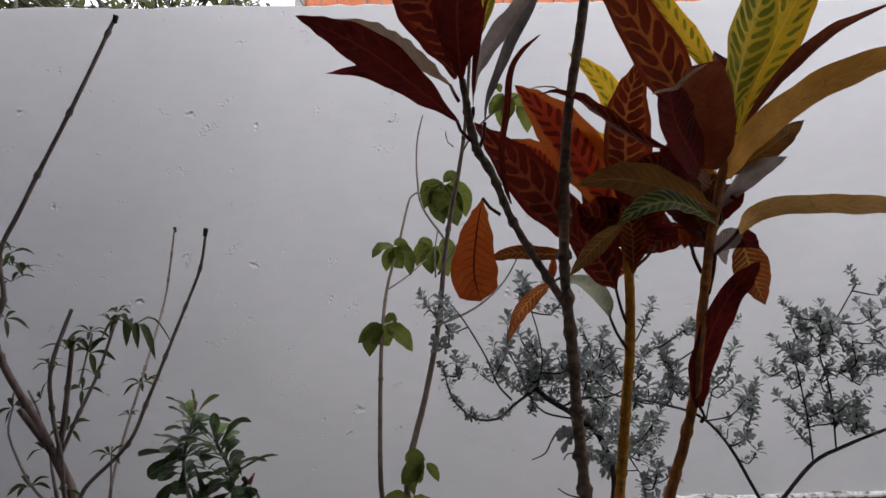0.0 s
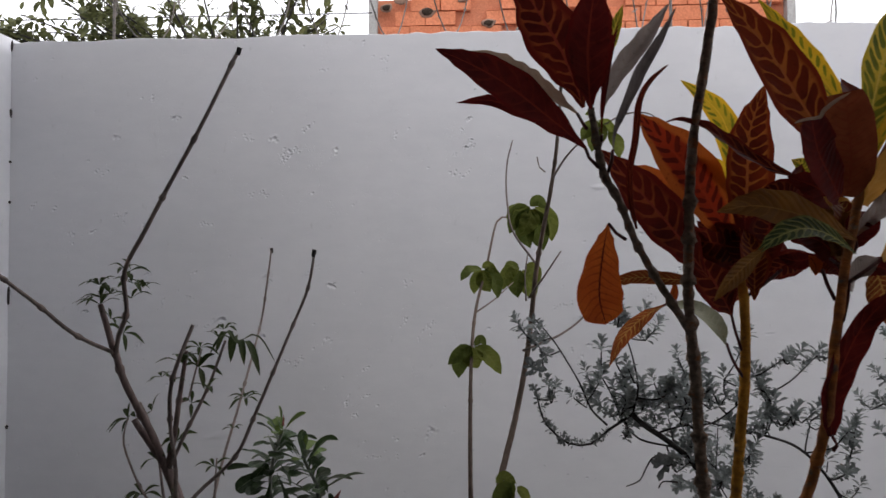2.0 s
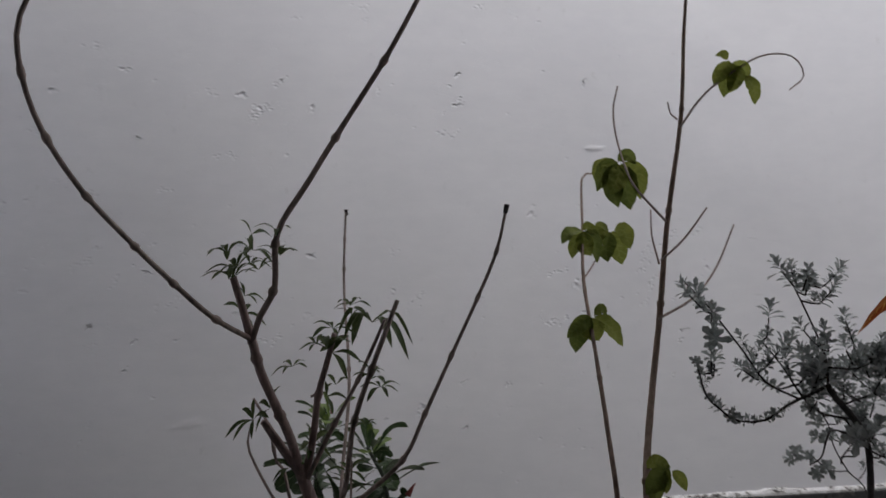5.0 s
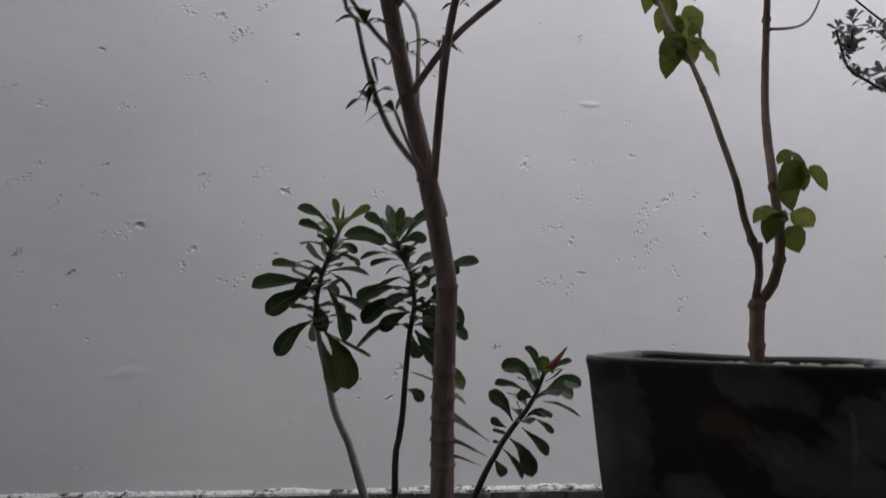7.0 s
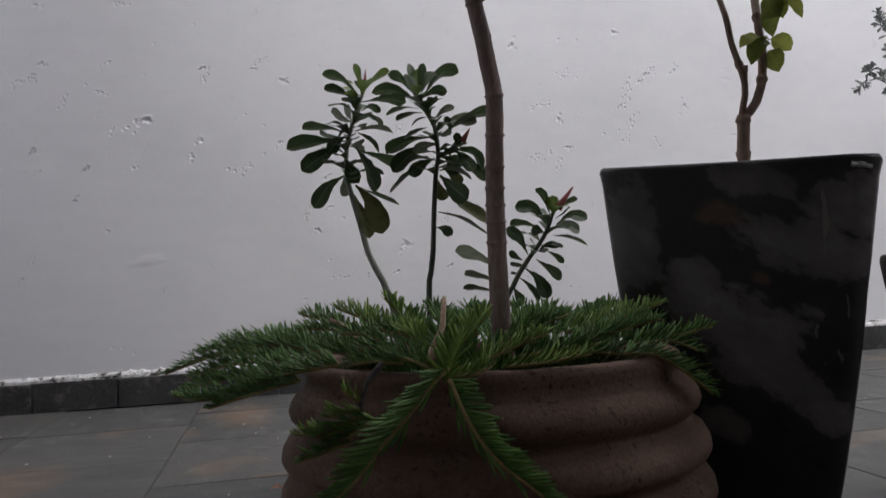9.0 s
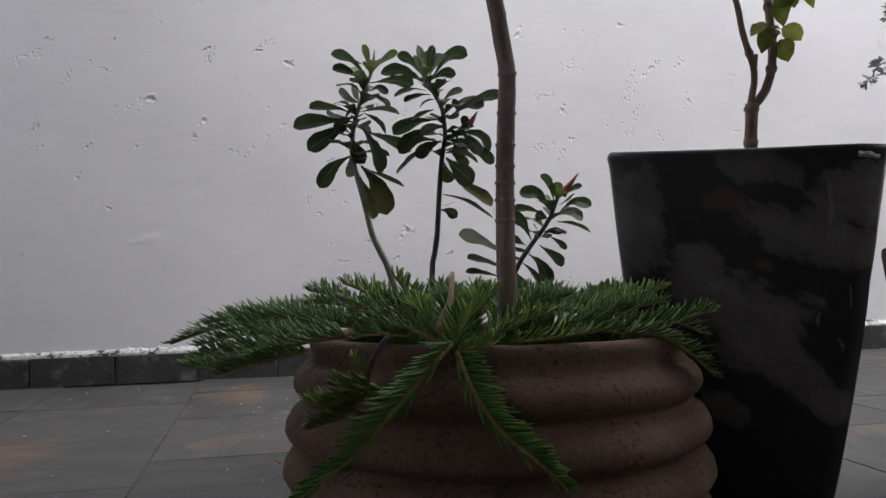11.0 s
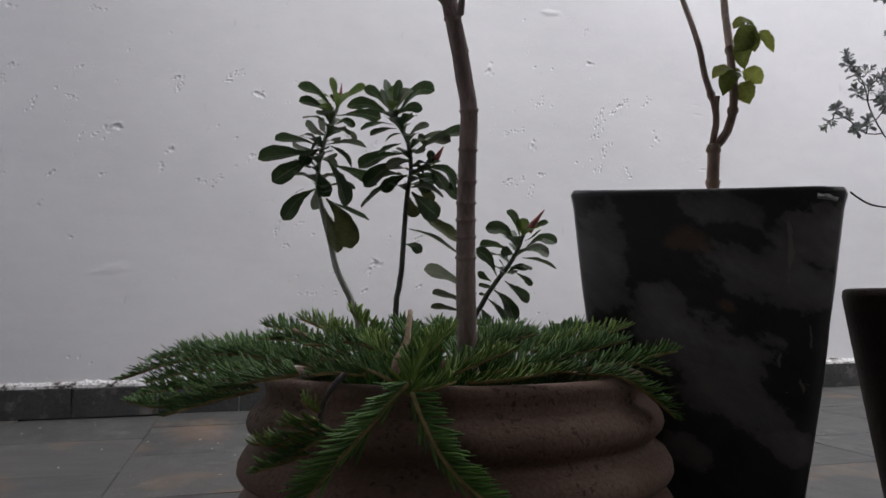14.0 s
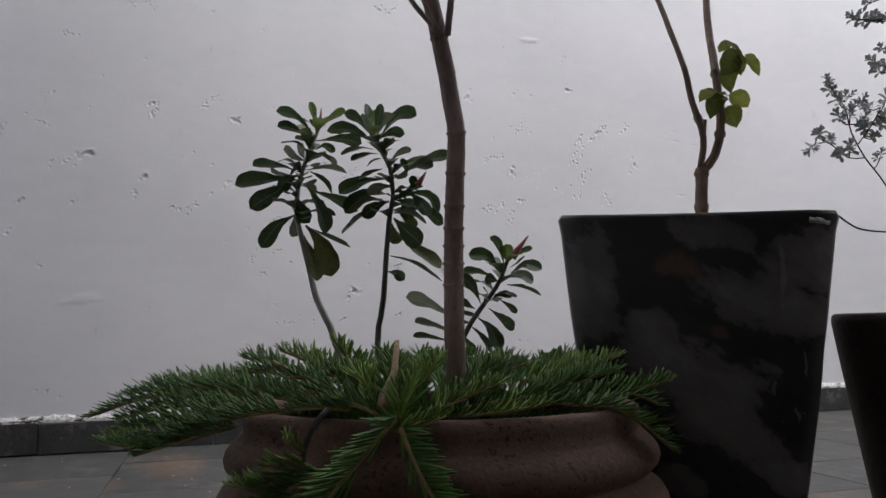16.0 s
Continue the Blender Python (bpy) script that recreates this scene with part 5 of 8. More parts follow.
broad((2.671, -1.541, 1.339), (2.689, -1.539, 1.33), (2.699, -1.534, 1.312), 0.0195, (-0.28, -0.81, -0.52), L_LIME)
drooping((2.569, -1.539, 1.531), 9, 0.062, 39)
drooping((2.554, -1.541, 1.556), 5, 0.056, 40)
stem("branch", [(2.575, -1.543, 1.247), (2.565, -1.541, 1.256), (2.561, -1.54, 1.275)], 0.0014, 0.001, TWIG, vine, segs=6, step=0.01)

# ---- succulent behind the round pot ----
ad = thing("desert_rose", (2.10, -1.20, 0.165), "desert rose with three bare stems and dark green spoon-shaped leaves", "plant")


def spoon(base, middle, tip, width, face, material, label=""):
    """One leathery leaf of the desert rose, broadest near its rounded tip."""
    r = random.Random(str(base) + str(tip))
    flat = max(0, Vector(face).normalized().z)
    leaf([base, middle, tip], width * (0.94 + 0.22 * flat), face, material, ad, label, outline=SPATULA, rows=18, cols=3, fold=r.uniform(0.12, 0.38), wave=0.05, waves=2, twist=r.uniform(-18, 18), rng=r)


stem("stem", [(2.085, -1.14, 0.15), (2.027, -1.126, 0.332), (2.014, -1.125, 0.364), (1.995, -1.122, 0.406), (1.983, -1.124, 0.456), (1.972, -1.126, 0.498), (1.963, -1.127, 0.534), (1.959, -1.128, 0.557), (1.961, -1.133, 0.598), (1.968, -1.138, 0.63), (1.981, -1.145, 0.671), (1.991, -1.15, 0.695), (1.995, -1.152, 0.707)], 0.0080, 0.0034, ADGREY, ad, segs=10, step=0.012, wobble=0.05)
stem("stem", [(2.09, -1.21, 0.15), (2.085, -1.23, 0.329), (2.089, -1.236, 0.368), (2.093, -1.241, 0.403), (2.095, -1.247, 0.451), (2.097, -1.252, 0.489), (2.1, -1.258, 0.532), (2.105, -1.263, 0.566), (2.103, -1.266, 0.591), (2.099, -1.268, 0.616), (2.086, -1.267, 0.641), (2.075, -1.267, 0.662), (2.069, -1.267, 0.676)], 0.0062, 0.0034, ADSTEM, ad, segs=10, step=0.012, wobble=0.05)
stem("stem", [(2.16, -1.19, 0.15), (2.234, -1.194, 0.308), (2.248, -1.195, 0.332), (2.262, -1.196, 0.357), (2.282, -1.199, 0.385), (2.302, -1.201, 0.41), (2.318, -1.203, 0.436), (2.327, -1.203, 0.459), (2.332, -1.203, 0.469)], 0.0066, 0.0036, ADSTEM, ad, segs=10, step=0.012, wobble=0.05)
stem("stem", [(2.103, -1.268, 0.565), (2.115, -1.27, 0.568), (2.125, -1.273, 0.574), (2.134, -1.276, 0.585), (2.143, -1.278, 0.588)], 0.0042, 0.003, ADSTEM, ad, segs=7, step=0.01)
spoon((1.987, -1.149, 0.695), (1.955, -1.139, 0.728), (1.922, -1.129, 0.739), 0.0316, (0.59, 0.17, 0.79), L_AD)
spoon((1.983, -1.147, 0.684), (1.952, -1.132, 0.708), (1.925, -1.12, 0.714), 0.0272, (0.55, 0.31, 0.78), L_AD)
spoon((1.991, -1.151, 0.707), (1.987, -1.142, 0.732), (1.98, -1.133, 0.759), 0.0215, (0.91, 0.42, 0.04), L_ADYOUNG)
spoon((1.998, -1.153, 0.706), (2.021, -1.145, 0.732), (2.046, -1.139, 0.745), 0.0242, (-0.65, 0.38, 0.66), L_ADYOUNG)
spoon((1.991, -1.151, 0.704), (1.985, -1.142, 0.716), (1.98, -1.135, 0.726), 0.0110, (0.93, 0.2, 0.32), L_AD)
spoon((1.992, -1.149, 0.684), (2.036, -1.146, 0.691), (2.074, -1.144, 0.685), 0.0318, (-0.02, 0.21, 0.98), L_AD)
spoon((1.976, -1.144, 0.668), (1.952, -1.157, 0.677), (1.929, -1.166, 0.672), 0.0207, (0.1, -0.05, 0.99), L_AD)
spoon((1.973, -1.141, 0.648), (1.955, -1.109, 0.663), (1.939, -1.082, 0.68), 0.0286, (0.75, 0.08, 0.66), L_ADPALE)
spoon((1.972, -1.141, 0.65), (1.969, -1.112, 0.67), (1.963, -1.088, 0.69), 0.0253, (0.99, 0.13, 0.07), L_ADPALE)
spoon((1.99, -1.147, 0.668), (2.006, -1.154, 0.675), (2.023, -1.16, 0.663), 0.0152, (-0.25, -0.84, 0.48), L_AD)
spoon((1.985, -1.145, 0.657), (2.012, -1.137, 0.658), (2.028, -1.128, 0.643), 0.0200, (0.24, 0.2, 0.95), L_ADPALE)
spoon((1.981, -1.143, 0.65), (2, -1.144, 0.661), (2.018, -1.145, 0.651), 0.0159, (0, 0.34, 0.94), L_AD)
spoon((1.966, -1.137, 0.627), (1.925, -1.114, 0.643), (1.884, -1.093, 0.645), 0.0366, (0.25, 0.08, 0.97), L_AD)
spoon((1.966, -1.138, 0.634), (1.942, -1.148, 0.647), (1.922, -1.155, 0.64), 0.0197, (0.1, 0.09, 0.99), L_ADPALE)
spoon((1.962, -1.135, 0.614), (1.906, -1.127, 0.613), (1.853, -1.118, 0.604), 0.0423, (-0.04, 0.25, 0.97), L_AD)
spoon((1.96, -1.135, 0.624), (1.941, -1.147, 0.61), (1.926, -1.157, 0.589), 0.0263, (0.34, -0.91, 0.23), L_AD)
spoon((1.959, -1.134, 0.611), (1.917, -1.134, 0.588), (1.878, -1.133, 0.561), 0.0365, (-0.27, -0.87, 0.41), L_AD)
spoon((1.973, -1.139, 0.632), (2.01, -1.151, 0.634), (2.044, -1.161, 0.625), 0.0286, (0.12, 0.08, 0.99), L_ADPALE)
spoon((1.981, -1.141, 0.63), (2.001, -1.156, 0.612), (2.016, -1.168, 0.586), 0.0240, (0.83, 0.34, 0.45), L_AD)
spoon((1.967, -1.135, 0.605), (1.984, -1.111, 0.608), (1.997, -1.091, 0.594), 0.0218, (0.68, -0.58, -0.45), L_ADPALE)
spoon((1.96, -1.131, 0.584), (1.965, -1.154, 0.558), (1.977, -1.175, 0.532), 0.0278, (-0.39, -0.76, 0.51), L_AD)
spoon((1.976, -1.137, 0.605), (1.995, -1.152, 0.564), (2.008, -1.163, 0.517), 0.0372, (0.88, 0.44, 0.19), L_AD)
spoon((1.985, -1.139, 0.596), (2.028, -1.149, 0.578), (2.064, -1.157, 0.558), 0.0340, (0.47, 0.36, 0.81), L_AD)
spoon((1.975, -1.132, 0.557), (2, -1.137, 0.559), (2.027, -1.143, 0.551), 0.0205, (0.16, 0.26, 0.95), L_AD)
spoon((1.955, -1.128, 0.564), (1.935, -1.143, 0.572), (1.914, -1.153, 0.571), 0.0188, (0.17, 0.01, 0.98), L_AD)
spoon((1.955, -1.127, 0.552), (1.923, -1.13, 0.53), (1.898, -1.132, 0.492), 0.0322, (-0.07, -0.99, 0.14), L_AD)
spoon((1.955, -1.127, 0.548), (1.956, -1.104, 0.534), (1.963, -1.086, 0.519), 0.0230, (0.03, -0.58, -0.82), L_ADPALE)
spoon((1.975, -1.13, 0.534), (2.001, -1.152, 0.496), (2.016, -1.168, 0.44), 0.0425, (0.05, -0.92, 0.39), L_ADOLD, "broad ageing leaf with a brown torn tip")
spoon((1.972, -1.127, 0.516), (1.984, -1.141, 0.478), (1.993, -1.151, 0.433), 0.0339, (0.27, -0.91, 0.32), L_ADOLD)
spoon((1.98, -1.131, 0.53), (2.015, -1.151, 0.508), (2.048, -1.168, 0.491), 0.0330, (0.51, 0.03, 0.86), L_AD)
spoon((1.962, -1.135, 0.621), (1.94, -1.102, 0.626), (1.918, -1.074, 0.638), 0.0299, (0.41, 0.03, 0.91), L_ADPALE)
spoon((1.973, -1.14, 0.639), (1.955, -1.145, 0.632), (1.945, -1.15, 0.617), 0.0147, (-0.63, 0.54, 0.56), L_AD)
spoon((1.985, -1.146, 0.673), (1.973, -1.13, 0.687), (1.957, -1.115, 0.695), 0.0184, (0.56, -0.07, 0.83), L_ADPALE)
spoon((1.965, -1.132, 0.575), (1.989, -1.129, 0.577), (2.009, -1.127, 0.571), 0.0172, (0.06, 0.28, 0.96), L_ADPALE)
spoon((1.993, -1.151, 0.702), (1.986, -1.164, 0.712), (1.987, -1.176, 0.722), 0.0126, (0.53, -0.6, -0.6), L_ADYOUNG)
spoon((2.07, -1.267, 0.67), (2.066, -1.257, 0.698), (2.064, -1.25, 0.728), 0.0230, (0.45, -0.84, 0.3), L_AD)
spoon((2.073, -1.268, 0.672), (2.077, -1.284, 0.694), (2.079, -1.298, 0.715), 0.0198, (-0.55, -0.72, -0.42), L_AD)
spoon((2.068, -1.266, 0.669), (2.045, -1.259, 0.698), (2.025, -1.252, 0.707), 0.0232, (0.68, 0.35, 0.65), L_AD)
spoon((2.068, -1.266, 0.666), (2.057, -1.279, 0.683), (2.049, -1.29, 0.699), 0.0170, (0.68, 0.35, 0.65), L_ADPALE)
spoon((2.076, -1.268, 0.667), (2.086, -1.291, 0.689), (2.095, -1.31, 0.697), 0.0209, (-0.31, 0.46, 0.83), L_ADPALE)
spoon((2.081, -1.269, 0.665), (2.116, -1.267, 0.706), (2.147, -1.265, 0.709), 0.0326, (-0.47, 0.59, 0.66), L_AD)
spoon((2.079, -1.268, 0.663), (2.101, -1.286, 0.673), (2.117, -1.3, 0.666), 0.0199, (-0.63, -0.77, -0.13), L_AD)
spoon((2.071, -1.266, 0.658), (2.033, -1.269, 0.676), (1.994, -1.269, 0.672), 0.0308, (0.15, 0.42, 0.89), L_AD)
spoon((2.073, -1.265, 0.646), (2.051, -1.243, 0.652), (2.025, -1.223, 0.643), 0.0248, (0.08, 0.15, 0.98), L_AD)
spoon((2.08, -1.266, 0.639), (2.061, -1.249, 0.64), (2.04, -1.233, 0.632), 0.0200, (0.03, 0.25, 0.97), L_AD)
spoon((2.086, -1.266, 0.631), (2.072, -1.272, 0.626), (2.058, -1.275, 0.613), 0.0134, (-0.57, 0.3, 0.77), L_AD)
spoon((2.088, -1.269, 0.647), (2.099, -1.256, 0.66), (2.112, -1.247, 0.669), 0.0149, (-0.73, 0.19, 0.65), L_AD)
spoon((2.099, -1.269, 0.627), (2.117, -1.274, 0.642), (2.134, -1.278, 0.646), 0.0160, (-0.44, -0.81, 0.39), L_ADPALE)
spoon((2.094, -1.268, 0.627), (2.092, -1.262, 0.637), (2.091, -1.258, 0.647), 0.0116, (-0.34, -0.87, 0.36), L_ADOLD)
spoon((2.087, -1.264, 0.614), (2.066, -1.271, 0.605), (2.045, -1.276, 0.593), 0.0184, (-0.5, 0.45, 0.74), L_AD)
spoon((2.094, -1.264, 0.597), (2.057, -1.24, 0.594), (2.022, -1.219, 0.577), 0.0334, (-0.07, 0.31, 0.95), L_AD)
spoon((2.098, -1.264, 0.585), (2.06, -1.248, 0.57), (2.029, -1.235, 0.542), 0.0332, (-0.27, 0.54, 0.8), L_AD)
spoon((2.105, -1.265, 0.585), (2.08, -1.276, 0.581), (2.057, -1.284, 0.57), 0.0205, (0.38, -0.93, -0.03), L_ADPALE)
spoon((2.099, -1.261, 0.561), (2.074, -1.266, 0.549), (2.052, -1.269, 0.531), 0.0250, (0.13, -0.99, 0.05), L_AD)
spoon((2.089, -1.258, 0.557), (2.053, -1.265, 0.533), (2.019, -1.27, 0.502), 0.0343, (-0.62, 0.29, 0.73), L_AD)
spoon((2.101, -1.268, 0.614), (2.14, -1.262, 0.627), (2.177, -1.258, 0.623), 0.0301, (-0.16, 0.38, 0.91), L_ADPALE)
spoon((2.104, -1.267, 0.597), (2.165, -1.27, 0.631), (2.205, -1.269, 0.639), 0.0420, (-0.36, 0.28, 0.89), L_AD)
spoon((2.125, -1.272, 0.598), (2.124, -1.281, 0.613), (2.114, -1.286, 0.628), 0.0141, (0.4, -0.87, -0.27), L_AD)
spoon((2.126, -1.269, 0.574), (2.137, -1.279, 0.584), (2.133, -1.284, 0.601), 0.0161, (-0.3, -0.88, -0.38), L_AD)
spoon((2.13, -1.27, 0.574), (2.138, -1.286, 0.578), (2.147, -1.3, 0.581), 0.0133, (-0.03, 0.23, 0.97), L_AD)
spoon((2.13, -1.27, 0.575), (2.158, -1.291, 0.566), (2.171, -1.306, 0.534), 0.0280, (0.78, 0.24, 0.58), L_AD)
spoon((2.132, -1.271, 0.572), (2.143, -1.29, 0.557), (2.155, -1.307, 0.531), 0.0228, (-0.16, -0.79, 0.6), L_AD)
spoon((2.127, -1.267, 0.558), (2.158, -1.283, 0.54), (2.182, -1.296, 0.519), 0.0280, (0.64, 0.31, 0.7), L_AD)
spoon((2.106, -1.26, 0.54), (2.127, -1.283, 0.538), (2.152, -1.302, 0.519), 0.0255, (0.53, 0.15, 0.84), L_ADPALE)
spoon((2.114, -1.265, 0.566), (2.127, -1.266, 0.551), (2.132, -1.264, 0.53), 0.0286, (-0.24, -0.96, -0.15), L_AD)
spoon((2.107, -1.259, 0.532), (2.125, -1.275, 0.509), (2.147, -1.289, 0.486), 0.0385, (-0.49, -0.86, 0.12), L_AD)
spoon((2.112, -1.258, 0.506), (2.146, -1.282, 0.471), (2.174, -1.302, 0.444), 0.0374, (0.09, -0.77, 0.63), L_ADOLD)
spoon((2.103, -1.251, 0.469), (2.134, -1.278, 0.455), (2.177, -1.304, 0.423), 0.0390, (0.52, -0.02, 0.85), L_AD)
spoon((2.099, -1.247, 0.443), (2.109, -1.266, 0.439), (2.119, -1.282, 0.427), 0.0189, (-0.78, -0.57, 0.26), L_AD)
spoon((2.104, -1.258, 0.523), (2.109, -1.253, 0.507), (2.116, -1.25, 0.49), 0.0242, (-0.17, -0.95, -0.27), L_ADOLD)
spoon((2.105, -1.264, 0.574), (2.114, -1.274, 0.575), (2.123, -1.282, 0.562), 0.0119, (0.71, 0.24, 0.67), L_AD)
spoon((2.104, -1.267, 0.604), (2.112, -1.278, 0.598), (2.125, -1.288, 0.601), 0.0119, (-0.61, -0.68, 0.41), L_ADPALE)
spoon((2.11, -1.264, 0.562), (2.135, -1.253, 0.56), (2.151, -1.243, 0.55), 0.0223, (0.33, -0.86, -0.39), L_AD)
spoon((2.112, -1.262, 0.545), (2.131, -1.25, 0.534), (2.15, -1.24, 0.519), 0.0223, (0.18, -0.85, -0.49), L_ADOLD)
spoon((2.072, -1.269, 0.679), (2.076, -1.26, 0.698), (2.076, -1.252, 0.718), 0.0164, (-0.55, -0.75, 0.37), L_ADYOUNG)
spoon((2.325, -1.202, 0.462), (2.314, -1.202, 0.499), (2.3, -1.201, 0.512), 0.0218, (0.86, 0.29, 0.43), L_AD)
spoon((2.329, -1.203, 0.464), (2.328, -1.211, 0.479), (2.325, -1.217, 0.497), 0.0236, (-0.35, -0.84, -0.43), L_ADYOUNG)
spoon((2.337, -1.204, 0.471), (2.354, -1.211, 0.482), (2.375, -1.218, 0.49), 0.0170, (-0.16, 0.63, 0.76), L_AD)
spoon((2.333, -1.204, 0.455), (2.351, -1.203, 0.464), (2.366, -1.202, 0.476), 0.0150, (-0.48, 0.49, 0.73), L_AD)
spoon((2.336, -1.206, 0.445), (2.355, -1.229, 0.459), (2.378, -1.249, 0.449), 0.0244, (-0.65, -0.57, 0.5), L_AD)
spoon((2.324, -1.204, 0.437), (2.356, -1.196, 0.442), (2.387, -1.19, 0.432), 0.0253, (0.22, -0.82, 0.54), L_ADPALE)
spoon((2.328, -1.206, 0.424), (2.35, -1.23, 0.417), (2.375, -1.252, 0.401), 0.0266, (0.54, 0.13, 0.83), L_AD)
spoon((2.317, -1.201, 0.445), (2.297, -1.19, 0.476), (2.266, -1.176, 0.481), 0.0277, (-0.14, -0.89, 0.43), L_AD)
spoon((2.309, -1.2, 0.436), (2.283, -1.183, 0.447), (2.257, -1.167, 0.449), 0.0239, (0.39, 0.28, 0.87), L_AD)
spoon((2.312, -1.202, 0.43), (2.295, -1.214, 0.434), (2.279, -1.224, 0.435), 0.0236, (0.51, -0.82, -0.26), L_AD)
spoon((2.28, -1.197, 0.391), (2.26, -1.213, 0.42), (2.233, -1.222, 0.439), 0.0276, (0.47, -0.88, 0.01), L_AD)
spoon((2.294, -1.199, 0.408), (2.292, -1.19, 0.415), (2.29, -1.182, 0.421), 0.0086, (0.97, 0.05, 0.26), L_AD)
spoon((2.298, -1.201, 0.396), (2.313, -1.212, 0.406), (2.332, -1.222, 0.402), 0.0164, (-0.48, -0.63, 0.61), L_AD)
spoon((2.312, -1.205, 0.398), (2.33, -1.207, 0.386), (2.344, -1.209, 0.372), 0.0159, (0.6, 0.47, 0.65), L_AD)
spoon((2.294, -1.202, 0.381), (2.311, -1.225, 0.361), (2.325, -1.244, 0.344), 0.0244, (0.87, 0.29, 0.4), L_AD)
spoon((2.274, -1.198, 0.365), (2.29, -1.22, 0.345), (2.3, -1.236, 0.309), 0.0281, (0, -0.83, 0.56), L_AD)
spoon((2.262, -1.197, 0.349), (2.273, -1.213, 0.333), (2.287, -1.226, 0.305), 0.0223, (0.9, 0.29, 0.32), L_AD)
spoon((2.278, -1.199, 0.367), (2.267, -1.181, 0.372), (2.255, -1.166, 0.373), 0.0157, (0.68, 0.35, 0.65), L_AD)
spoon((2.27, -1.196, 0.381), (2.254, -1.205, 0.388), (2.239, -1.212, 0.397), 0.0146, (0.44, -0.9, -0.01), L_AD)
spoon((2.262, -1.197, 0.355), (2.256, -1.187, 0.357), (2.251, -1.179, 0.357), 0.0079, (0.67, 0.34, 0.66), L_AD)
spoon((2.243, -1.191, 0.358), (2.194, -1.163, 0.39), (2.156, -1.14, 0.404), 0.0423, (0.53, 0.16, 0.83), L_ADPALE)
spoon((2.238, -1.192, 0.336), (2.194, -1.165, 0.354), (2.171, -1.146, 0.358), 0.0323, (0.47, 0.29, 0.83), L_ADPALE)
spoon((2.23, -1.192, 0.32), (2.198, -1.17, 0.33), (2.166, -1.15, 0.333), 0.0295, (0.28, 0.14, 0.95), L_AD)
spoon((2.25, -1.196, 0.332), (2.26, -1.183, 0.32), (2.273, -1.174, 0.303), 0.0200, (0.05, -0.82, -0.57), L_AD)
spoon((2.329, -1.202, 0.467), (2.321, -1.208, 0.483), (2.316, -1.213, 0.494), 0.0121, (-0.04, -0.92, -0.38), L_ADYOUNG)


def ruff(pts, count, size, seed):
    """Leaves that spread fore and aft along the upper part of a stem."""
    r = random.Random(seed)
    line = smooth_line(pts, 0.004)
    for k in range(count):
        h = (k + 0.5) / count
        at = line[min(int(h * (len(line) - 1)), len(line) - 2)]
        a = (1 if k % 2 else -1) * (1.57 + r.uniform(-0.75, 0.75))
        out = Vector((math.cos(a), math.sin(a), 0))
        n = size * r.uniform(0.75, 1.1) * (1 - 0.25 * h)
        rise = (0.02 + 0.28 * h if out.y < 0 else 0.15 + 0.5 * h) + r.uniform(-0.12, 0.12)
        spoon(at, at + out * n * 0.52 + Vector((0, 0, n * (0.5 * rise + 0.06))), at + out * n + Vector((0, 0, n * rise - n * 0.08)), n * 0.47, Vector((0, 0, 1)) - out * rise, L_ADYOUNG if h > 0.85 else L_AD)


ruff([(1.963, -1.127, 0.534), (1.959, -1.128, 0.557), (1.961, -1.133, 0.598), (1.968, -1.138, 0.63), (1.981, -1.145, 0.671), (1.991, -1.15, 0.695), (1.995, -1.152, 0.707)], 24, 0.072, 61)
ruff([(2.1, -1.258, 0.532), (2.105, -1.263, 0.566), (2.103, -1.266, 0.591), (2.099, -1.268, 0.616), (2.086, -1.267, 0.641), (2.075, -1.267, 0.662), (2.069, -1.267, 0.676)], 22, 0.070, 62)
ruff([(2.282, -1.199, 0.385), (2.302, -1.201, 0.41), (2.318, -1.203, 0.436), (2.327, -1.203, 0.459), (2.332, -1.203, 0.469)], 9, 0.070, 63)


def bud(base, tip, r):
    v, f = tube([base, Vector(base).lerp(Vector(tip), 0.4), Vector(base).lerp(Vector(tip), 0.8), tip], r, r * 0.12, step=0.004, segs=8)
    return put("flower_bud", mesh_of("flower_bud", v, f), PINK, ad, "closed pink flower bud")


bud((2.336, -1.214, 0.473), (2.365, -1.223, 0.512), 0.0085)
bud((2.143, -1.283, 0.585), (2.157, -1.287, 0.608), 0.0062)
bud((1.997, -1.158, 0.718), (1.999, -1.159, 0.743), 0.0034)

# ---- trailing conifer in the round pot ----
jun = thing("trailing_conifer", (2.06, -1.66, 0.22), "low trailing conifer with dense soft green needles spilling over a pot", "plant")


def needle(at, d, flat, n, w):
    """One flat, slightly arched needle from at along d; flat: the way its upper face looks."""
    t = d.cross(flat)
    t = t.normalized() if t.length > 0.05 else d.orthogonal().normalized()
    b = t.cross(d)
    vs, fs = [], []
    for q, wd in ((0, 0.4), (0.25, 0.95), (0.7, 0.9), (0.9, 0.6)):
        c = at + d * n * q + b * n * 0.10 * q * q
        vs += [c - t * w * wd, c + b * w * 0.30 * wd, c + t * w * wd, c - b * w * 0.45 * wd]
    vs.append(at + d * n + b * n * 0.10)
    for g in (0, 4, 8):
        for i in range(4):
            fs.append((g + i, g + (i + 1) % 4, g + 4 + (i + 1) % 4, g + 4 + i))
    fs += [(12 + i, 12 + (i + 1) % 4, 16) for i in range(4)]
    return vs, fs


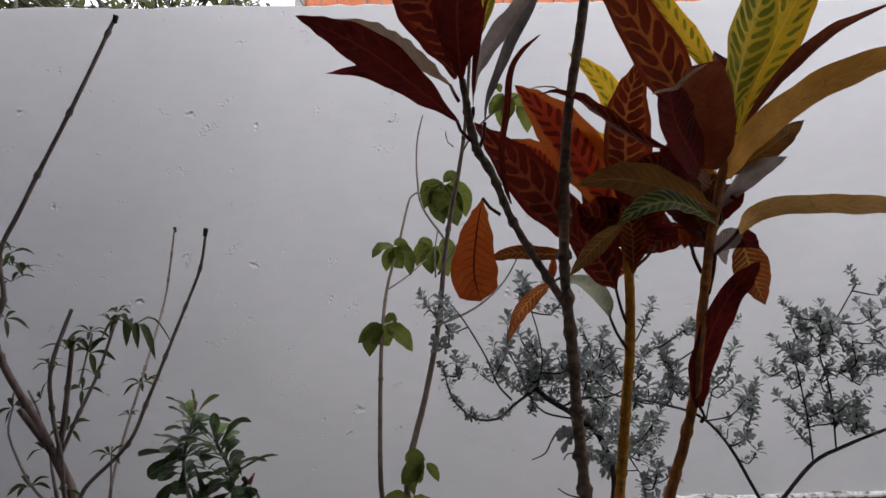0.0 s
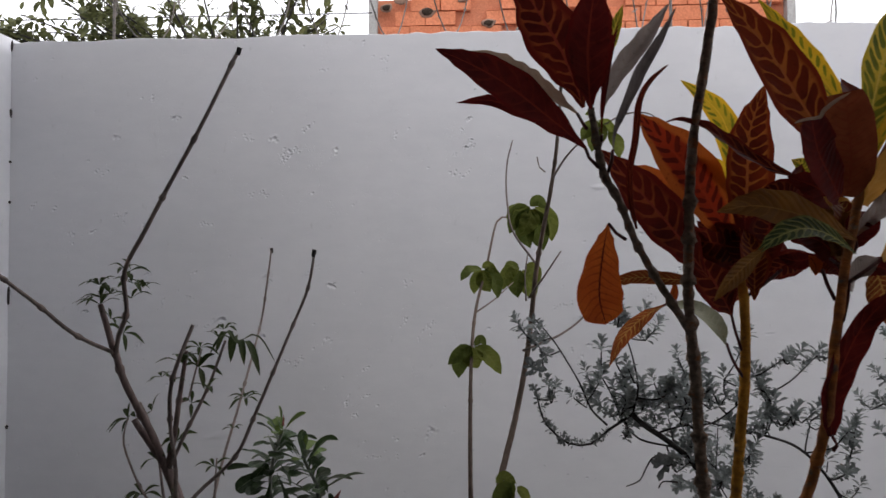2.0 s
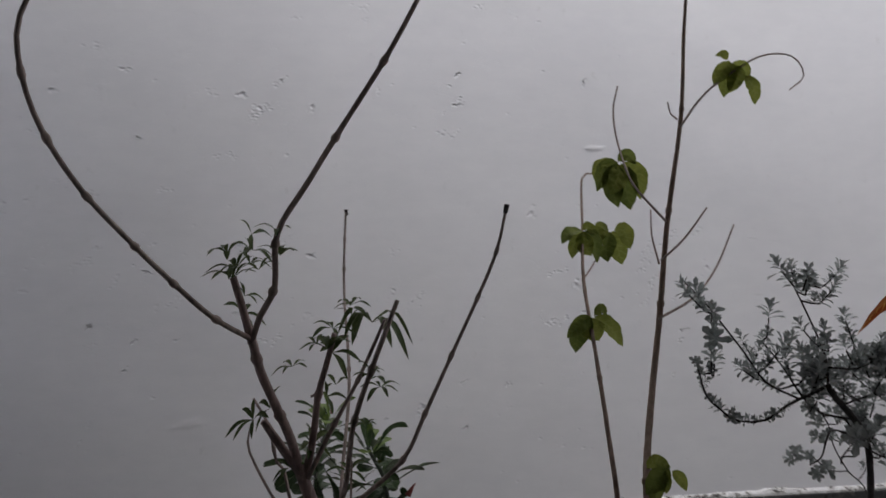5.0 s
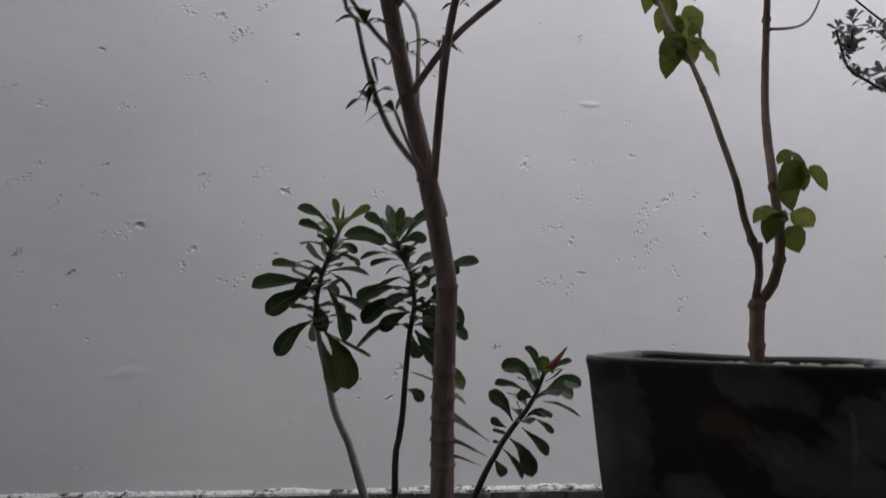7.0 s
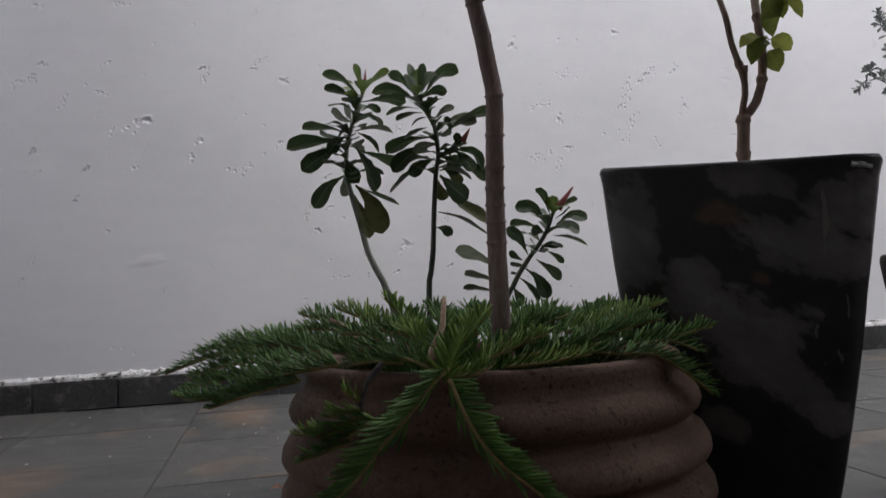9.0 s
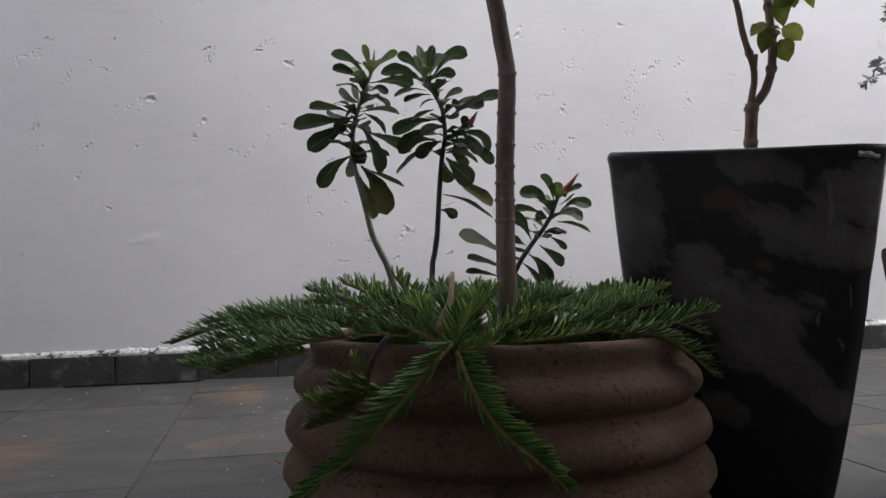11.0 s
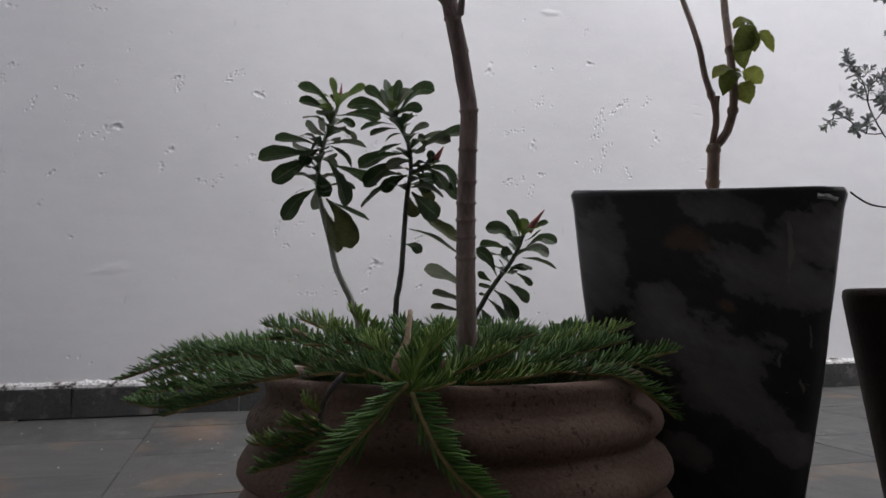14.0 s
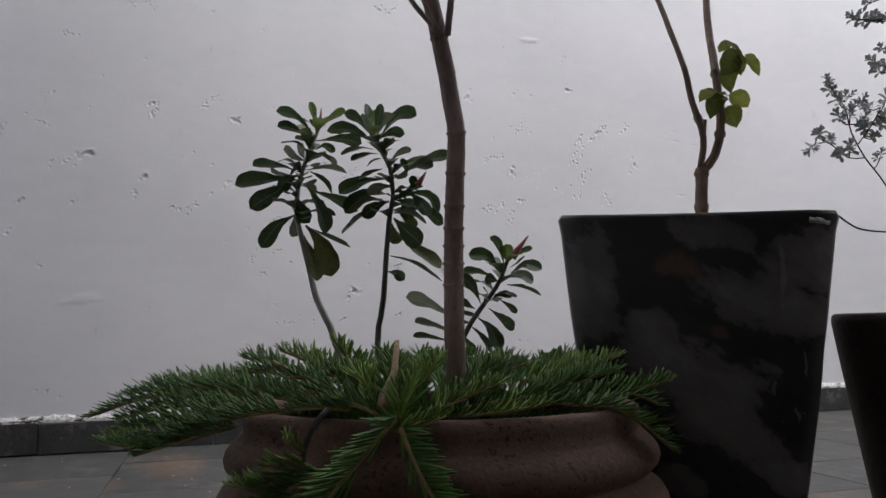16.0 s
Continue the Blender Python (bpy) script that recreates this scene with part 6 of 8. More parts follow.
def sprig(pts, size, material=None, seed=1, comb=None, gap=0.0037):
    """A twig with two ranks of flat needles and a third along its back, all leaning towards its tip."""
    r = random.Random(seed)
    line = smooth_line(pts, 0.002)
    dist = [0.0]
    for a, b in zip(line, line[1:]):
        dist.append(dist[-1] + (b - a).length)
    total = dist[-1]
    pieces = []
    j, d = 0, 0.0
    while d < total:
        while j < len(dist) - 2 and dist[j + 1] < d:
            j += 1
        at, way = line[j], (line[j + 1] - line[j]).normalized()
        f = d / total
        side = way.cross(Vector((0, 0, 1)))
        side = side.normalized() if side.length > 0.15 else way.cross(Vector((0.3, 1, 0))).normalized()
        up = side.cross(way).normalized()
        n = size * (0.8 + 0.35 * math.sin(math.pi * min(1, f + 0.12))) * (1 - 0.45 * max(0, f - 0.82) / 0.18)
        lean = 0.85 + 1.6 * max(0, f - 0.85) / 0.15
        for k in (-1, 1, 0):
            if comb:
                if k < 0 and r.random() < 0.35:
                    go = way * 1.2 - Vector(comb) * r.uniform(0.1, 0.5)
                else:
                    go = Vector(comb) * 0.95 + way * r.uniform(0.12, 0.42) + Vector((0, r.gauss(-0.12, 0.22), r.gauss(0.02, 0.12)))
                flat = Vector((0, -0.7, 0.7))
                s = n * r.uniform(0.75, 1.1)
            elif k:
                go = side * k * r.uniform(0.45, 0.9) + up * r.uniform(0.15, 0.85) + way * lean * r.uniform(0.8, 1.1)
                flat = up
                s = n * r.uniform(0.8, 1.15)
            else:
                if r.random() < 0.1:
                    continue
                go = up * r.uniform(0.6, 1.0) + side * r.uniform(-0.35, 0.35) + way * lean
                flat = up - way
                s = n * r.uniform(0.6, 0.95)
            pieces.append(needle(at, go.normalized(), flat, s, 0.0016 * r.uniform(0.85, 1.2)))
        d += gap * r.uniform(0.8, 1.2)
    v, f, uv = joined(pieces)
    ob = tagged(put("sprig", mesh_of("sprig", v, f), material or NEEDLE, jun), kind="stuff")
    v, f = tube(pts, 0.0024, 0.0016, step=0.012, segs=7)
    put("twig", mesh_of("twig", v, f), GREENTWIG, ob)
    return ob


# the sprigs that lie on the soil and spill over the rim
sprig([(1.928, -1.726, 0.276), (1.883, -1.673, 0.28), (1.817, -1.626, 0.288), (1.753, -1.589, 0.277), (1.691, -1.553, 0.256)], 0.031, NEEDLE, 51)
sprig([(1.915, -1.609, 0.279), (1.85, -1.562, 0.287), (1.782, -1.525, 0.285), (1.728, -1.501, 0.276)], 0.03, NEEDLE, 52)
sprig([(1.884, -1.766, 0.276), (1.839, -1.744, 0.268), (1.795, -1.712, 0.253), (1.749, -1.68, 0.239), (1.713, -1.651, 0.242)], 0.028, NEEDLE, 53)
sprig([(1.885, -1.735, 0.274), (1.832, -1.704, 0.269), (1.776, -1.662, 0.257), (1.722, -1.622, 0.246)], 0.029, NEEDLE, 110)
sprig([(1.846, -1.752, 0.262), (1.80, -1.726, 0.248), (1.752, -1.694, 0.232)], 0.025, NEEDLE, 111)
sprig([(1.841, -1.673, 0.274), (1.781, -1.637, 0.271), (1.725, -1.602, 0.257)], 0.028, NEEDLE, 54)
sprig([(1.922, -1.652, 0.288), (1.893, -1.625, 0.301), (1.85, -1.594, 0.303)], 0.027, NEEDLE, 55)
sprig([(1.916, -1.589, 0.294), (1.881, -1.56, 0.311), (1.857, -1.544, 0.317)], 0.026, NEEDLE, 56)
sprig([(1.963, -1.683, 0.29), (1.934, -1.656, 0.309), (1.894, -1.626, 0.327)], 0.027, NEEDLEYOUNG, 57)
sprig([(1.938, -1.718, 0.292), (1.916, -1.703, 0.3), (1.894, -1.687, 0.3)], 0.025, NEEDLE, 58)
sprig([(1.973, -1.675, 0.291), (1.964, -1.663, 0.315), (1.949, -1.65, 0.337)], 0.024, NEEDLEYOUNG, 59)
sprig([(1.974, -1.737, 0.292), (1.954, -1.733, 0.3), (1.931, -1.727, 0.305)], 0.026, NEEDLE, 60)
sprig([(1.952, -1.773, 0.286), (1.932, -1.758, 0.29), (1.906, -1.741, 0.288)], 0.027, NEEDLE, 61)
sprig([(1.976, -1.845, 0.261), (1.979, -1.841, 0.275), (1.991, -1.824, 0.291), (2.012, -1.809, 0.306), (2.033, -1.794, 0.322)], 0.026, NEEDLEYOUNG, 62)
sprig([(1.984, -1.832, 0.279), (1.981, -1.801, 0.298), (1.998, -1.754, 0.318)], 0.026, NEEDLE, 63)
sprig([(1.966, -1.828, 0.273), (1.947, -1.803, 0.281), (1.924, -1.776, 0.281)], 0.026, NEEDLE, 64)
sprig([(1.973, -1.809, 0.28), (1.96, -1.775, 0.297), (1.952, -1.743, 0.307)], 0.026, NEEDLEYOUNG, 65)
sprig([(1.978, -1.846, 0.266), (1.998, -1.846, 0.267), (2.02, -1.841, 0.273)], 0.02, NEEDLEYOUNG, 66)
sprig([(2.021, -1.8, 0.273), (2.059, -1.789, 0.284), (2.1, -1.779, 0.296)], 0.025, NEEDLEYOUNG, 67)
sprig([(2.048, -1.745, 0.28), (2.09, -1.725, 0.297), (2.127, -1.704, 0.311)], 0.027, NEEDLE, 68)
sprig([(2.033, -1.834, 0.27), (2.074, -1.844, 0.273), (2.116, -1.85, 0.28)], 0.021, NEEDLEYOUNG, 69)
sprig([(2.146, -1.708, 0.288), (2.211, -1.704, 0.3), (2.273, -1.699, 0.315)], 0.027, NEEDLEYOUNG, 70)
sprig([(2.147, -1.77, 0.284), (2.196, -1.762, 0.294), (2.242, -1.753, 0.301)], 0.026, NEEDLE, 71)
sprig([(2.179, -1.757, 0.27), (2.237, -1.761, 0.279), (2.297, -1.766, 0.29)], 0.027, NEEDLE, 72)
sprig([(2.166, -1.815, 0.273), (2.202, -1.814, 0.268), (2.232, -1.816, 0.25), (2.262, -1.817, 0.225)], 0.026, NEEDLE, 73)
sprig([(2.193, -1.781, 0.278), (2.234, -1.791, 0.279), (2.26, -1.797, 0.268)], 0.025, NEEDLE, 74)
sprig([(2.126, -1.61, 0.278), (2.185, -1.574, 0.313)], 0.028, NEEDLE, 75)
sprig([(2.077, -1.649, 0.288), (2.068, -1.565, 0.315)], 0.028, NEEDLE, 76)
sprig([(2.195, -1.627, 0.287), (2.265, -1.594, 0.312)], 0.028, NEEDLE, 77)
sprig([(2.157, -1.587, 0.284), (2.137, -1.541, 0.313)], 0.028, NEEDLE, 78)
sprig([(2.222, -1.634, 0.287), (2.294, -1.6, 0.3)], 0.028, NEEDLE, 79)
sprig([(2.002, -1.579, 0.291), (2.001, -1.528, 0.31)], 0.027, NEEDLE, 80)
sprig([(2.034, -1.567, 0.293), (2.036, -1.516, 0.318)], 0.027, NEEDLE, 81)
sprig([(2.058, -1.645, 0.288), (2.084, -1.59, 0.313)], 0.027, NEEDLE, 82)
sprig([(1.947, -1.566, 0.284), (1.939, -1.513, 0.311)], 0.028, NEEDLE, 83)
sprig([(2.072, -1.73, 0.275), (2.121, -1.702, 0.299), (2.168, -1.673, 0.307)], 0.028, NEEDLE, 84)
sprig([(2.127, -1.785, 0.279), (2.164, -1.774, 0.289), (2.202, -1.763, 0.294)], 0.026, NEEDLE, 85)
sprig([(2.064, -1.79, 0.274), (2.127, -1.785, 0.281), (2.17, -1.775, 0.28)], 0.025, NEEDLE, 86)
sprig([(2.096, -1.788, 0.276), (2.125, -1.805, 0.276), (2.161, -1.814, 0.273)], 0.022, NEEDLE, 87)
sprig([(1.942, -1.801, 0.277), (1.918, -1.78, 0.278), (1.893, -1.758, 0.274)], 0.024, NEEDLE, 88)
sprig([(2.09, -1.652, 0.28), (2.132, -1.591, 0.302)], 0.028, NEEDLE, 89)
sprig([(2.149, -1.667, 0.28), (2.202, -1.609, 0.299)], 0.028, NEEDLE, 90)
sprig([(2.106, -1.708, 0.277), (2.149, -1.667, 0.292)], 0.027, NEEDLE, 91)
sprig([(2.057, -1.696, 0.276), (2.09, -1.653, 0.298)], 0.027, NEEDLE, 92)
sprig([(2.02, -1.687, 0.284), (2.05, -1.592, 0.307)], 0.027, NEEDLE, 93)
sprig([(2.19, -1.657, 0.282), (2.243, -1.588, 0.306)], 0.028, NEEDLE, 94)
sprig([(1.973, -1.623, 0.28), (1.971, -1.551, 0.303)], 0.027, NEEDLE, 95)
sprig([(1.944, -1.637, 0.278), (1.92, -1.559, 0.292)], 0.028, NEEDLE, 96)
sprig([(2.223, -1.665, 0.279), (2.287, -1.629, 0.293)], 0.028, NEEDLE, 97)
sprig([(1.909, -1.659, 0.273), (1.875, -1.599, 0.284)], 0.028, NEEDLE, 98)
sprig([(1.873, -1.64, 0.273), (1.823, -1.586, 0.276), (1.777, -1.554, 0.274)], 0.028, NEEDLE, 99)
sprig([(1.898, -1.826, 0.248), (1.887, -1.828, 0.254), (1.881, -1.829, 0.26)], 0.016, NEEDLEYOUNG, 100)
sprig([(1.897, -1.827, 0.241), (1.881, -1.828, 0.239), (1.865, -1.83, 0.237)], 0.018, NEEDLEYOUNG, 101)
sprig([(1.893, -1.829, 0.227), (1.868, -1.827, 0.219), (1.838, -1.825, 0.223)], 0.021, NEEDLEYOUNG, 102)
sprig([(1.888, -1.832, 0.213), (1.865, -1.831, 0.206), (1.841, -1.83, 0.199)], 0.021, NEEDLE, 103)
sprig([(1.911, -1.837, 0.231), (1.891, -1.836, 0.222), (1.87, -1.835, 0.212)], 0.022, NEEDLE, 104)
sprig([(1.902, -1.831, 0.235), (1.881, -1.831, 0.23), (1.857, -1.83, 0.221)], 0.02, NEEDLE, 105)
sprig([(1.977, -1.846, 0.275), (1.961, -1.852, 0.262), (1.938, -1.856, 0.238), (1.914, -1.854, 0.213), (1.885, -1.851, 0.18), (1.855, -1.848, 0.158), (1.832, -1.844, 0.141)], 0.031, NEEDLE, 106, comb=(-1, -0.15, 0.02))
sprig([(1.977, -1.851, 0.265), (1.983, -1.864, 0.242), (1.995, -1.874, 0.216), (2.014, -1.883, 0.191), (2.041, -1.895, 0.168), (2.063, -1.901, 0.145)], 0.026, NEEDLE, 107, comb=(1, -0.15, 0.06))
stem("trunk", [(1.921, -1.817, 0.28), (1.906, -1.823, 0.265), (1.899, -1.826, 0.248), (1.895, -1.829, 0.227)], 0.0030, 0.0022, SHRUBBARK, jun, "dead dark twig", segs=7, step=0.01)
stem("trunk", [(1.965, -1.827, 0.279), (1.97, -1.819, 0.292), (1.98, -1.812, 0.307), (1.99, -1.784, 0.337)], 0.0045, 0.0022, DRYTWIG, jun, "dry pale broken woody stem", segs=8, step=0.01, wobble=0.15)
stem("trunk", [(1.885, -1.644, 0.315), (1.902, -1.658, 0.306), (1.908, -1.67, 0.298), (1.913, -1.691, 0.286), (1.924, -1.735, 0.277)], 0.0022, 0.0026, DRYTWIG, jun, "dry pale broken woody stem", segs=8, step=0.01, wobble=0.15)
rng = random.Random(70)
for k in range(34):
    a = rng.uniform(0, 6.283)
    r0, r1 = rng.uniform(0.02, 0.11), rng.uniform(0.13, 0.20)
    c = Vector((2.07, -1.64, 0))
    b = a + rng.uniform(-0.5, 0.5)
    back = 0.5 + 0.5 * math.sin(a)
    p0 = c + Vector((r0 * math.cos(a), r0 * math.sin(a), 0.232))
    p2 = c + Vector((r1 * math.cos(b), r1 * math.sin(b), 0.252 + 0.035 * back + rng.uniform(-0.008, 0.008)))
    p1 = p0.lerp(p2, 0.5) + Vector((0, 0, rng.uniform(0.006, 0.018)))
    sprig([p0, p1, p2], rng.uniform(0.024, 0.029), NEEDLE, 100 + k)

# ---- grey shrub ----
shrub = thing("grey_shrub", (2.80, -1.67, 0.33), "wiry shrub with small grey-green leaves in tufts", "shrub")
SB = (2.80, -1.675, 0.33)
KINK = (2.682, -1.762, 0.858)
network = []


def limb(pts, r0, r1, name="branch"):
    slim = 0.75 if name == "trunk" else 0.55
    stem(name, pts, r0 * slim, r1 * 0.8, SHRUBBARK, shrub, segs=8, step=0.015, wobble=0.1)
    network.extend(smooth_line(pts, 0.015))


limb([SB, (2.792, -1.68, 0.55), (2.826, -1.636, 0.666), (2.8, -1.668, 0.753), (2.76, -1.699, 0.796), (2.7, -1.747, 0.841), KINK], 0.0085, 0.005, "trunk")
limb([KINK, (2.654, -1.717, 0.826), (2.63, -1.696, 0.8), (2.596, -1.684, 0.798), (2.571, -1.673, 0.816), (2.558, -1.663, 0.834), (2.546, -1.663, 0.879)], 0.0042, 0.0015)
limb([(2.646, -1.753, 0.841), (2.631, -1.696, 0.854), (2.617, -1.666, 0.89), (2.596, -1.645, 0.928), (2.575, -1.634, 0.96), (2.544, -1.623, 0.996)], 0.003, 0.0013)
limb([KINK, (2.696, -1.735, 0.892), (2.693, -1.705, 0.94), (2.679, -1.685, 0.992)], 0.0028, 0.0012)
limb([(2.76, -1.699, 0.796), (2.703, -1.706, 0.81), (2.68, -1.701, 0.835), (2.666, -1.676, 0.873), (2.651, -1.651, 0.904)], 0.003, 0.0014)
limb([(2.728, -1.722, 0.823), (2.759, -1.73, 0.835), (2.806, -1.731, 0.84), (2.852, -1.72, 0.869)], 0.003, 0.0014)
limb([SB, (2.90, -1.64, 0.50), (3.117, -1.567, 0.595), (3.094, -1.577, 0.623), (3.033, -1.596, 0.723), (2.979, -1.614, 0.777), (2.913, -1.642, 0.804), (2.857, -1.66, 0.819)], 0.007, 0.0022, "trunk")
limb([(3.117, -1.567, 0.595), (3.137, -1.568, 0.619), (3.196, -1.562, 0.68), (3.261, -1.556, 0.708), (3.328, -1.559, 0.734), (3.451, -1.485, 0.74)], 0.007, 0.003)
limb([(3.196, -1.562, 0.68), (3.187, -1.563, 0.755), (3.174, -1.554, 0.844), (3.159, -1.554, 0.894)], 0.003, 0.0014)
limb([(3.236, -1.564, 0.704), (3.232, -1.556, 0.802), (3.218, -1.546, 0.882), (3.249, -1.549, 0.931), (3.284, -1.552, 0.992)], 0.003, 0.0014)
limb([(2.8, -1.675, 0.33), (2.91, -1.55, 0.45), (2.955, -1.444, 0.588), (2.92, -1.438, 0.637), (2.896, -1.436, 0.681), (2.885, -1.437, 0.722), (2.867, -1.435, 0.75)], 0.0034, 0.0014)
limb([(2.92, -1.438, 0.637), (2.891, -1.43, 0.637), (2.865, -1.424, 0.659), (2.837, -1.418, 0.674)], 0.002, 0.0012)
limb([(2.908, -1.437, 0.661), (2.932, -1.448, 0.697), (2.945, -1.455, 0.725)], 0.002, 0.0012)

tufts = []
for k in range(6):
    r = random.Random(80 + k)
    pieces = []
    for j in range(13):
        a, z = j * 2.4, j / 13
        out = Vector((math.cos(a), math.sin(a), 0))
        n = 0.019 * r.uniform(0.7, 1.15) * (1 - 0.35 * z)
        d = (out * (1 - 0.6 * z) + Vector((0, 0, 0.15 + 0.9 * z + r.uniform(-0.25, 0.2)))).normalized()
        p = Vector((0, 0, 0.016 * z))
        pieces.append(blade([p, p + d * n * 0.5, p + d * n - Vector((0, 0, n * 0.12))], n * 0.45, Vector((0, 0, 1)) - out * 0.3, SPOON, 0.25, rows=4, cols=1, rng=r))
    v, f, uv = joined(pieces)
    me = mesh_of("leaf_tuft", v, f, uv)
    me.materials.append(L_SAGE)
    tufts.append(me)


def tuft(at, way, s, r):
    m = Vector(way).to_track_quat("Z", "Y").to_matrix().to_4x4()
    put("leaf_tuft", tufts[r.randrange(6)], None, shrub, "", Matrix.Translation(at) @ m @ pose(0, 0, 0, 0, 0, r.uniform(0, 360)) @ Matrix.Scale(s, 4))


def fill(centre, rx, rz, count, seed, ry=0.06):
    """Twigs that reach from the branches to places spread over a region, with leaf tufts along their ends."""
    r = random.Random(seed)
    for _ in range(count):
        a, q = r.uniform(0, 6.283), math.sqrt(r.random())
        end = Vector(centre) + Vector((rx * q * math.cos(a), r.uniform(-ry, ry), rz * q * math.sin(a)))
        near = min(network, key=lambda p: (p - end).length + 0.9 * max(0, p.z - end.z + 0.01))
        if (near - end).length > 0.22:
            near = near.lerp(end, 0.0)
        mid = near.lerp(end, 0.55) + Vector((r.uniform(-0.012, 0.012), r.uniform(-0.01, 0.01), -0.012))
        pts = [near, mid, end]
        v, f = tube(pts, 0.0015, 0.0009, step=0.015, segs=5)
        put("twig", mesh_of("twig", v, f), SHRUBBARK, shrub)
        line = smooth_line(pts, 0.012)
        network.extend(line[len(line) // 3:])
        way = (end - mid).normalized() + Vector((0, 0, 0.5))
        tuft(end, way, r.uniform(0.9, 1.35), r)
        for p in line[-2:-5:-1]:
            if r.random() < 0.75:
                tuft(p, way + Vector((r.uniform(-0.7, 0.7), r.uniform(-0.7, 0.7), 0)), r.uniform(0.6, 1.0), r)


fill((2.617, -1.655, 0.885), 0.05, 0.07, 7, 201)
fill((2.693, -1.695, 0.944), 0.045, 0.09, 13, 202)
fill((2.783, -1.688, 0.847), 0.075, 0.1, 15, 203)
fill((2.869, -1.659, 0.73), 0.05, 0.07, 12, 204)
fill((2.947, -1.646, 0.928), 0.075, 0.1, 11, 205)
fill((2.906, -1.653, 0.847), 0.06, 0.05, 8, 206)
fill((3.059, -1.609, 0.817), 0.05, 0.13, 12, 207)
fill((3.218, -1.556, 0.833), 0.095, 0.115, 44, 208)
fill((3.298, -1.551, 0.921), 0.06, 0.09, 13, 209)
fill((3.194, -1.546, 0.922), 0.035, 0.06, 6, 210)
fill((2.755, -1.69, 0.79), 0.03, 0.03, 4, 211)
fill((2.814, -1.692, 0.757), 0.04, 0.06, 5, 212)
fill((2.716, -1.74, 0.879), 0.09, 0.07, 18, 213)
fill((3.322, -1.55, 0.8), 0.07, 0.08, 12, 216)
fill((2.54, -1.678, 0.959), 0.02, 0.05, 4, 217)
# tufts that sit close along the low loop
r = random.Random(62)
loop = smooth_line([(2.654, -1.717, 0.826), (2.63, -1.696, 0.8), (2.596, -1.684, 0.798), (2.571, -1.673, 0.816), (2.558, -1.663, 0.834), (2.546, -1.663, 0.879)], 0.009)
for p in loop[1:]:
    tuft(Vector(p), (r.uniform(-0.8, 0.8), r.uniform(-0.8, 0.3), r.uniform(0.1, 1)), r.uniform(0.45, 0.8), r)
# the low side branch
r = random.Random(61)
for end in ((2.79, -1.567, 0.825), (2.809, -1.562, 0.825), (2.816, -1.574, 0.823), (2.839, -1.553, 0.76), (2.86, -1.538, 0.754), (2.809, -1.575, 0.851), (2.872, -1.535, 0.793), (2.841, -1.449, 0.762), (2.919, -1.489, 0.724), (2.847, -1.445, 0.749), (2.854, -1.454, 0.73), (2.884, -1.445, 0.74), (2.86, -1.449, 0.699), (2.872, -1.459, 0.705), (2.902, -1.449, 0.729), (2.945, -1.429, 0.73), (2.931, -1.429, 0.692), (2.957, -1.439, 0.699), (2.829, -1.433, 0.674), (2.835, -1.413, 0.66), (2.851, -1.435, 0.663), (2.863, -1.442, 0.637), (2.875, -1.451, 0.645), (2.899, -1.457, 0.699), (2.956, -1.427, 0.679), (2.963, -1.431, 0.645), (2.966, -1.441, 0.714)):
    end = Vector(end)
    near = min(network, key=lambda p: (p - end).length + 0.6 * max(0, p.z - end.z + 0.006))
    v, f = tube([near, near.lerp(end, 0.6) + Vector((0, 0, -0.004)), end], 0.0012, 0.0008, step=0.01, segs=5)
    put("twig", mesh_of("twig", v, f), SHRUBBARK, shrub)
    way = (end - near).normalized() + Vector((0, 0, 0.7))
    tuft(end, way, r.uniform(0.8, 1.1), r)
    tuft(near.lerp(end, 0.65), way + Vector((r.uniform(-0.8, 0.8), r.uniform(-0.8, 0.8), 0)), r.uniform(0.55, 0.8), r)
for k, pts in enumerate(([(2.773, -1.686, 0.766), (2.731, -1.694, 0.781), (2.714, -1.704, 0.768), (2.701, -1.713, 0.749), (2.679, -1.722, 0.742)], [(2.762, -1.695, 0.742), (2.738, -1.704, 0.745), (2.729, -1.714, 0.738)], [(2.769, -1.674, 0.664), (2.738, -1.693, 0.678), (2.722, -1.703, 0.691)])):
    v, f = tube(pts, 0.0016, 0.0009, step=0.008, segs=6)
    put("twig", mesh_of("twig", v, f), SHRUBBARK, shrub, "thin bare curled twig")
v, f = tube([(2.65, -1.647, 0.495), (2.669, -1.642, 0.487), (2.708, -1.631, 0.479), (2.797, -1.616, 0.478)], 0.0014, 0.001, step=0.01, segs=6)
put("twig", mesh_of("twig", v, f), SHRUBBARK, shrub, "thin bare drooping twig")

# ---- croton ----
cro = thing("croton", (2.67, -2.22, 0.35), "croton with leathery maroon, red, orange and yellow veined leaves", "plant")
stem("trunk", [(2.66, -2.225, 0.33), (2.668, -2.215, 0.757), (2.657, -2.227, 0.849), (2.649, -2.238, 0.921), (2.643, -2.248, 0.989), (2.638, -2.253, 1.037), (2.637, -2.258, 1.084), (2.641, -2.258, 1.167), (2.652, -2.258, 1.237), (2.66, -2.259, 1.288), (2.663, -2.259, 1.329)], 0.0064, 0.0036, CROTBARK, cro, nodes=(0.42, 0.46, 0.5, 0.53, 0.56, 0.6, 0.64, 0.67, 0.70, 0.735, 0.77, 0.80), swell=1.45, segs=10, step=0.007, wobble=0.2)
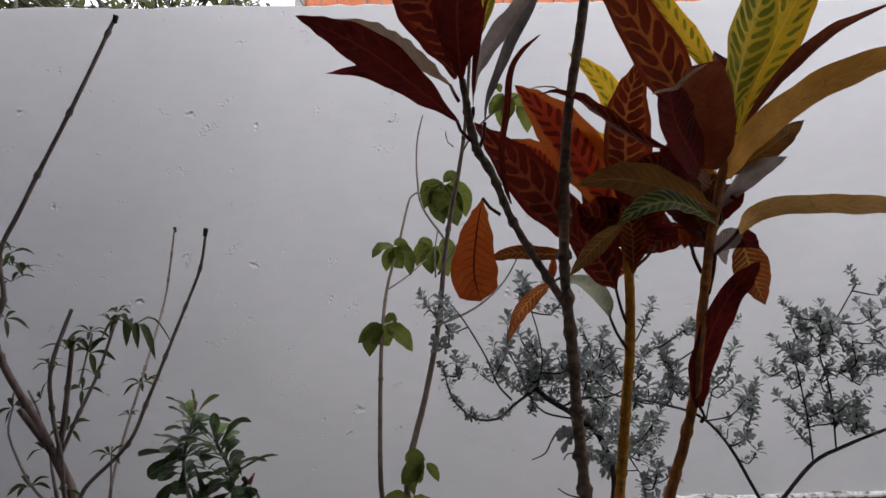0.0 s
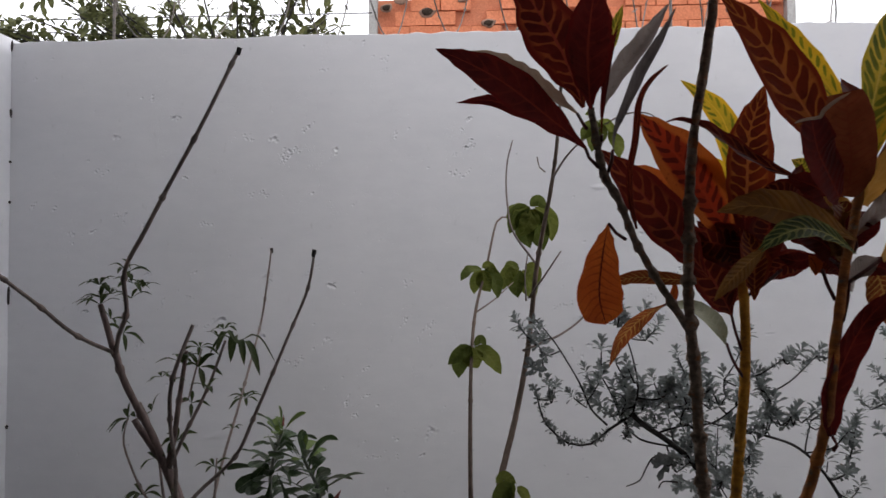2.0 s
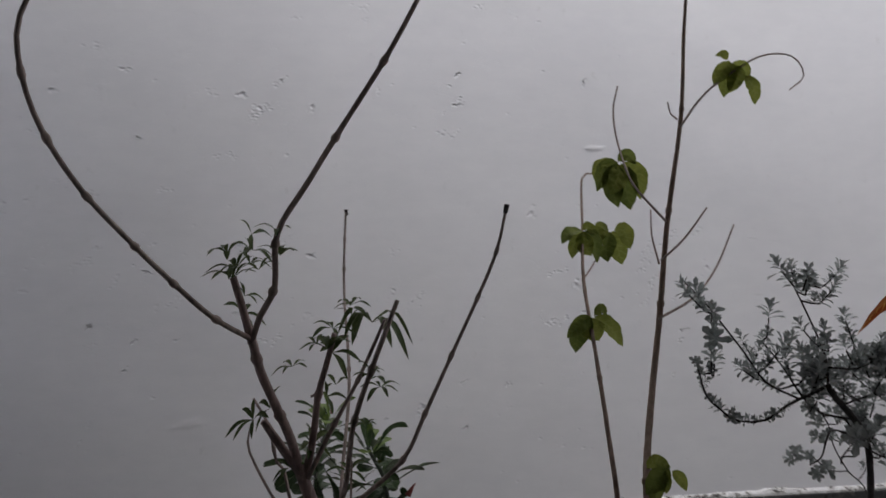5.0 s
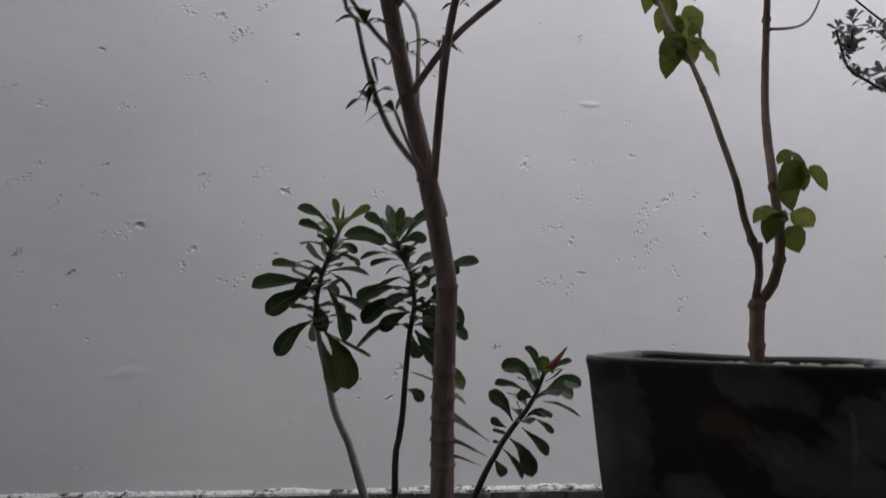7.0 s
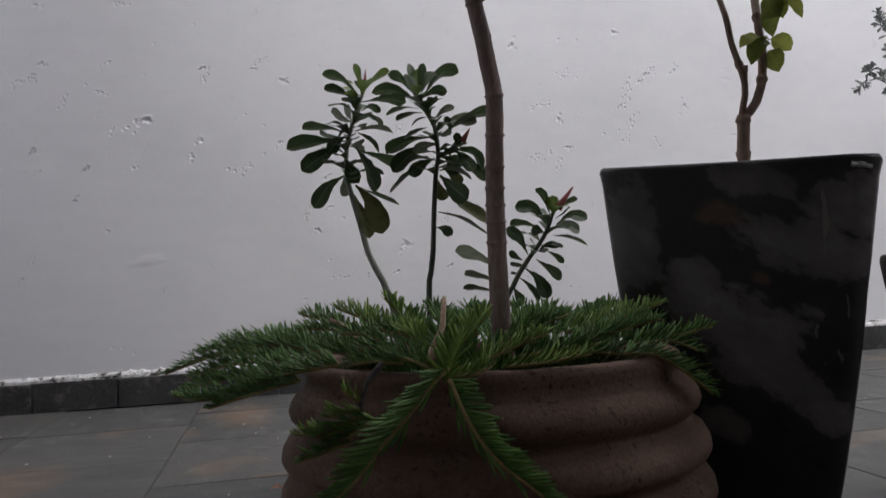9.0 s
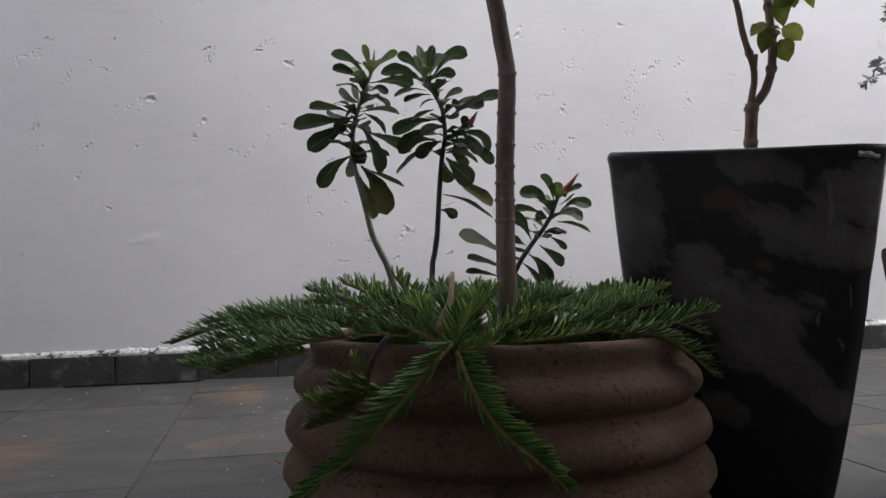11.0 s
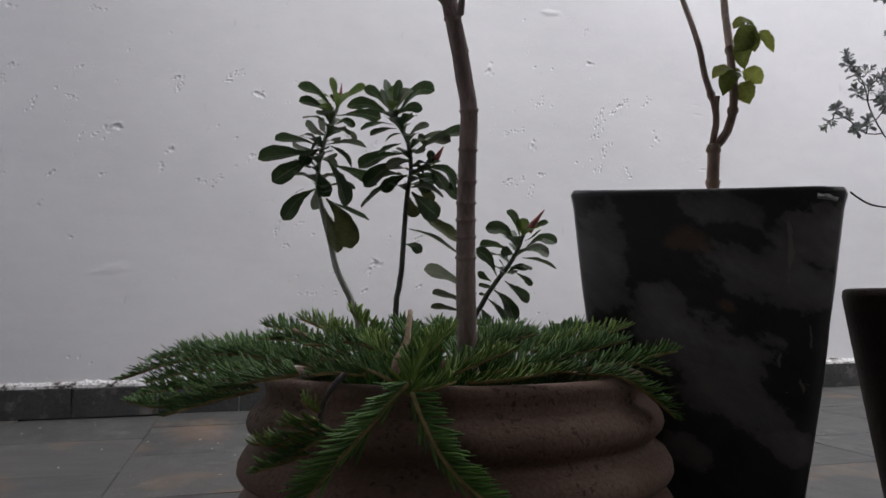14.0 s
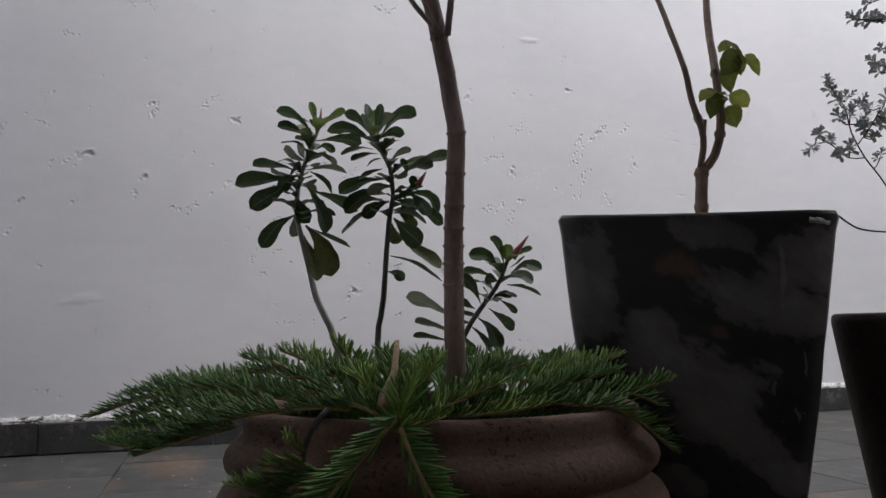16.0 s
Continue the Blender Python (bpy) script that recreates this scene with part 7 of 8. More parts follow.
stem("branch", [(2.639, -2.253, 1.016), (2.619, -2.258, 1.047), (2.593, -2.267, 1.089), (2.577, -2.277, 1.125), (2.565, -2.282, 1.144), (2.559, -2.287, 1.166), (2.554, -2.287, 1.199)], 0.0031, 0.0029, CROTBARK, cro, nodes=(0.03, 0.06, 0.085, 0.105, 0.12, 0.135, 0.15, 0.165, 0.18), swell=1.3, segs=9, step=0.007, wobble=0.2)
stem("trunk", [(2.69, -2.18, 0.33), (2.708, -2.104, 0.705), (2.714, -2.116, 0.811), (2.72, -2.121, 0.893), (2.725, -2.127, 0.973), (2.725, -2.127, 1.041), (2.722, -2.127, 1.064), (2.725, -2.127, 1.092)], 0.0060, 0.0048, CROTYOUNG, cro, nodes=(0.36, 0.40, 0.43, 0.46, 0.49, 0.52, 0.55, 0.58), swell=1.16, segs=10, step=0.010, wobble=0.1)
stem("trunk", [(2.68, -2.24, 0.33), (2.705, -2.246, 0.77), (2.716, -2.27, 0.862), (2.724, -2.286, 0.912), (2.728, -2.302, 0.959), (2.729, -2.314, 1.012), (2.731, -2.318, 1.038), (2.733, -2.323, 1.067), (2.737, -2.328, 1.096), (2.74, -2.333, 1.12), (2.745, -2.333, 1.137)], 0.0054, 0.0034, CROTRIPE, cro, nodes=(0.38, 0.41, 0.44, 0.47, 0.5, 0.53, 0.56, 0.6, 0.64), swell=1.2, segs=10, step=0.010, wobble=0.12)
HANG = ((0.0, 0.04), (0.06, 0.12), (0.14, 0.35), (0.4, 0.72), (0.72, 1.0), (0.9, 0.86), (0.97, 0.5), (1.0, 0.0))
# the branch's crown
leaf([(2.55, -2.287, 1.166), (2.522, -2.296, 1.188), (2.486, -2.308, 1.214), (2.458, -2.318, 1.228), (2.431, -2.327, 1.238)], 0.0345, (0.25, -1, 0.1), L_MAROON, cro, "deep maroon leaf", outline=LANCE, fold=0.15, wave=0.03, rows=22)
leaf([(2.546, -2.271, 1.197), (2.524, -2.268, 1.214), (2.5, -2.265, 1.231), (2.477, -2.262, 1.246), (2.451, -2.268, 1.253)], 0.0265, (0.5, -1, 0.5), L_PINKTAN, cro, "pinkish tan leaf underside with a wavy edge", fold=0.25, wave=0.10, waves=8, rows=30)
leaf([(2.533, -2.271, 1.183), (2.501, -2.265, 1.2), (2.474, -2.259, 1.213), (2.444, -2.261, 1.211)], 0.012, (0.3, -1, -0.2), L_MAROON, cro, fold=0.3, wave=0.2)
leaf([(2.549, -2.279, 1.201), (2.542, -2.274, 1.225), (2.529, -2.268, 1.259), (2.494, -2.254, 1.324)], 0.050, (-0.35, -1, 0.1), L_REDVEIN, cro, "dark red leaf with red veins", fold=0.2, wave=0.04, rows=20)
leaf([(2.553, -2.292, 1.197), (2.551, -2.297, 1.219), (2.55, -2.304, 1.247), (2.555, -2.318, 1.297)], 0.040, (0.15, -1, 0.1), L_MAROON, cro, "deep maroon leaf", fold=0.2, wave=0.04, rows=20)
leaf([(2.568, -2.256, 1.234), (2.576, -2.246, 1.262), (2.59, -2.236, 1.301)], 0.014, (-0.4, -1, 0.1), L_GREENYEL, cro, fold=0.3)
leaf([(2.564, -2.277, 1.19), (2.567, -2.272, 1.207), (2.582, -2.267, 1.233), (2.603, -2.257, 1.261), (2.627, -2.248, 1.297)], 0.021, (-0.5, -1, 0.3), L_GREY, cro, "greyish faded leaf", fold=0.4, wave=0.08, rows=20)
leaf([(2.571, -2.287, 1.164), (2.573, -2.291, 1.18), (2.583, -2.296, 1.203), (2.594, -2.298, 1.227), (2.606, -2.299, 1.247), (2.62, -2.299, 1.276)], 0.0115, (-0.6, -1, 0.2), L_DKGREY, cro, "dark grey folded leaf", fold=0.5, wave=0.08, rows=20)
leaf([(2.562, -2.289, 1.177), (2.563, -2.29, 1.198), (2.568, -2.291, 1.233), (2.576, -2.293, 1.268)], 0.0065, (-0.7, -1, 0.1), L_MAROON, cro, fold=0.4)
leaf([(2.592, -2.272, 1.102), (2.586, -2.283, 1.12), (2.584, -2.288, 1.146), (2.588, -2.293, 1.171), (2.591, -2.295, 1.201), (2.6, -2.293, 1.218), (2.616, -2.289, 1.233)], 0.0062, (-0.5, -1, 0.1), L_REDVEIN, cro, "thin curled red leaf", fold=0.4, outline=STRAP, rows=26)
# the middle stems' crown
leaf([(2.664, -2.217, 1.062), (2.629, -2.242, 1.102), (2.594, -2.262, 1.137), (2.563, -2.277, 1.167)], 0.0440, (-0.1, -1, 0.25), L_REDVEIN, cro, "dark red leaf with red veins", fold=0.12, wave=0.03, rows=22)
leaf([(2.705, -2.168, 1.09), (2.683, -2.176, 1.125), (2.656, -2.185, 1.163), (2.628, -2.193, 1.193), (2.605, -2.2, 1.213)], 0.053, (-0.1, -1, 0.2), L_FLAME, cro, "bright red leaf with orange blotches", fold=0.2, wave=0.05, rows=24)
leaf([(2.733, -2.264, 1.14), (2.703, -2.263, 1.152), (2.678, -2.262, 1.167), (2.653, -2.262, 1.185), (2.632, -2.261, 1.193), (2.617, -2.261, 1.191)], 0.0180, (0.1, -1, 0.5), L_REDVEIN, cro, "thin curled brown-red leaf", fold=0.35, wave=0.12, twist=25, rows=24)
leaf([(2.726, -2.098, 1.137), (2.727, -2.095, 1.181), (2.72, -2.093, 1.222), (2.701, -2.095, 1.247), (2.673, -2.098, 1.268)], 0.0285, (-0.3, -1, 0.1), L_YELLOW, cro, "yellow leaf with green veins", fold=0.2, wave=0.05, rows=20)
leaf([(2.712, -2.168, 1.138), (2.691, -2.177, 1.158), (2.663, -2.187, 1.174)], 0.022, (-0.2, -1, 0.1), L_YELPLAIN, cro, "golden yellow leaf", fold=0.15)
leaf([(2.658, -2.156, 1.124), (2.631, -2.155, 1.149), (2.598, -2.154, 1.169)], 0.036, (-0.2, -1, 0.2), L_FLAME, cro, fold=0.2)
leaf([(2.7, -2.209, 1.115), (2.7, -2.216, 1.148), (2.7, -2.223, 1.186), (2.706, -2.229, 1.212), (2.71, -2.234, 1.228)], 0.046, (0.1, -1, 0.15), L_RED, cro, "red leaf with an orange midrib", fold=0.25, wave=0.06, rows=22, outline=((0.0, 0.3), (0.1, 0.8), (0.3, 1.0), (0.55, 0.92), (0.78, 0.58), (0.92, 0.25), (1.0, 0.0)))
leaf([(2.738, -2.333, 1.089), (2.71, -2.345, 1.1), (2.679, -2.362, 1.108), (2.648, -2.378, 1.111), (2.621, -2.390, 1.106)], 0.031, (0, -1, 0.35), L_OLIVE, cro, "olive brown leaf", fold=0.12, wave=0.04, rows=20)
leaf([(2.736, -2.335, 1.079), (2.712, -2.352, 1.091), (2.688, -2.366, 1.096), (2.664, -2.382, 1.090), (2.645, -2.393, 1.078)], 0.0215, (-0.15, -1, 0.65), L_DKGREENYEL, cro, "dark green leaf with yellow veins", fold=0.2, wave=0.05, rows=22)
leaf([(2.654, -2.388, 1.083), (2.636, -2.401, 1.071), (2.620, -2.411, 1.058), (2.610, -2.417, 1.048)], 0.0125, (0.3, -1, 0.2), L_OLIVE, cro, "olive curled tip of a leaf", fold=0.3, wave=0.06, rows=16)
leaf([(2.74, -2.328, 1.127), (2.722, -2.328, 1.161), (2.706, -2.327, 1.186), (2.683, -2.332, 1.222), (2.665, -2.336, 1.244), (2.639, -2.341, 1.272)], 0.041, (-0.1, -1, 0.2), L_RED, cro, "large red leaf with orange veins", fold=0.18, wave=0.04, rows=26)
leaf([(2.774, -2.262, 1.178), (2.76, -2.251, 1.216), (2.744, -2.246, 1.241), (2.729, -2.24, 1.267), (2.706, -2.229, 1.307)], 0.0275, (0.3, -1, 0.1), L_YELLOW, cro, fold=0.25, wave=0.05)
CUPPED = ((0.0, 0.35), (0.08, 0.62), (0.25, 0.9), (0.5, 1.0), (0.75, 0.95), (0.92, 0.8), (1.0, 0.62))
# one curled leaf in two halves; bronze paints grazing light on the right one
leaf([(2.7220, -2.352, 1.119), (2.7200, -2.364, 1.137), (2.7140, -2.376, 1.16), (2.7070, -2.386, 1.185)], 0.033, (-0.35, -1, 0.15), L_BRONZE, cro, "half of a curled maroon leaf, bronze for its lit side, torn pale edge", fold=0.1, wave=0.05, waves=2, outline=CUPPED, rows=22, cols=6)
leaf([(2.7120, -2.364, 1.117), (2.6990, -2.378, 1.131), (2.6870, -2.39, 1.146), (2.6810, -2.396, 1.165)], 0.035, (0.35, -1, 0.2), L_MAROON, cro, "deep maroon half of a curled leaf", fold=0.12, wave=0.04, waves=2, outline=CUPPED, rows=22, cols=6)
leaf([(2.6680, -2.402, 1.162), (2.6740, -2.403, 1.164), (2.6830, -2.403, 1.165), (2.6880, -2.396, 1.17), (2.6980, -2.392, 1.178), (2.7090, -2.391, 1.184)], 0.0026, (0.1, -1, 0.3), L_PINKTAN, cro, outline=STRAP, fold=0.1)
leaf([(2.75, -2.329, 1.156), (2.757, -2.318, 1.183), (2.77, -2.308, 1.219), (2.785, -2.299, 1.254), (2.801, -2.289, 1.288)], 0.037, (0.15, -1, 0.1), L_GREENYEL, cro, "green leaf with yellow veins", fold=0.2, wave=0.04, rows=24)
leaf([(2.759, -2.313, 1.15), (2.786, -2.293, 1.199), (2.817, -2.274, 1.246), (2.864, -2.243, 1.312)], 0.039, (-0.25, -1, 0.1), L_YELLOW, cro, "yellow leaf with green veins", fold=0.25, wave=0.05, rows=22)
leaf([(2.748, -2.334, 1.139), (2.768, -2.334, 1.169), (2.801, -2.319, 1.2), (2.838, -2.31, 1.228), (2.89, -2.305, 1.251)], 0.0125, (-0.5, -1, 0.5), L_BRONZE, cro, "narrow brown folded leaf with a tan rim", fold=0.4, wave=0.1, rows=22)
leaf([(2.742, -2.333, 1.115), (2.749, -2.344, 1.134), (2.769, -2.353, 1.154), (2.789, -2.37, 1.17), (2.81, -2.381, 1.18), (2.833, -2.392, 1.187), (2.867, -2.403, 1.194)], 0.0265, (-0.2, -1, 0.8), L_OLIVETAN, cro, "long olive-tan leaf", fold=0.12, wave=0.05, outline=STRAP, rows=26)
leaf([(2.744, -2.323, 1.114), (2.765, -2.319, 1.128), (2.789, -2.314, 1.143), (2.817, -2.301, 1.161)], 0.019, (-0.3, -1, -0.1), L_OLIVE, cro, fold=0.3, wave=0.06)
leaf([(2.739, -2.323, 1.09), (2.752, -2.323, 1.105), (2.771, -2.324, 1.121), (2.795, -2.318, 1.131)], 0.0155, (-0.3, -1, 0.2), L_GREY, cro, "greyish leaf underside", fold=0.3, wave=0.05)
leaf([(2.729, -2.385, 1.074), (2.733, -2.395, 1.083), (2.747, -2.396, 1.089), (2.77, -2.403, 1.09), (2.792, -2.409, 1.089), (2.812, -2.412, 1.088), (2.843, -2.413, 1.082)], 0.0172, (0, -1, 0.8), L_TAN, cro, "long tan leaf", fold=0.12, wave=0.05, outline=STRAP, rows=26)
leaf([(2.569, -2.272, 1.106), (2.564, -2.272, 1.08), (2.561, -2.272, 1.048), (2.566, -2.272, 1.024)], 0.0395, (0.1, -1, 0.1), L_ORANGE, cro, "rust-orange leaf hanging by its stalk", fold=0.12, wave=0.04, outline=HANG, rows=22)
leaf([(2.668, -2.032, 1.03), (2.657, -2.001, 1.018), (2.646, -1.97, 1.003), (2.635, -1.938, 0.981), (2.626, -1.907, 0.945)], 0.0215, (0.2, -1, 0.3), L_RUSTY, cro, fold=0.25, wave=0.1)
leaf([(2.645, -2.238, 1.059), (2.62, -2.237, 1.061), (2.597, -2.236, 1.062), (2.577, -2.236, 1.057)], 0.0140, (0, -1, 0.5), L_RUSTY, cro, fold=0.2, wave=0.1, waves=6, outline=STRAP)
leaf([(2.633, -2.227, 1.059), (2.632, -2.227, 1.048), (2.629, -2.227, 1.035)], 0.008, (0.1, -1, 0.1), L_ORANGE, cro, fold=0.2)
leaf([(2.703, -2.137, 0.995), (2.699, -2.116, 1.013), (2.689, -2.085, 1.028), (2.671, -2.043, 1.033)], 0.0285, (0.3, -1, 0.1), L_GREENGREY, cro, "grey-green leaf underside", fold=0.2, outline=OVATE)
leaf([(2.71, -2.136, 1.024), (2.69, -2.157, 1.052), (2.67, -2.166, 1.083), (2.652, -2.176, 1.123)], 0.0400, (-0.1, -1, 0.2), L_REDVEIN, cro, fold=0.2, wave=0.05, outline=OVATE)
leaf([(2.731, -2.287, 1.08), (2.719, -2.276, 1.075), (2.707, -2.265, 1.079)], 0.0155, (0.1, -1, 0.1), L_MAROON, cro, fold=0.25)
leaf([(2.718, -2.297, 1.079), (2.723, -2.297, 1.072), (2.723, -2.297, 1.063)], 0.011, (0.1, -1, 0.1), L_ORANGE, cro, fold=0.2)
leaf([(2.731, -2.3, 0.941), (2.729, -2.306, 0.969), (2.736, -2.312, 0.998), (2.749, -2.318, 1.028), (2.77, -2.324, 1.053)], 0.0235, (0.2, -1, 0.1), L_MAROON, cro, "drooping deep maroon leaf", fold=0.2, wave=0.08, waves=4, outline=STRAP, rows=26)
leaf([(2.765, -2.303, 1.071), (2.769, -2.303, 1.056), (2.775, -2.303, 1.037), (2.782, -2.304, 1.019)], 0.0290, (-0.2, -1, 0.1), L_RUSTY, cro, "rust leaf with yellow veins", fold=0.25, wave=0.05, outline=OVATE)
leaf([(2.739, -2.313, 1.06), (2.749, -2.313, 1.069), (2.763, -2.313, 1.076)], 0.017, (-0.1, -1, 0.1), L_GREY, cro, fold=0.3)
leaf([(2.752, -2.311, 1.063), (2.764, -2.311, 1.07), (2.775, -2.312, 1.062)], 0.016, (0.1, -1, 0.2), L_MAROON, cro, fold=0.3)
leaf([(2.725, -2.143, 1.064), (2.703, -2.155, 1.086), (2.676, -2.142, 1.117)], 0.0386, (0.2, -1, 0.0), L_REDVEIN, cro, fold=0.22, wave=0.06, rows=18)
leaf([(2.724, -2.123, 1.047), (2.694, -2.135, 1.064), (2.674, -2.122, 1.087)], 0.0340, (0.1, -1, 0.0), L_MAROON, cro, fold=0.22, wave=0.06, rows=18)
leaf([(2.777, -2.185, 1.086), (2.747, -2.196, 1.109), (2.72, -2.183, 1.121)], 0.0313, (0.1, -1, 0.0), L_MAROON, cro, fold=0.22, wave=0.06, rows=18)
leaf([(2.781, -2.165, 1.079), (2.748, -2.176, 1.074), (2.725, -2.163, 1.058)], 0.0268, (0.0, -1, 0.0), L_REDVEIN, cro, fold=0.22, wave=0.06, rows=18)
leaf([(2.719, -2.153, 1.058), (2.727, -2.165, 1.085), (2.739, -2.154, 1.112)], 0.0299, (0.1, -1, 0.0), L_REDVEIN, cro, fold=0.22, wave=0.06, rows=18)
leaf([(2.768, -2.224, 1.092), (2.747, -2.236, 1.126), (2.742, -2.224, 1.157)], 0.0246, (0.1, -1, 0.0), L_OLIVE, cro, fold=0.22, wave=0.06, rows=18)
leaf([(2.732, -2.103, 1.04), (2.706, -2.115, 1.047), (2.689, -2.103, 1.07)], 0.0262, (0.0, -1, 0.0), L_RED, cro, fold=0.22, wave=0.06, rows=18)
leaf([(2.765, -2.224, 1.082), (2.775, -2.236, 1.063), (2.784, -2.225, 1.048)], 0.0148, (0.3, -1, 0.0), L_GREY, cro, fold=0.22, wave=0.06, rows=18)
leaf([(2.752, -2.284, 1.112), (2.764, -2.296, 1.128), (2.787, -2.285, 1.147)], 0.0152, (0.3, -1, 0.0), L_OLIVE, cro, fold=0.22, wave=0.06, rows=18)
leaf([(2.624, -2.141, 1.143), (2.607, -2.153, 1.158), (2.597, -2.141, 1.172)], 0.0276, (-0.1, -1, 0.0), L_FLAME, cro, fold=0.22, wave=0.06, rows=18)
rng = random.Random(90)


def inner(a, b, w, m):
    """A leaf deeper in the crown."""
    a, b = Vector(a), Vector(b)
    leaf([a, a.lerp(b, 0.5) + Vector((0, -0.012, 0.006)), b], w, (rng.uniform(-0.4, 0.4), -1, rng.uniform(0, 0.5)), m, cro, fold=0.25, wave=0.06, rng=rng)


inner((2.72, -2.165, 1.06), (2.699, -2.155, 1.124), 0.05, L_REDVEIN)
inner((2.71, -2.178, 1.101), (2.703, -2.171, 1.159), 0.036, L_MAROON)
inner((2.725, -2.176, 1.081), (2.731, -2.188, 1.137), 0.05, L_REDVEIN)
inner((2.708, -2.205, 1.041), (2.702, -2.199, 1.105), 0.03, L_RED)
inner((2.718, -2.248, 1.103), (2.756, -2.227, 1.152), 0.045, L_REDVEIN)
inner((2.719, -2.157, 1.075), (2.66, -2.166, 1.097), 0.045, L_REDVEIN)
inner((2.726, -2.137, 1.08), (2.75, -2.148, 1.134), 0.040, L_REDVEIN)
inner((2.732, -2.107, 1.069), (2.711, -2.116, 1.127), 0.045, L_MAROON)
inner((2.728, -2.117, 1.058), (2.736, -2.127, 1.097), 0.030, L_FLAME)
inner((2.752, -2.282, 1.092), (2.732, -2.292, 1.125), 0.024, L_OLIVETAN)
inner((2.753, -2.282, 1.09), (2.727, -2.292, 1.088), 0.020, L_MAROON)
inner((2.73, -2.117, 1.075), (2.769, -2.128, 1.088), 0.035, L_MAROON)
inner((2.756, -2.272, 1.106), (2.711, -2.276, 1.143), 0.030, L_MAROON)
inner((2.743, -2.076, 1.087), (2.701, -2.085, 1.141), 0.045, L_RED)
inner((2.762, -2.241, 1.106), (2.706, -2.25, 1.109), 0.035, L_MAROON)
inner((2.722, -2.137, 1.064), (2.716, -2.147, 1.097), 0.025, L_FLAME)
inner((2.725, -2.127, 1.055), (2.737, -2.138, 1.083), 0.022, L_RED)
inner((2.742, -2.23, 1.136), (2.729, -2.24, 1.162), 0.020, L_GREENYEL)
inner((2.77, -2.283, 1.148), (2.766, -2.252, 1.228), 0.028, L_MAROON)
inner((2.744, -2.302, 1.082), (2.73, -2.307, 1.078), 0.016, L_OLIVE)
inner((2.743, -2.302, 1.069), (2.727, -2.297, 1.116), 0.034, L_OLIVE)
inner((2.745, -2.292, 1.067), (2.711, -2.286, 1.097), 0.030, L_MAROON)
inner((2.74, -2.313, 1.08), (2.755, -2.308, 1.112), 0.024, L_MAROON)
inner((2.744, -2.297, 1.074), (2.741, -2.292, 1.127), 0.026, L_RUSTY)
inner((2.746, -2.287, 1.063), (2.723, -2.281, 1.072), 0.022, L_REDVEIN)
inner((2.716, -2.157, 1.061), (2.743, -2.168, 1.122), 0.036, L_REDVEIN)
inner((2.73, -2.25, 1.115), (2.696, -2.255, 1.134), 0.028, L_REDVEIN)


def stalk(*pts):
    """A thin red leaf stalk of the croton."""
    stem("leaf_stalk", pts, 0.0016, 0.0013, STALK, cro, segs=6, step=0.01)


stalk((2.56, -2.285, 1.151), (2.552, -2.286, 1.159), (2.549, -2.287, 1.167))
stalk((2.583, -2.274, 1.093), (2.575, -2.272, 1.099), (2.569, -2.272, 1.107))
stalk((2.723, -2.127, 0.985), (2.715, -2.132, 1.005), (2.709, -2.137, 1.025))
stalk((2.723, -2.127, 0.961), (2.708, -2.142, 0.981), (2.698, -2.157, 0.998))
stalk((2.733, -2.298, 0.929), (2.735, -2.3, 0.934), (2.731, -2.3, 0.942))
stalk((2.729, -2.316, 1.045), (2.725, -2.312, 1.057), (2.724, -2.307, 1.068))
stalk((2.729, -2.127, 1.043), (2.734, -2.158, 1.055), (2.719, -2.24, 1.068))
stalk((2.733, -2.318, 1.029), (2.737, -2.318, 1.046), (2.741, -2.313, 1.06))
stalk((2.737, -2.323, 1.059), (2.735, -2.354, 1.068), (2.729, -2.385, 1.075))
stalk((2.675, -2.053, 1.033), (2.671, -2.038, 1.032), (2.665, -2.017, 1.025))
stalk((2.738, -2.326, 1.08), (2.741, -2.325, 1.086), (2.741, -2.323, 1.091))
stalk((2.56, -2.287, 1.166), (2.562, -2.288, 1.172), (2.562, -2.289, 1.177))
stalk((2.567, -2.282, 1.146), (2.57, -2.285, 1.155), (2.571, -2.287, 1.165))
stalk((2.551, -2.282, 1.183), (2.548, -2.276, 1.19), (2.545, -2.271, 1.198))
stalk((2.733, -2.323, 1.063), (2.731, -2.317, 1.072), (2.73, -2.307, 1.076))

# ---- beyond the wall ----
bw = thing("brick_building", (1.7, 2.5, 0), "unrendered orange hollow-brick wall of a building behind the yard", "building")
bm = slab(3.14, 2.62, 1.535, 2.93, 0.12, 3.07, 0)
part("mortar", bm, MORTAR, bw, "grey-pink mortar between bricks")
for x in (1.66, 4.62):
    bm = slab(x, 2.6, 1.545, 0.06, 0.22, 3.09, 0.004)
    part("post", bm, CONCRETE, bw, "grey concrete corner post")
blocks = []
for k in range(4):
    r = random.Random(300 + k)
    bm = slab(0, 0, 0, 0.213, 0.06, 0.102, 0.003)
    for q in bm.verts:
        q.co += Vector((r.uniform(-0.004, 0.004), r.uniform(-0.004, 0.004), r.uniform(-0.003, 0.003)))
    me = bpy.data.meshes.new("brick")
    bm.to_mesh(me)
    bm.free()
    me.materials.append(BRICK)
    blocks.append(me)
r = random.Random(310)
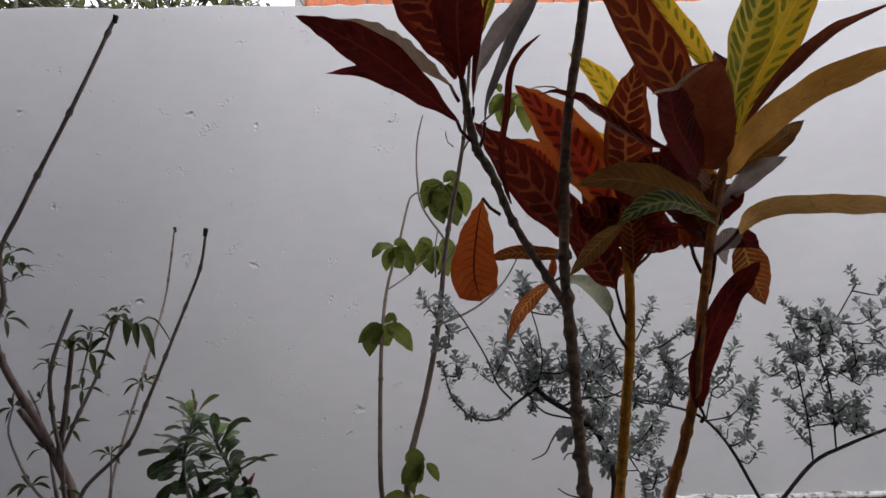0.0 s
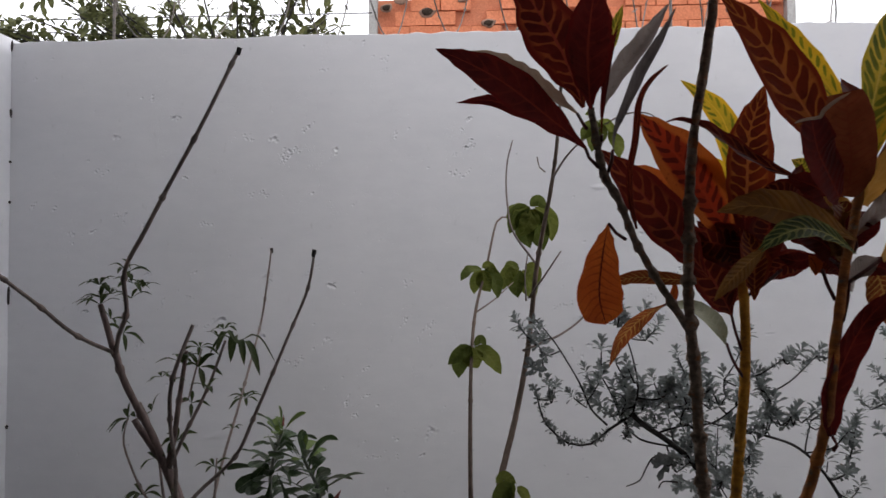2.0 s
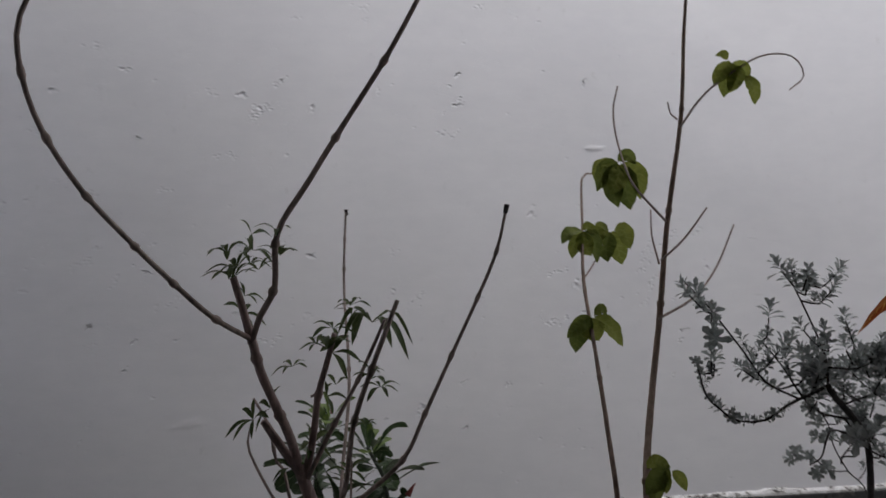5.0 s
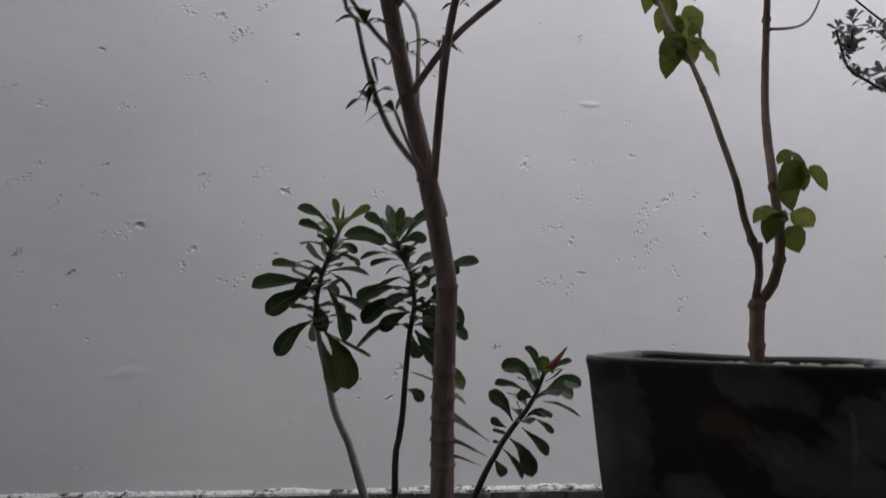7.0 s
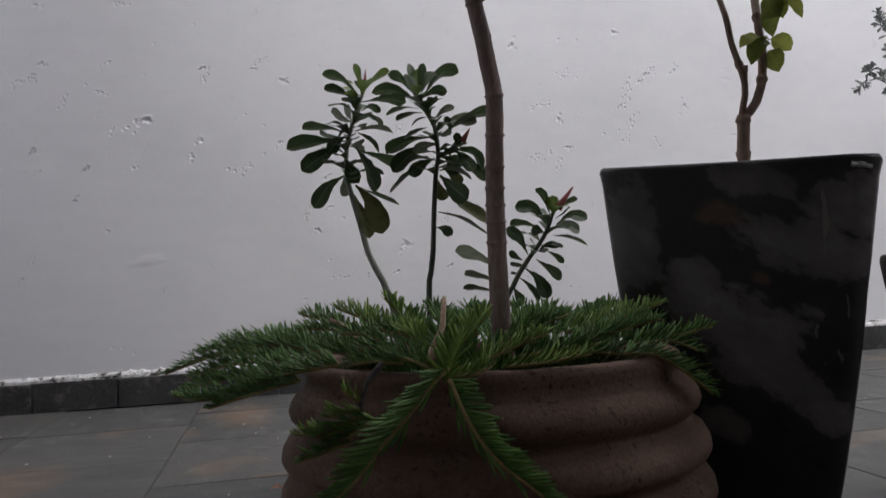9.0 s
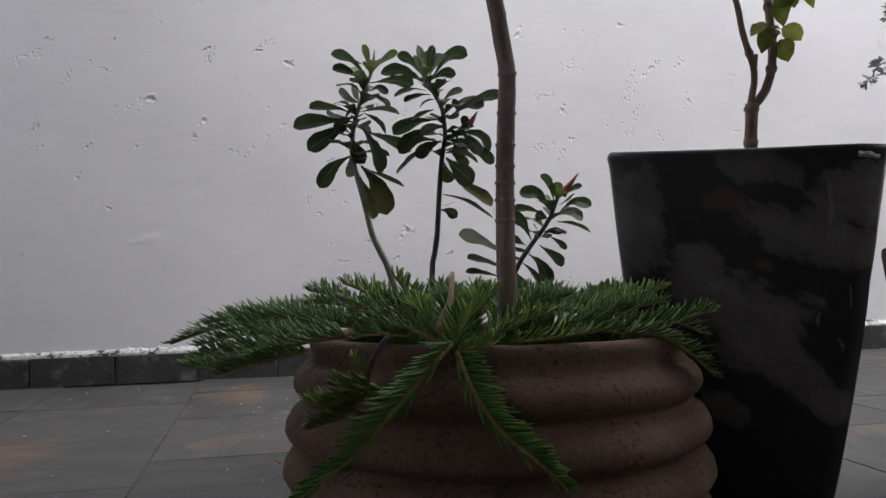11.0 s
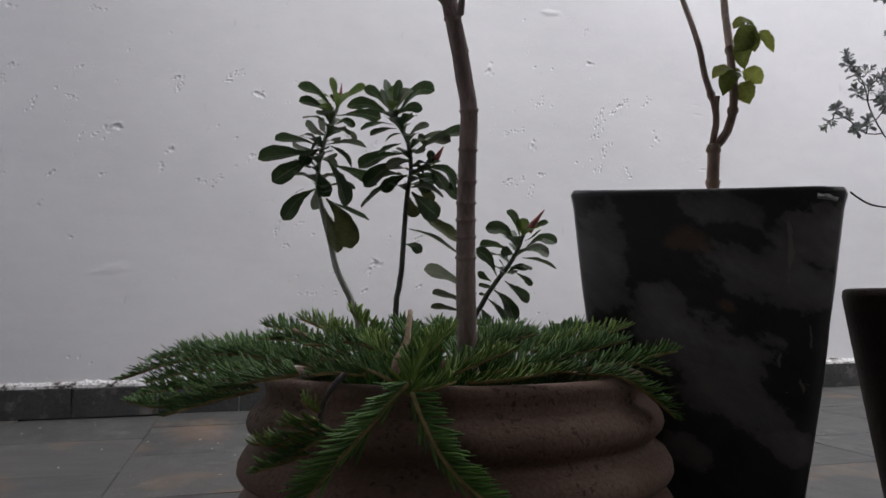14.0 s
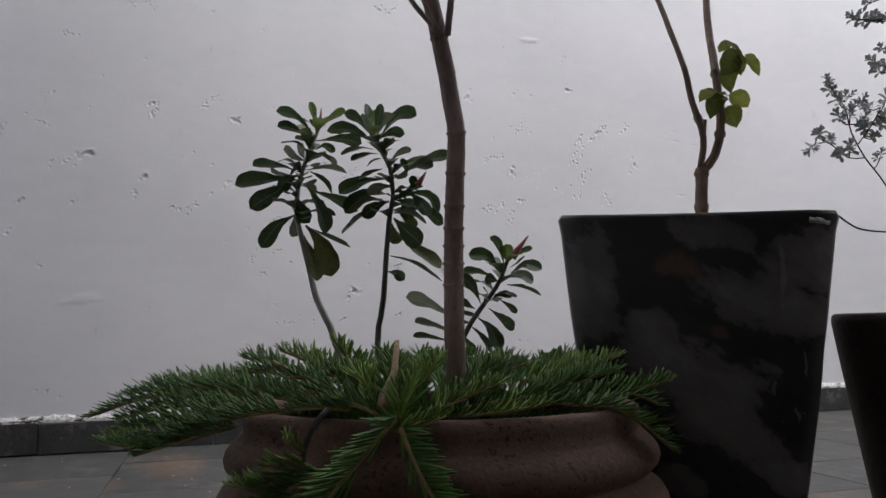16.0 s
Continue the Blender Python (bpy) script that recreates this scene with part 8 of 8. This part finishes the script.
for row in range(11):
    z = 3.025 - row * 0.108
    for col in range(13):
        x = 1.82 + col * 0.22 + (0.11 if row % 2 else 0)
        if x > 4.56 or (row, col) in ((0, 0), (1, 2), (0, 3), (1, 5), (0, 7), (2, 4)):
            continue
        put("brick", blocks[r.randrange(4)], None, bw, "", pose(x, 2.548 + r.uniform(-0.006, 0.006), z, 0, 0, r.uniform(-1, 1)))


# broken bricks: mortar smears, some with a dark lump painting the hollow's shade
for k, (x, z, s) in enumerate(((1.76, 3.0, 0.045), (1.86, 3.05, 0.04), (2.056, 2.964, 0.06), (2.309, 3.06, 0.04), (2.498, 2.872, 0.045), (4.229, 2.93, 0.05))):
    for name, m, size, out in (("mortar", SMEAR, s * 0.9, 0.0), ("hole", SOIL, s * 0.6, 0.006)):
        bm = bmesh.new()
        bmesh.ops.create_icosphere(bm, subdivisions=2, radius=1)
        for q in bm.verts:
            q.co *= 1 + 0.35 * noise.noise(q.co * 1.7 + Vector((k * 7, 0, 0)))
            q.co = Vector((x + q.co.x * size * 1.2, 2.518 - out + q.co.y * 0.008, z + q.co.z * size * 0.8))
        if name == "mortar" or k % 2 == 0:
            part(name, bm, m, bw, "grey mortar in a broken brick" if name == "mortar" else "dark lump painted as the shade in a broken brick", True)
        else:
            bm.free()


def razor_wire():
    """A coil of wire with blades that runs along the top of the wall."""
    coil = thing("razor_wire", (2.5, 0.08, 2.0), "coil of rusty razor wire along the top of a wall", "razor wire")
    pts = []
    for k in range(0, 300):
        a = k * 6.283 / 16
        pts.append((0.9 + k * 0.0155, 0.08 + 0.13 * math.cos(a), 2.175 + 0.17 * math.sin(a) + 0.012 * math.sin(k * 0.7)))
    v, f = tube(pts, 0.0030, 0.0030, step=0.05, segs=5, closed=False)
    put("wire", mesh_of("wire", v, f), WIRE, coil)
    vs, fs = [], []
    r = random.Random(5)
    for p in pts[::2]:
        n = len(vs)
        d = Vector((r.uniform(-1, 1), r.uniform(-1, 1), r.uniform(-1, 1))).normalized()
        s = d.orthogonal().normalized()
        c = Vector(p)
        vs += [c - d * 0.02, c + s * 0.006, c + d * 0.02, c - s * 0.006, c + s.cross(d) * 0.002, c - s.cross(d) * 0.002]
        fs += [(n, n + 1, n + 4), (n + 1, n + 2, n + 4), (n + 2, n + 3, n + 4), (n + 3, n, n + 4), (n + 1, n, n + 5), (n + 2, n + 1, n + 5), (n + 3, n + 2, n + 5), (n, n + 3, n + 5)]
    tagged(put("barb", mesh_of("barb", vs, fs, None, False), WIRE, coil), kind="stuff")
    for x in (0.95, 3.2, 5.4):
        bm = bmesh.new()
        bmesh.ops.create_cone(bm, cap_ends=True, segments=8, radius1=0.006, radius2=0.006, depth=0.4)
        bmesh.ops.translate(bm, vec=(x, 0.1, 2.18), verts=bm.verts)
        part("post", bm, WIRE, coil)



razor_wire()


def back_tree():
    """The crown of a tree that shows above the wall."""
    t = thing("garden_tree", (0.6, 2.2, 0), "leafy green tree behind a wall, its crown thin and uneven", "tree")
    r = random.Random(12)
    stem("trunk", [(0.6, 2.3, -0.01), (0.62, 2.3, 1.2), (0.7, 2.25, 2.2), (0.8, 2.2, 2.7)], 0.06, 0.03, SHRUBBARK, t, segs=9, step=0.1)
    pieces = []
    for k in range(60):
        tip = Vector((r.uniform(-1.6, 1.45), r.uniform(1.6, 2.8), r.uniform(2.53, 3.13) + 0.12 * math.sin(k)))
        root = Vector((0.7 + (tip.x - 0.7) * 0.25, 2.25, 2.2))
        mid = root.lerp(tip, 0.6) + Vector((0, 0, 0.08))
        stem("limb", [root, mid, tip], 0.011, 0.004, SHRUBBARK, t, segs=5, step=0.08)
        line = smooth_line([root, mid, tip], 0.02)
        for p in line[len(line) // 3:]:
            for _ in range(2):
                d = Vector((r.gauss(0, 1), r.gauss(0, 1), r.gauss(0, 0.8))).normalized()
                b = p + d * r.uniform(0.01, 0.07)
                n = r.uniform(0.06, 0.11)
                pieces.append(blade([b, b + d * n * 0.5 + Vector((0, 0, 0.004)), b + d * n - Vector((0, 0, 0.008))], n * 0.5, (r.uniform(-0.5, 0.5), -0.6, 1), OVATE, 0.2, rows=4, cols=1, rng=r))
    v, f, uv = joined(pieces)
    tagged(put("crown", mesh_of("crown", v, f, uv), L_TREE, t), kind="stuff")


back_tree()
cable = thing("power_cable", (0.2, 1.2, 2.3), "thin dark overhead cables on a slim post", "cable")
for a, b in (((-4.0, 1.2, 2.75), (1.66, 2.47, 2.72)), ((-4.0, 1.2, 2.60), (1.66, 2.47, 2.95))):
    m = Vector(a).lerp(Vector(b), 0.5) + Vector((0, 0, -0.03))
    stem("wire", [a, m, b], 0.004, 0.004, SHRUBBARK, cable, segs=6, step=0.1)
stem("post", [(-4.0, 1.2, -0.02), (-4.0, 1.2, 1.4), (-4.0, 1.2, 2.9)], 0.014, 0.012, CONCRETE, cable, segs=8, step=0.2)

# ---- small things on the paving ----
dry = leaf([(1.802, -1.192, 0.016), (1.813, -1.184, 0.019), (1.83, -1.178, 0.01)], 0.012, (0, -0.3, 1), DRY, None, name="fallen_leaf", fold=0.3, wave=0.3, rows=8)
dry.location.z += 0.003 - min(q.co.z for q in dry.data.vertices)
tagged(dry, "curled dry brown leaf lying on slate", "leaf")
rng = random.Random(44)
pieces = []
for _ in range(90):
    x, y = rng.uniform(1.1, 3.4), rng.uniform(-1.5, -0.05)
    s, a = rng.uniform(0.002, 0.007), rng.uniform(0, 3.14)
    c, d = math.cos(a) * s, math.sin(a) * s
    pieces.append(([(x - c, y - d, 0.001), (x + d * 0.3, y - c * 0.3, 0.001), (x + c, y + d, 0.001), (x - d * 0.3, y + c * 0.3, 0.001), (x, y, 0.003)], [(0, 1, 4), (1, 2, 4), (2, 3, 4), (3, 0, 4)]))
v, f, uv = joined(pieces)
tagged(put("plaster_flakes", mesh_of("plaster_flakes", v, f, None, False), CHIP), "small white flakes scattered over slate paving", "debris", kind="stuff")

# ---- skirting and paving, piece by piece ----
skirting = thing("baseboard", (2.5, 0, 0), "dark slate skirting along the foot of the wall", "baseboard", kind="structure")
pieces = []
for k in range(3):
    r = random.Random(400 + k)
    bm = slab(0, 0, 0.045, 0.238, 0.016, 0.088, 0.002)
    for q in bm.verts:
        q.co += Vector((r.uniform(-0.001, 0.001), r.uniform(-0.001, 0.001), r.uniform(-0.0025, 0.0025)))
    me = bpy.data.meshes.new("tile")
    bm.to_mesh(me)
    bm.free()
    me.materials.append(SKIRT)
    pieces.append(me)
r = random.Random(9)
for k in range(-3, 18):
    x = 1.337 + 0.12 + k * 0.2425
    if X0 + 0.1 < x < X1:
        put("tile", pieces[k % 3], None, skirting, "", pose(x, -0.011 + r.uniform(-0.0015, 0.0015), r.uniform(-0.002, 0.001), 0, 0, r.uniform(-0.4, 0.4)))
for k in range(20):
    put("tile", pieces[k % 3], None, skirting, "", pose(X0 + 0.011, -0.14 - k * 0.2425, 0, 0, 0, 90))
# the crumbled lower edge of the plaster, just above the skirting
vs, fs = [], []
n = 900
for i in range(n + 1):
    x = X0 + (X1 - X0) * i / n
    a = noise.noise(Vector((x * 6, 0, 0))) + 0.6 * noise.noise(Vector((x * 31, 1, 0))) + 0.5 * noise.noise(Vector((x * 90, 2, 0)))
    up, out = 0.104 + max(0, 0.013 * a), 0.012 + 0.007 * noise.noise(Vector((x * 47, 3, 0)))
    vs += [(x, 0.004, up + 0.004), (x, -out * 0.55, up - 0.002), (x, -out, 0.096), (x, -out, 0.086), (x, 0.004, 0.086)]
    if i:
        b = i * 5
        for q in range(4):
            fs.append((b - 5 + q, b - 5 + q + 1, b + q + 1, b + q))
tagged(put("trim", mesh_of("trim", vs, fs, None, False), CHIPPED), "crumbled white plaster edge above slate skirting", "trim", kind="structure")

paving = thing("floor", (2.5, -2.5, 0), "grey slate paving with rust stains and thin joints", "floor", kind="structure")
W = 0.395
kinds = [tile_mesh(W - 0.002, W - 0.002, 500 + k) for k in range(5)]
r = random.Random(17)
shift = {1: -0.435, 2: -0.275, 3: -0.39, 4: -0.12, 5: -0.375}
for col in range(-2, 13):
    x = 1.195 + W * (col - 1) + W / 2
    if x - W / 2 < X0 - W or x > X1 + 0.1:
        continue
    for row in range(-1, 14):
        y = shift.get(col, -r.uniform(0, W)) if row == -1 else y - W
        if row == -1:
            y += W / 2
        if y > 0.25 or y < Y1 - 0.1:
            continue
        x0, x1, y0, y1 = max(x - W / 2, X0 - 0.05), min(x + W / 2, X1 + 0.05), max(y - W / 2, Y1 - 0.05), min(y + W / 2, 0.05)
        if x1 - x0 < 0.02 or y1 - y0 < 0.02:
            continue
        whole = x1 - x0 > W - 0.001 and y1 - y0 > W - 0.001
        me = kinds[r.randrange(5)] if whole else tile_mesh(x1 - x0 - 0.002, y1 - y0 - 0.002, 520)
        put("tile", me, None, paving, "", pose((x0 + x1) / 2, (y0 + y1) / 2, r.uniform(-0.001, 0.001), r.uniform(-0.15, 0.15), r.uniform(-0.15, 0.15), r.choice((0, 90, 180, 270)) if whole else 0))
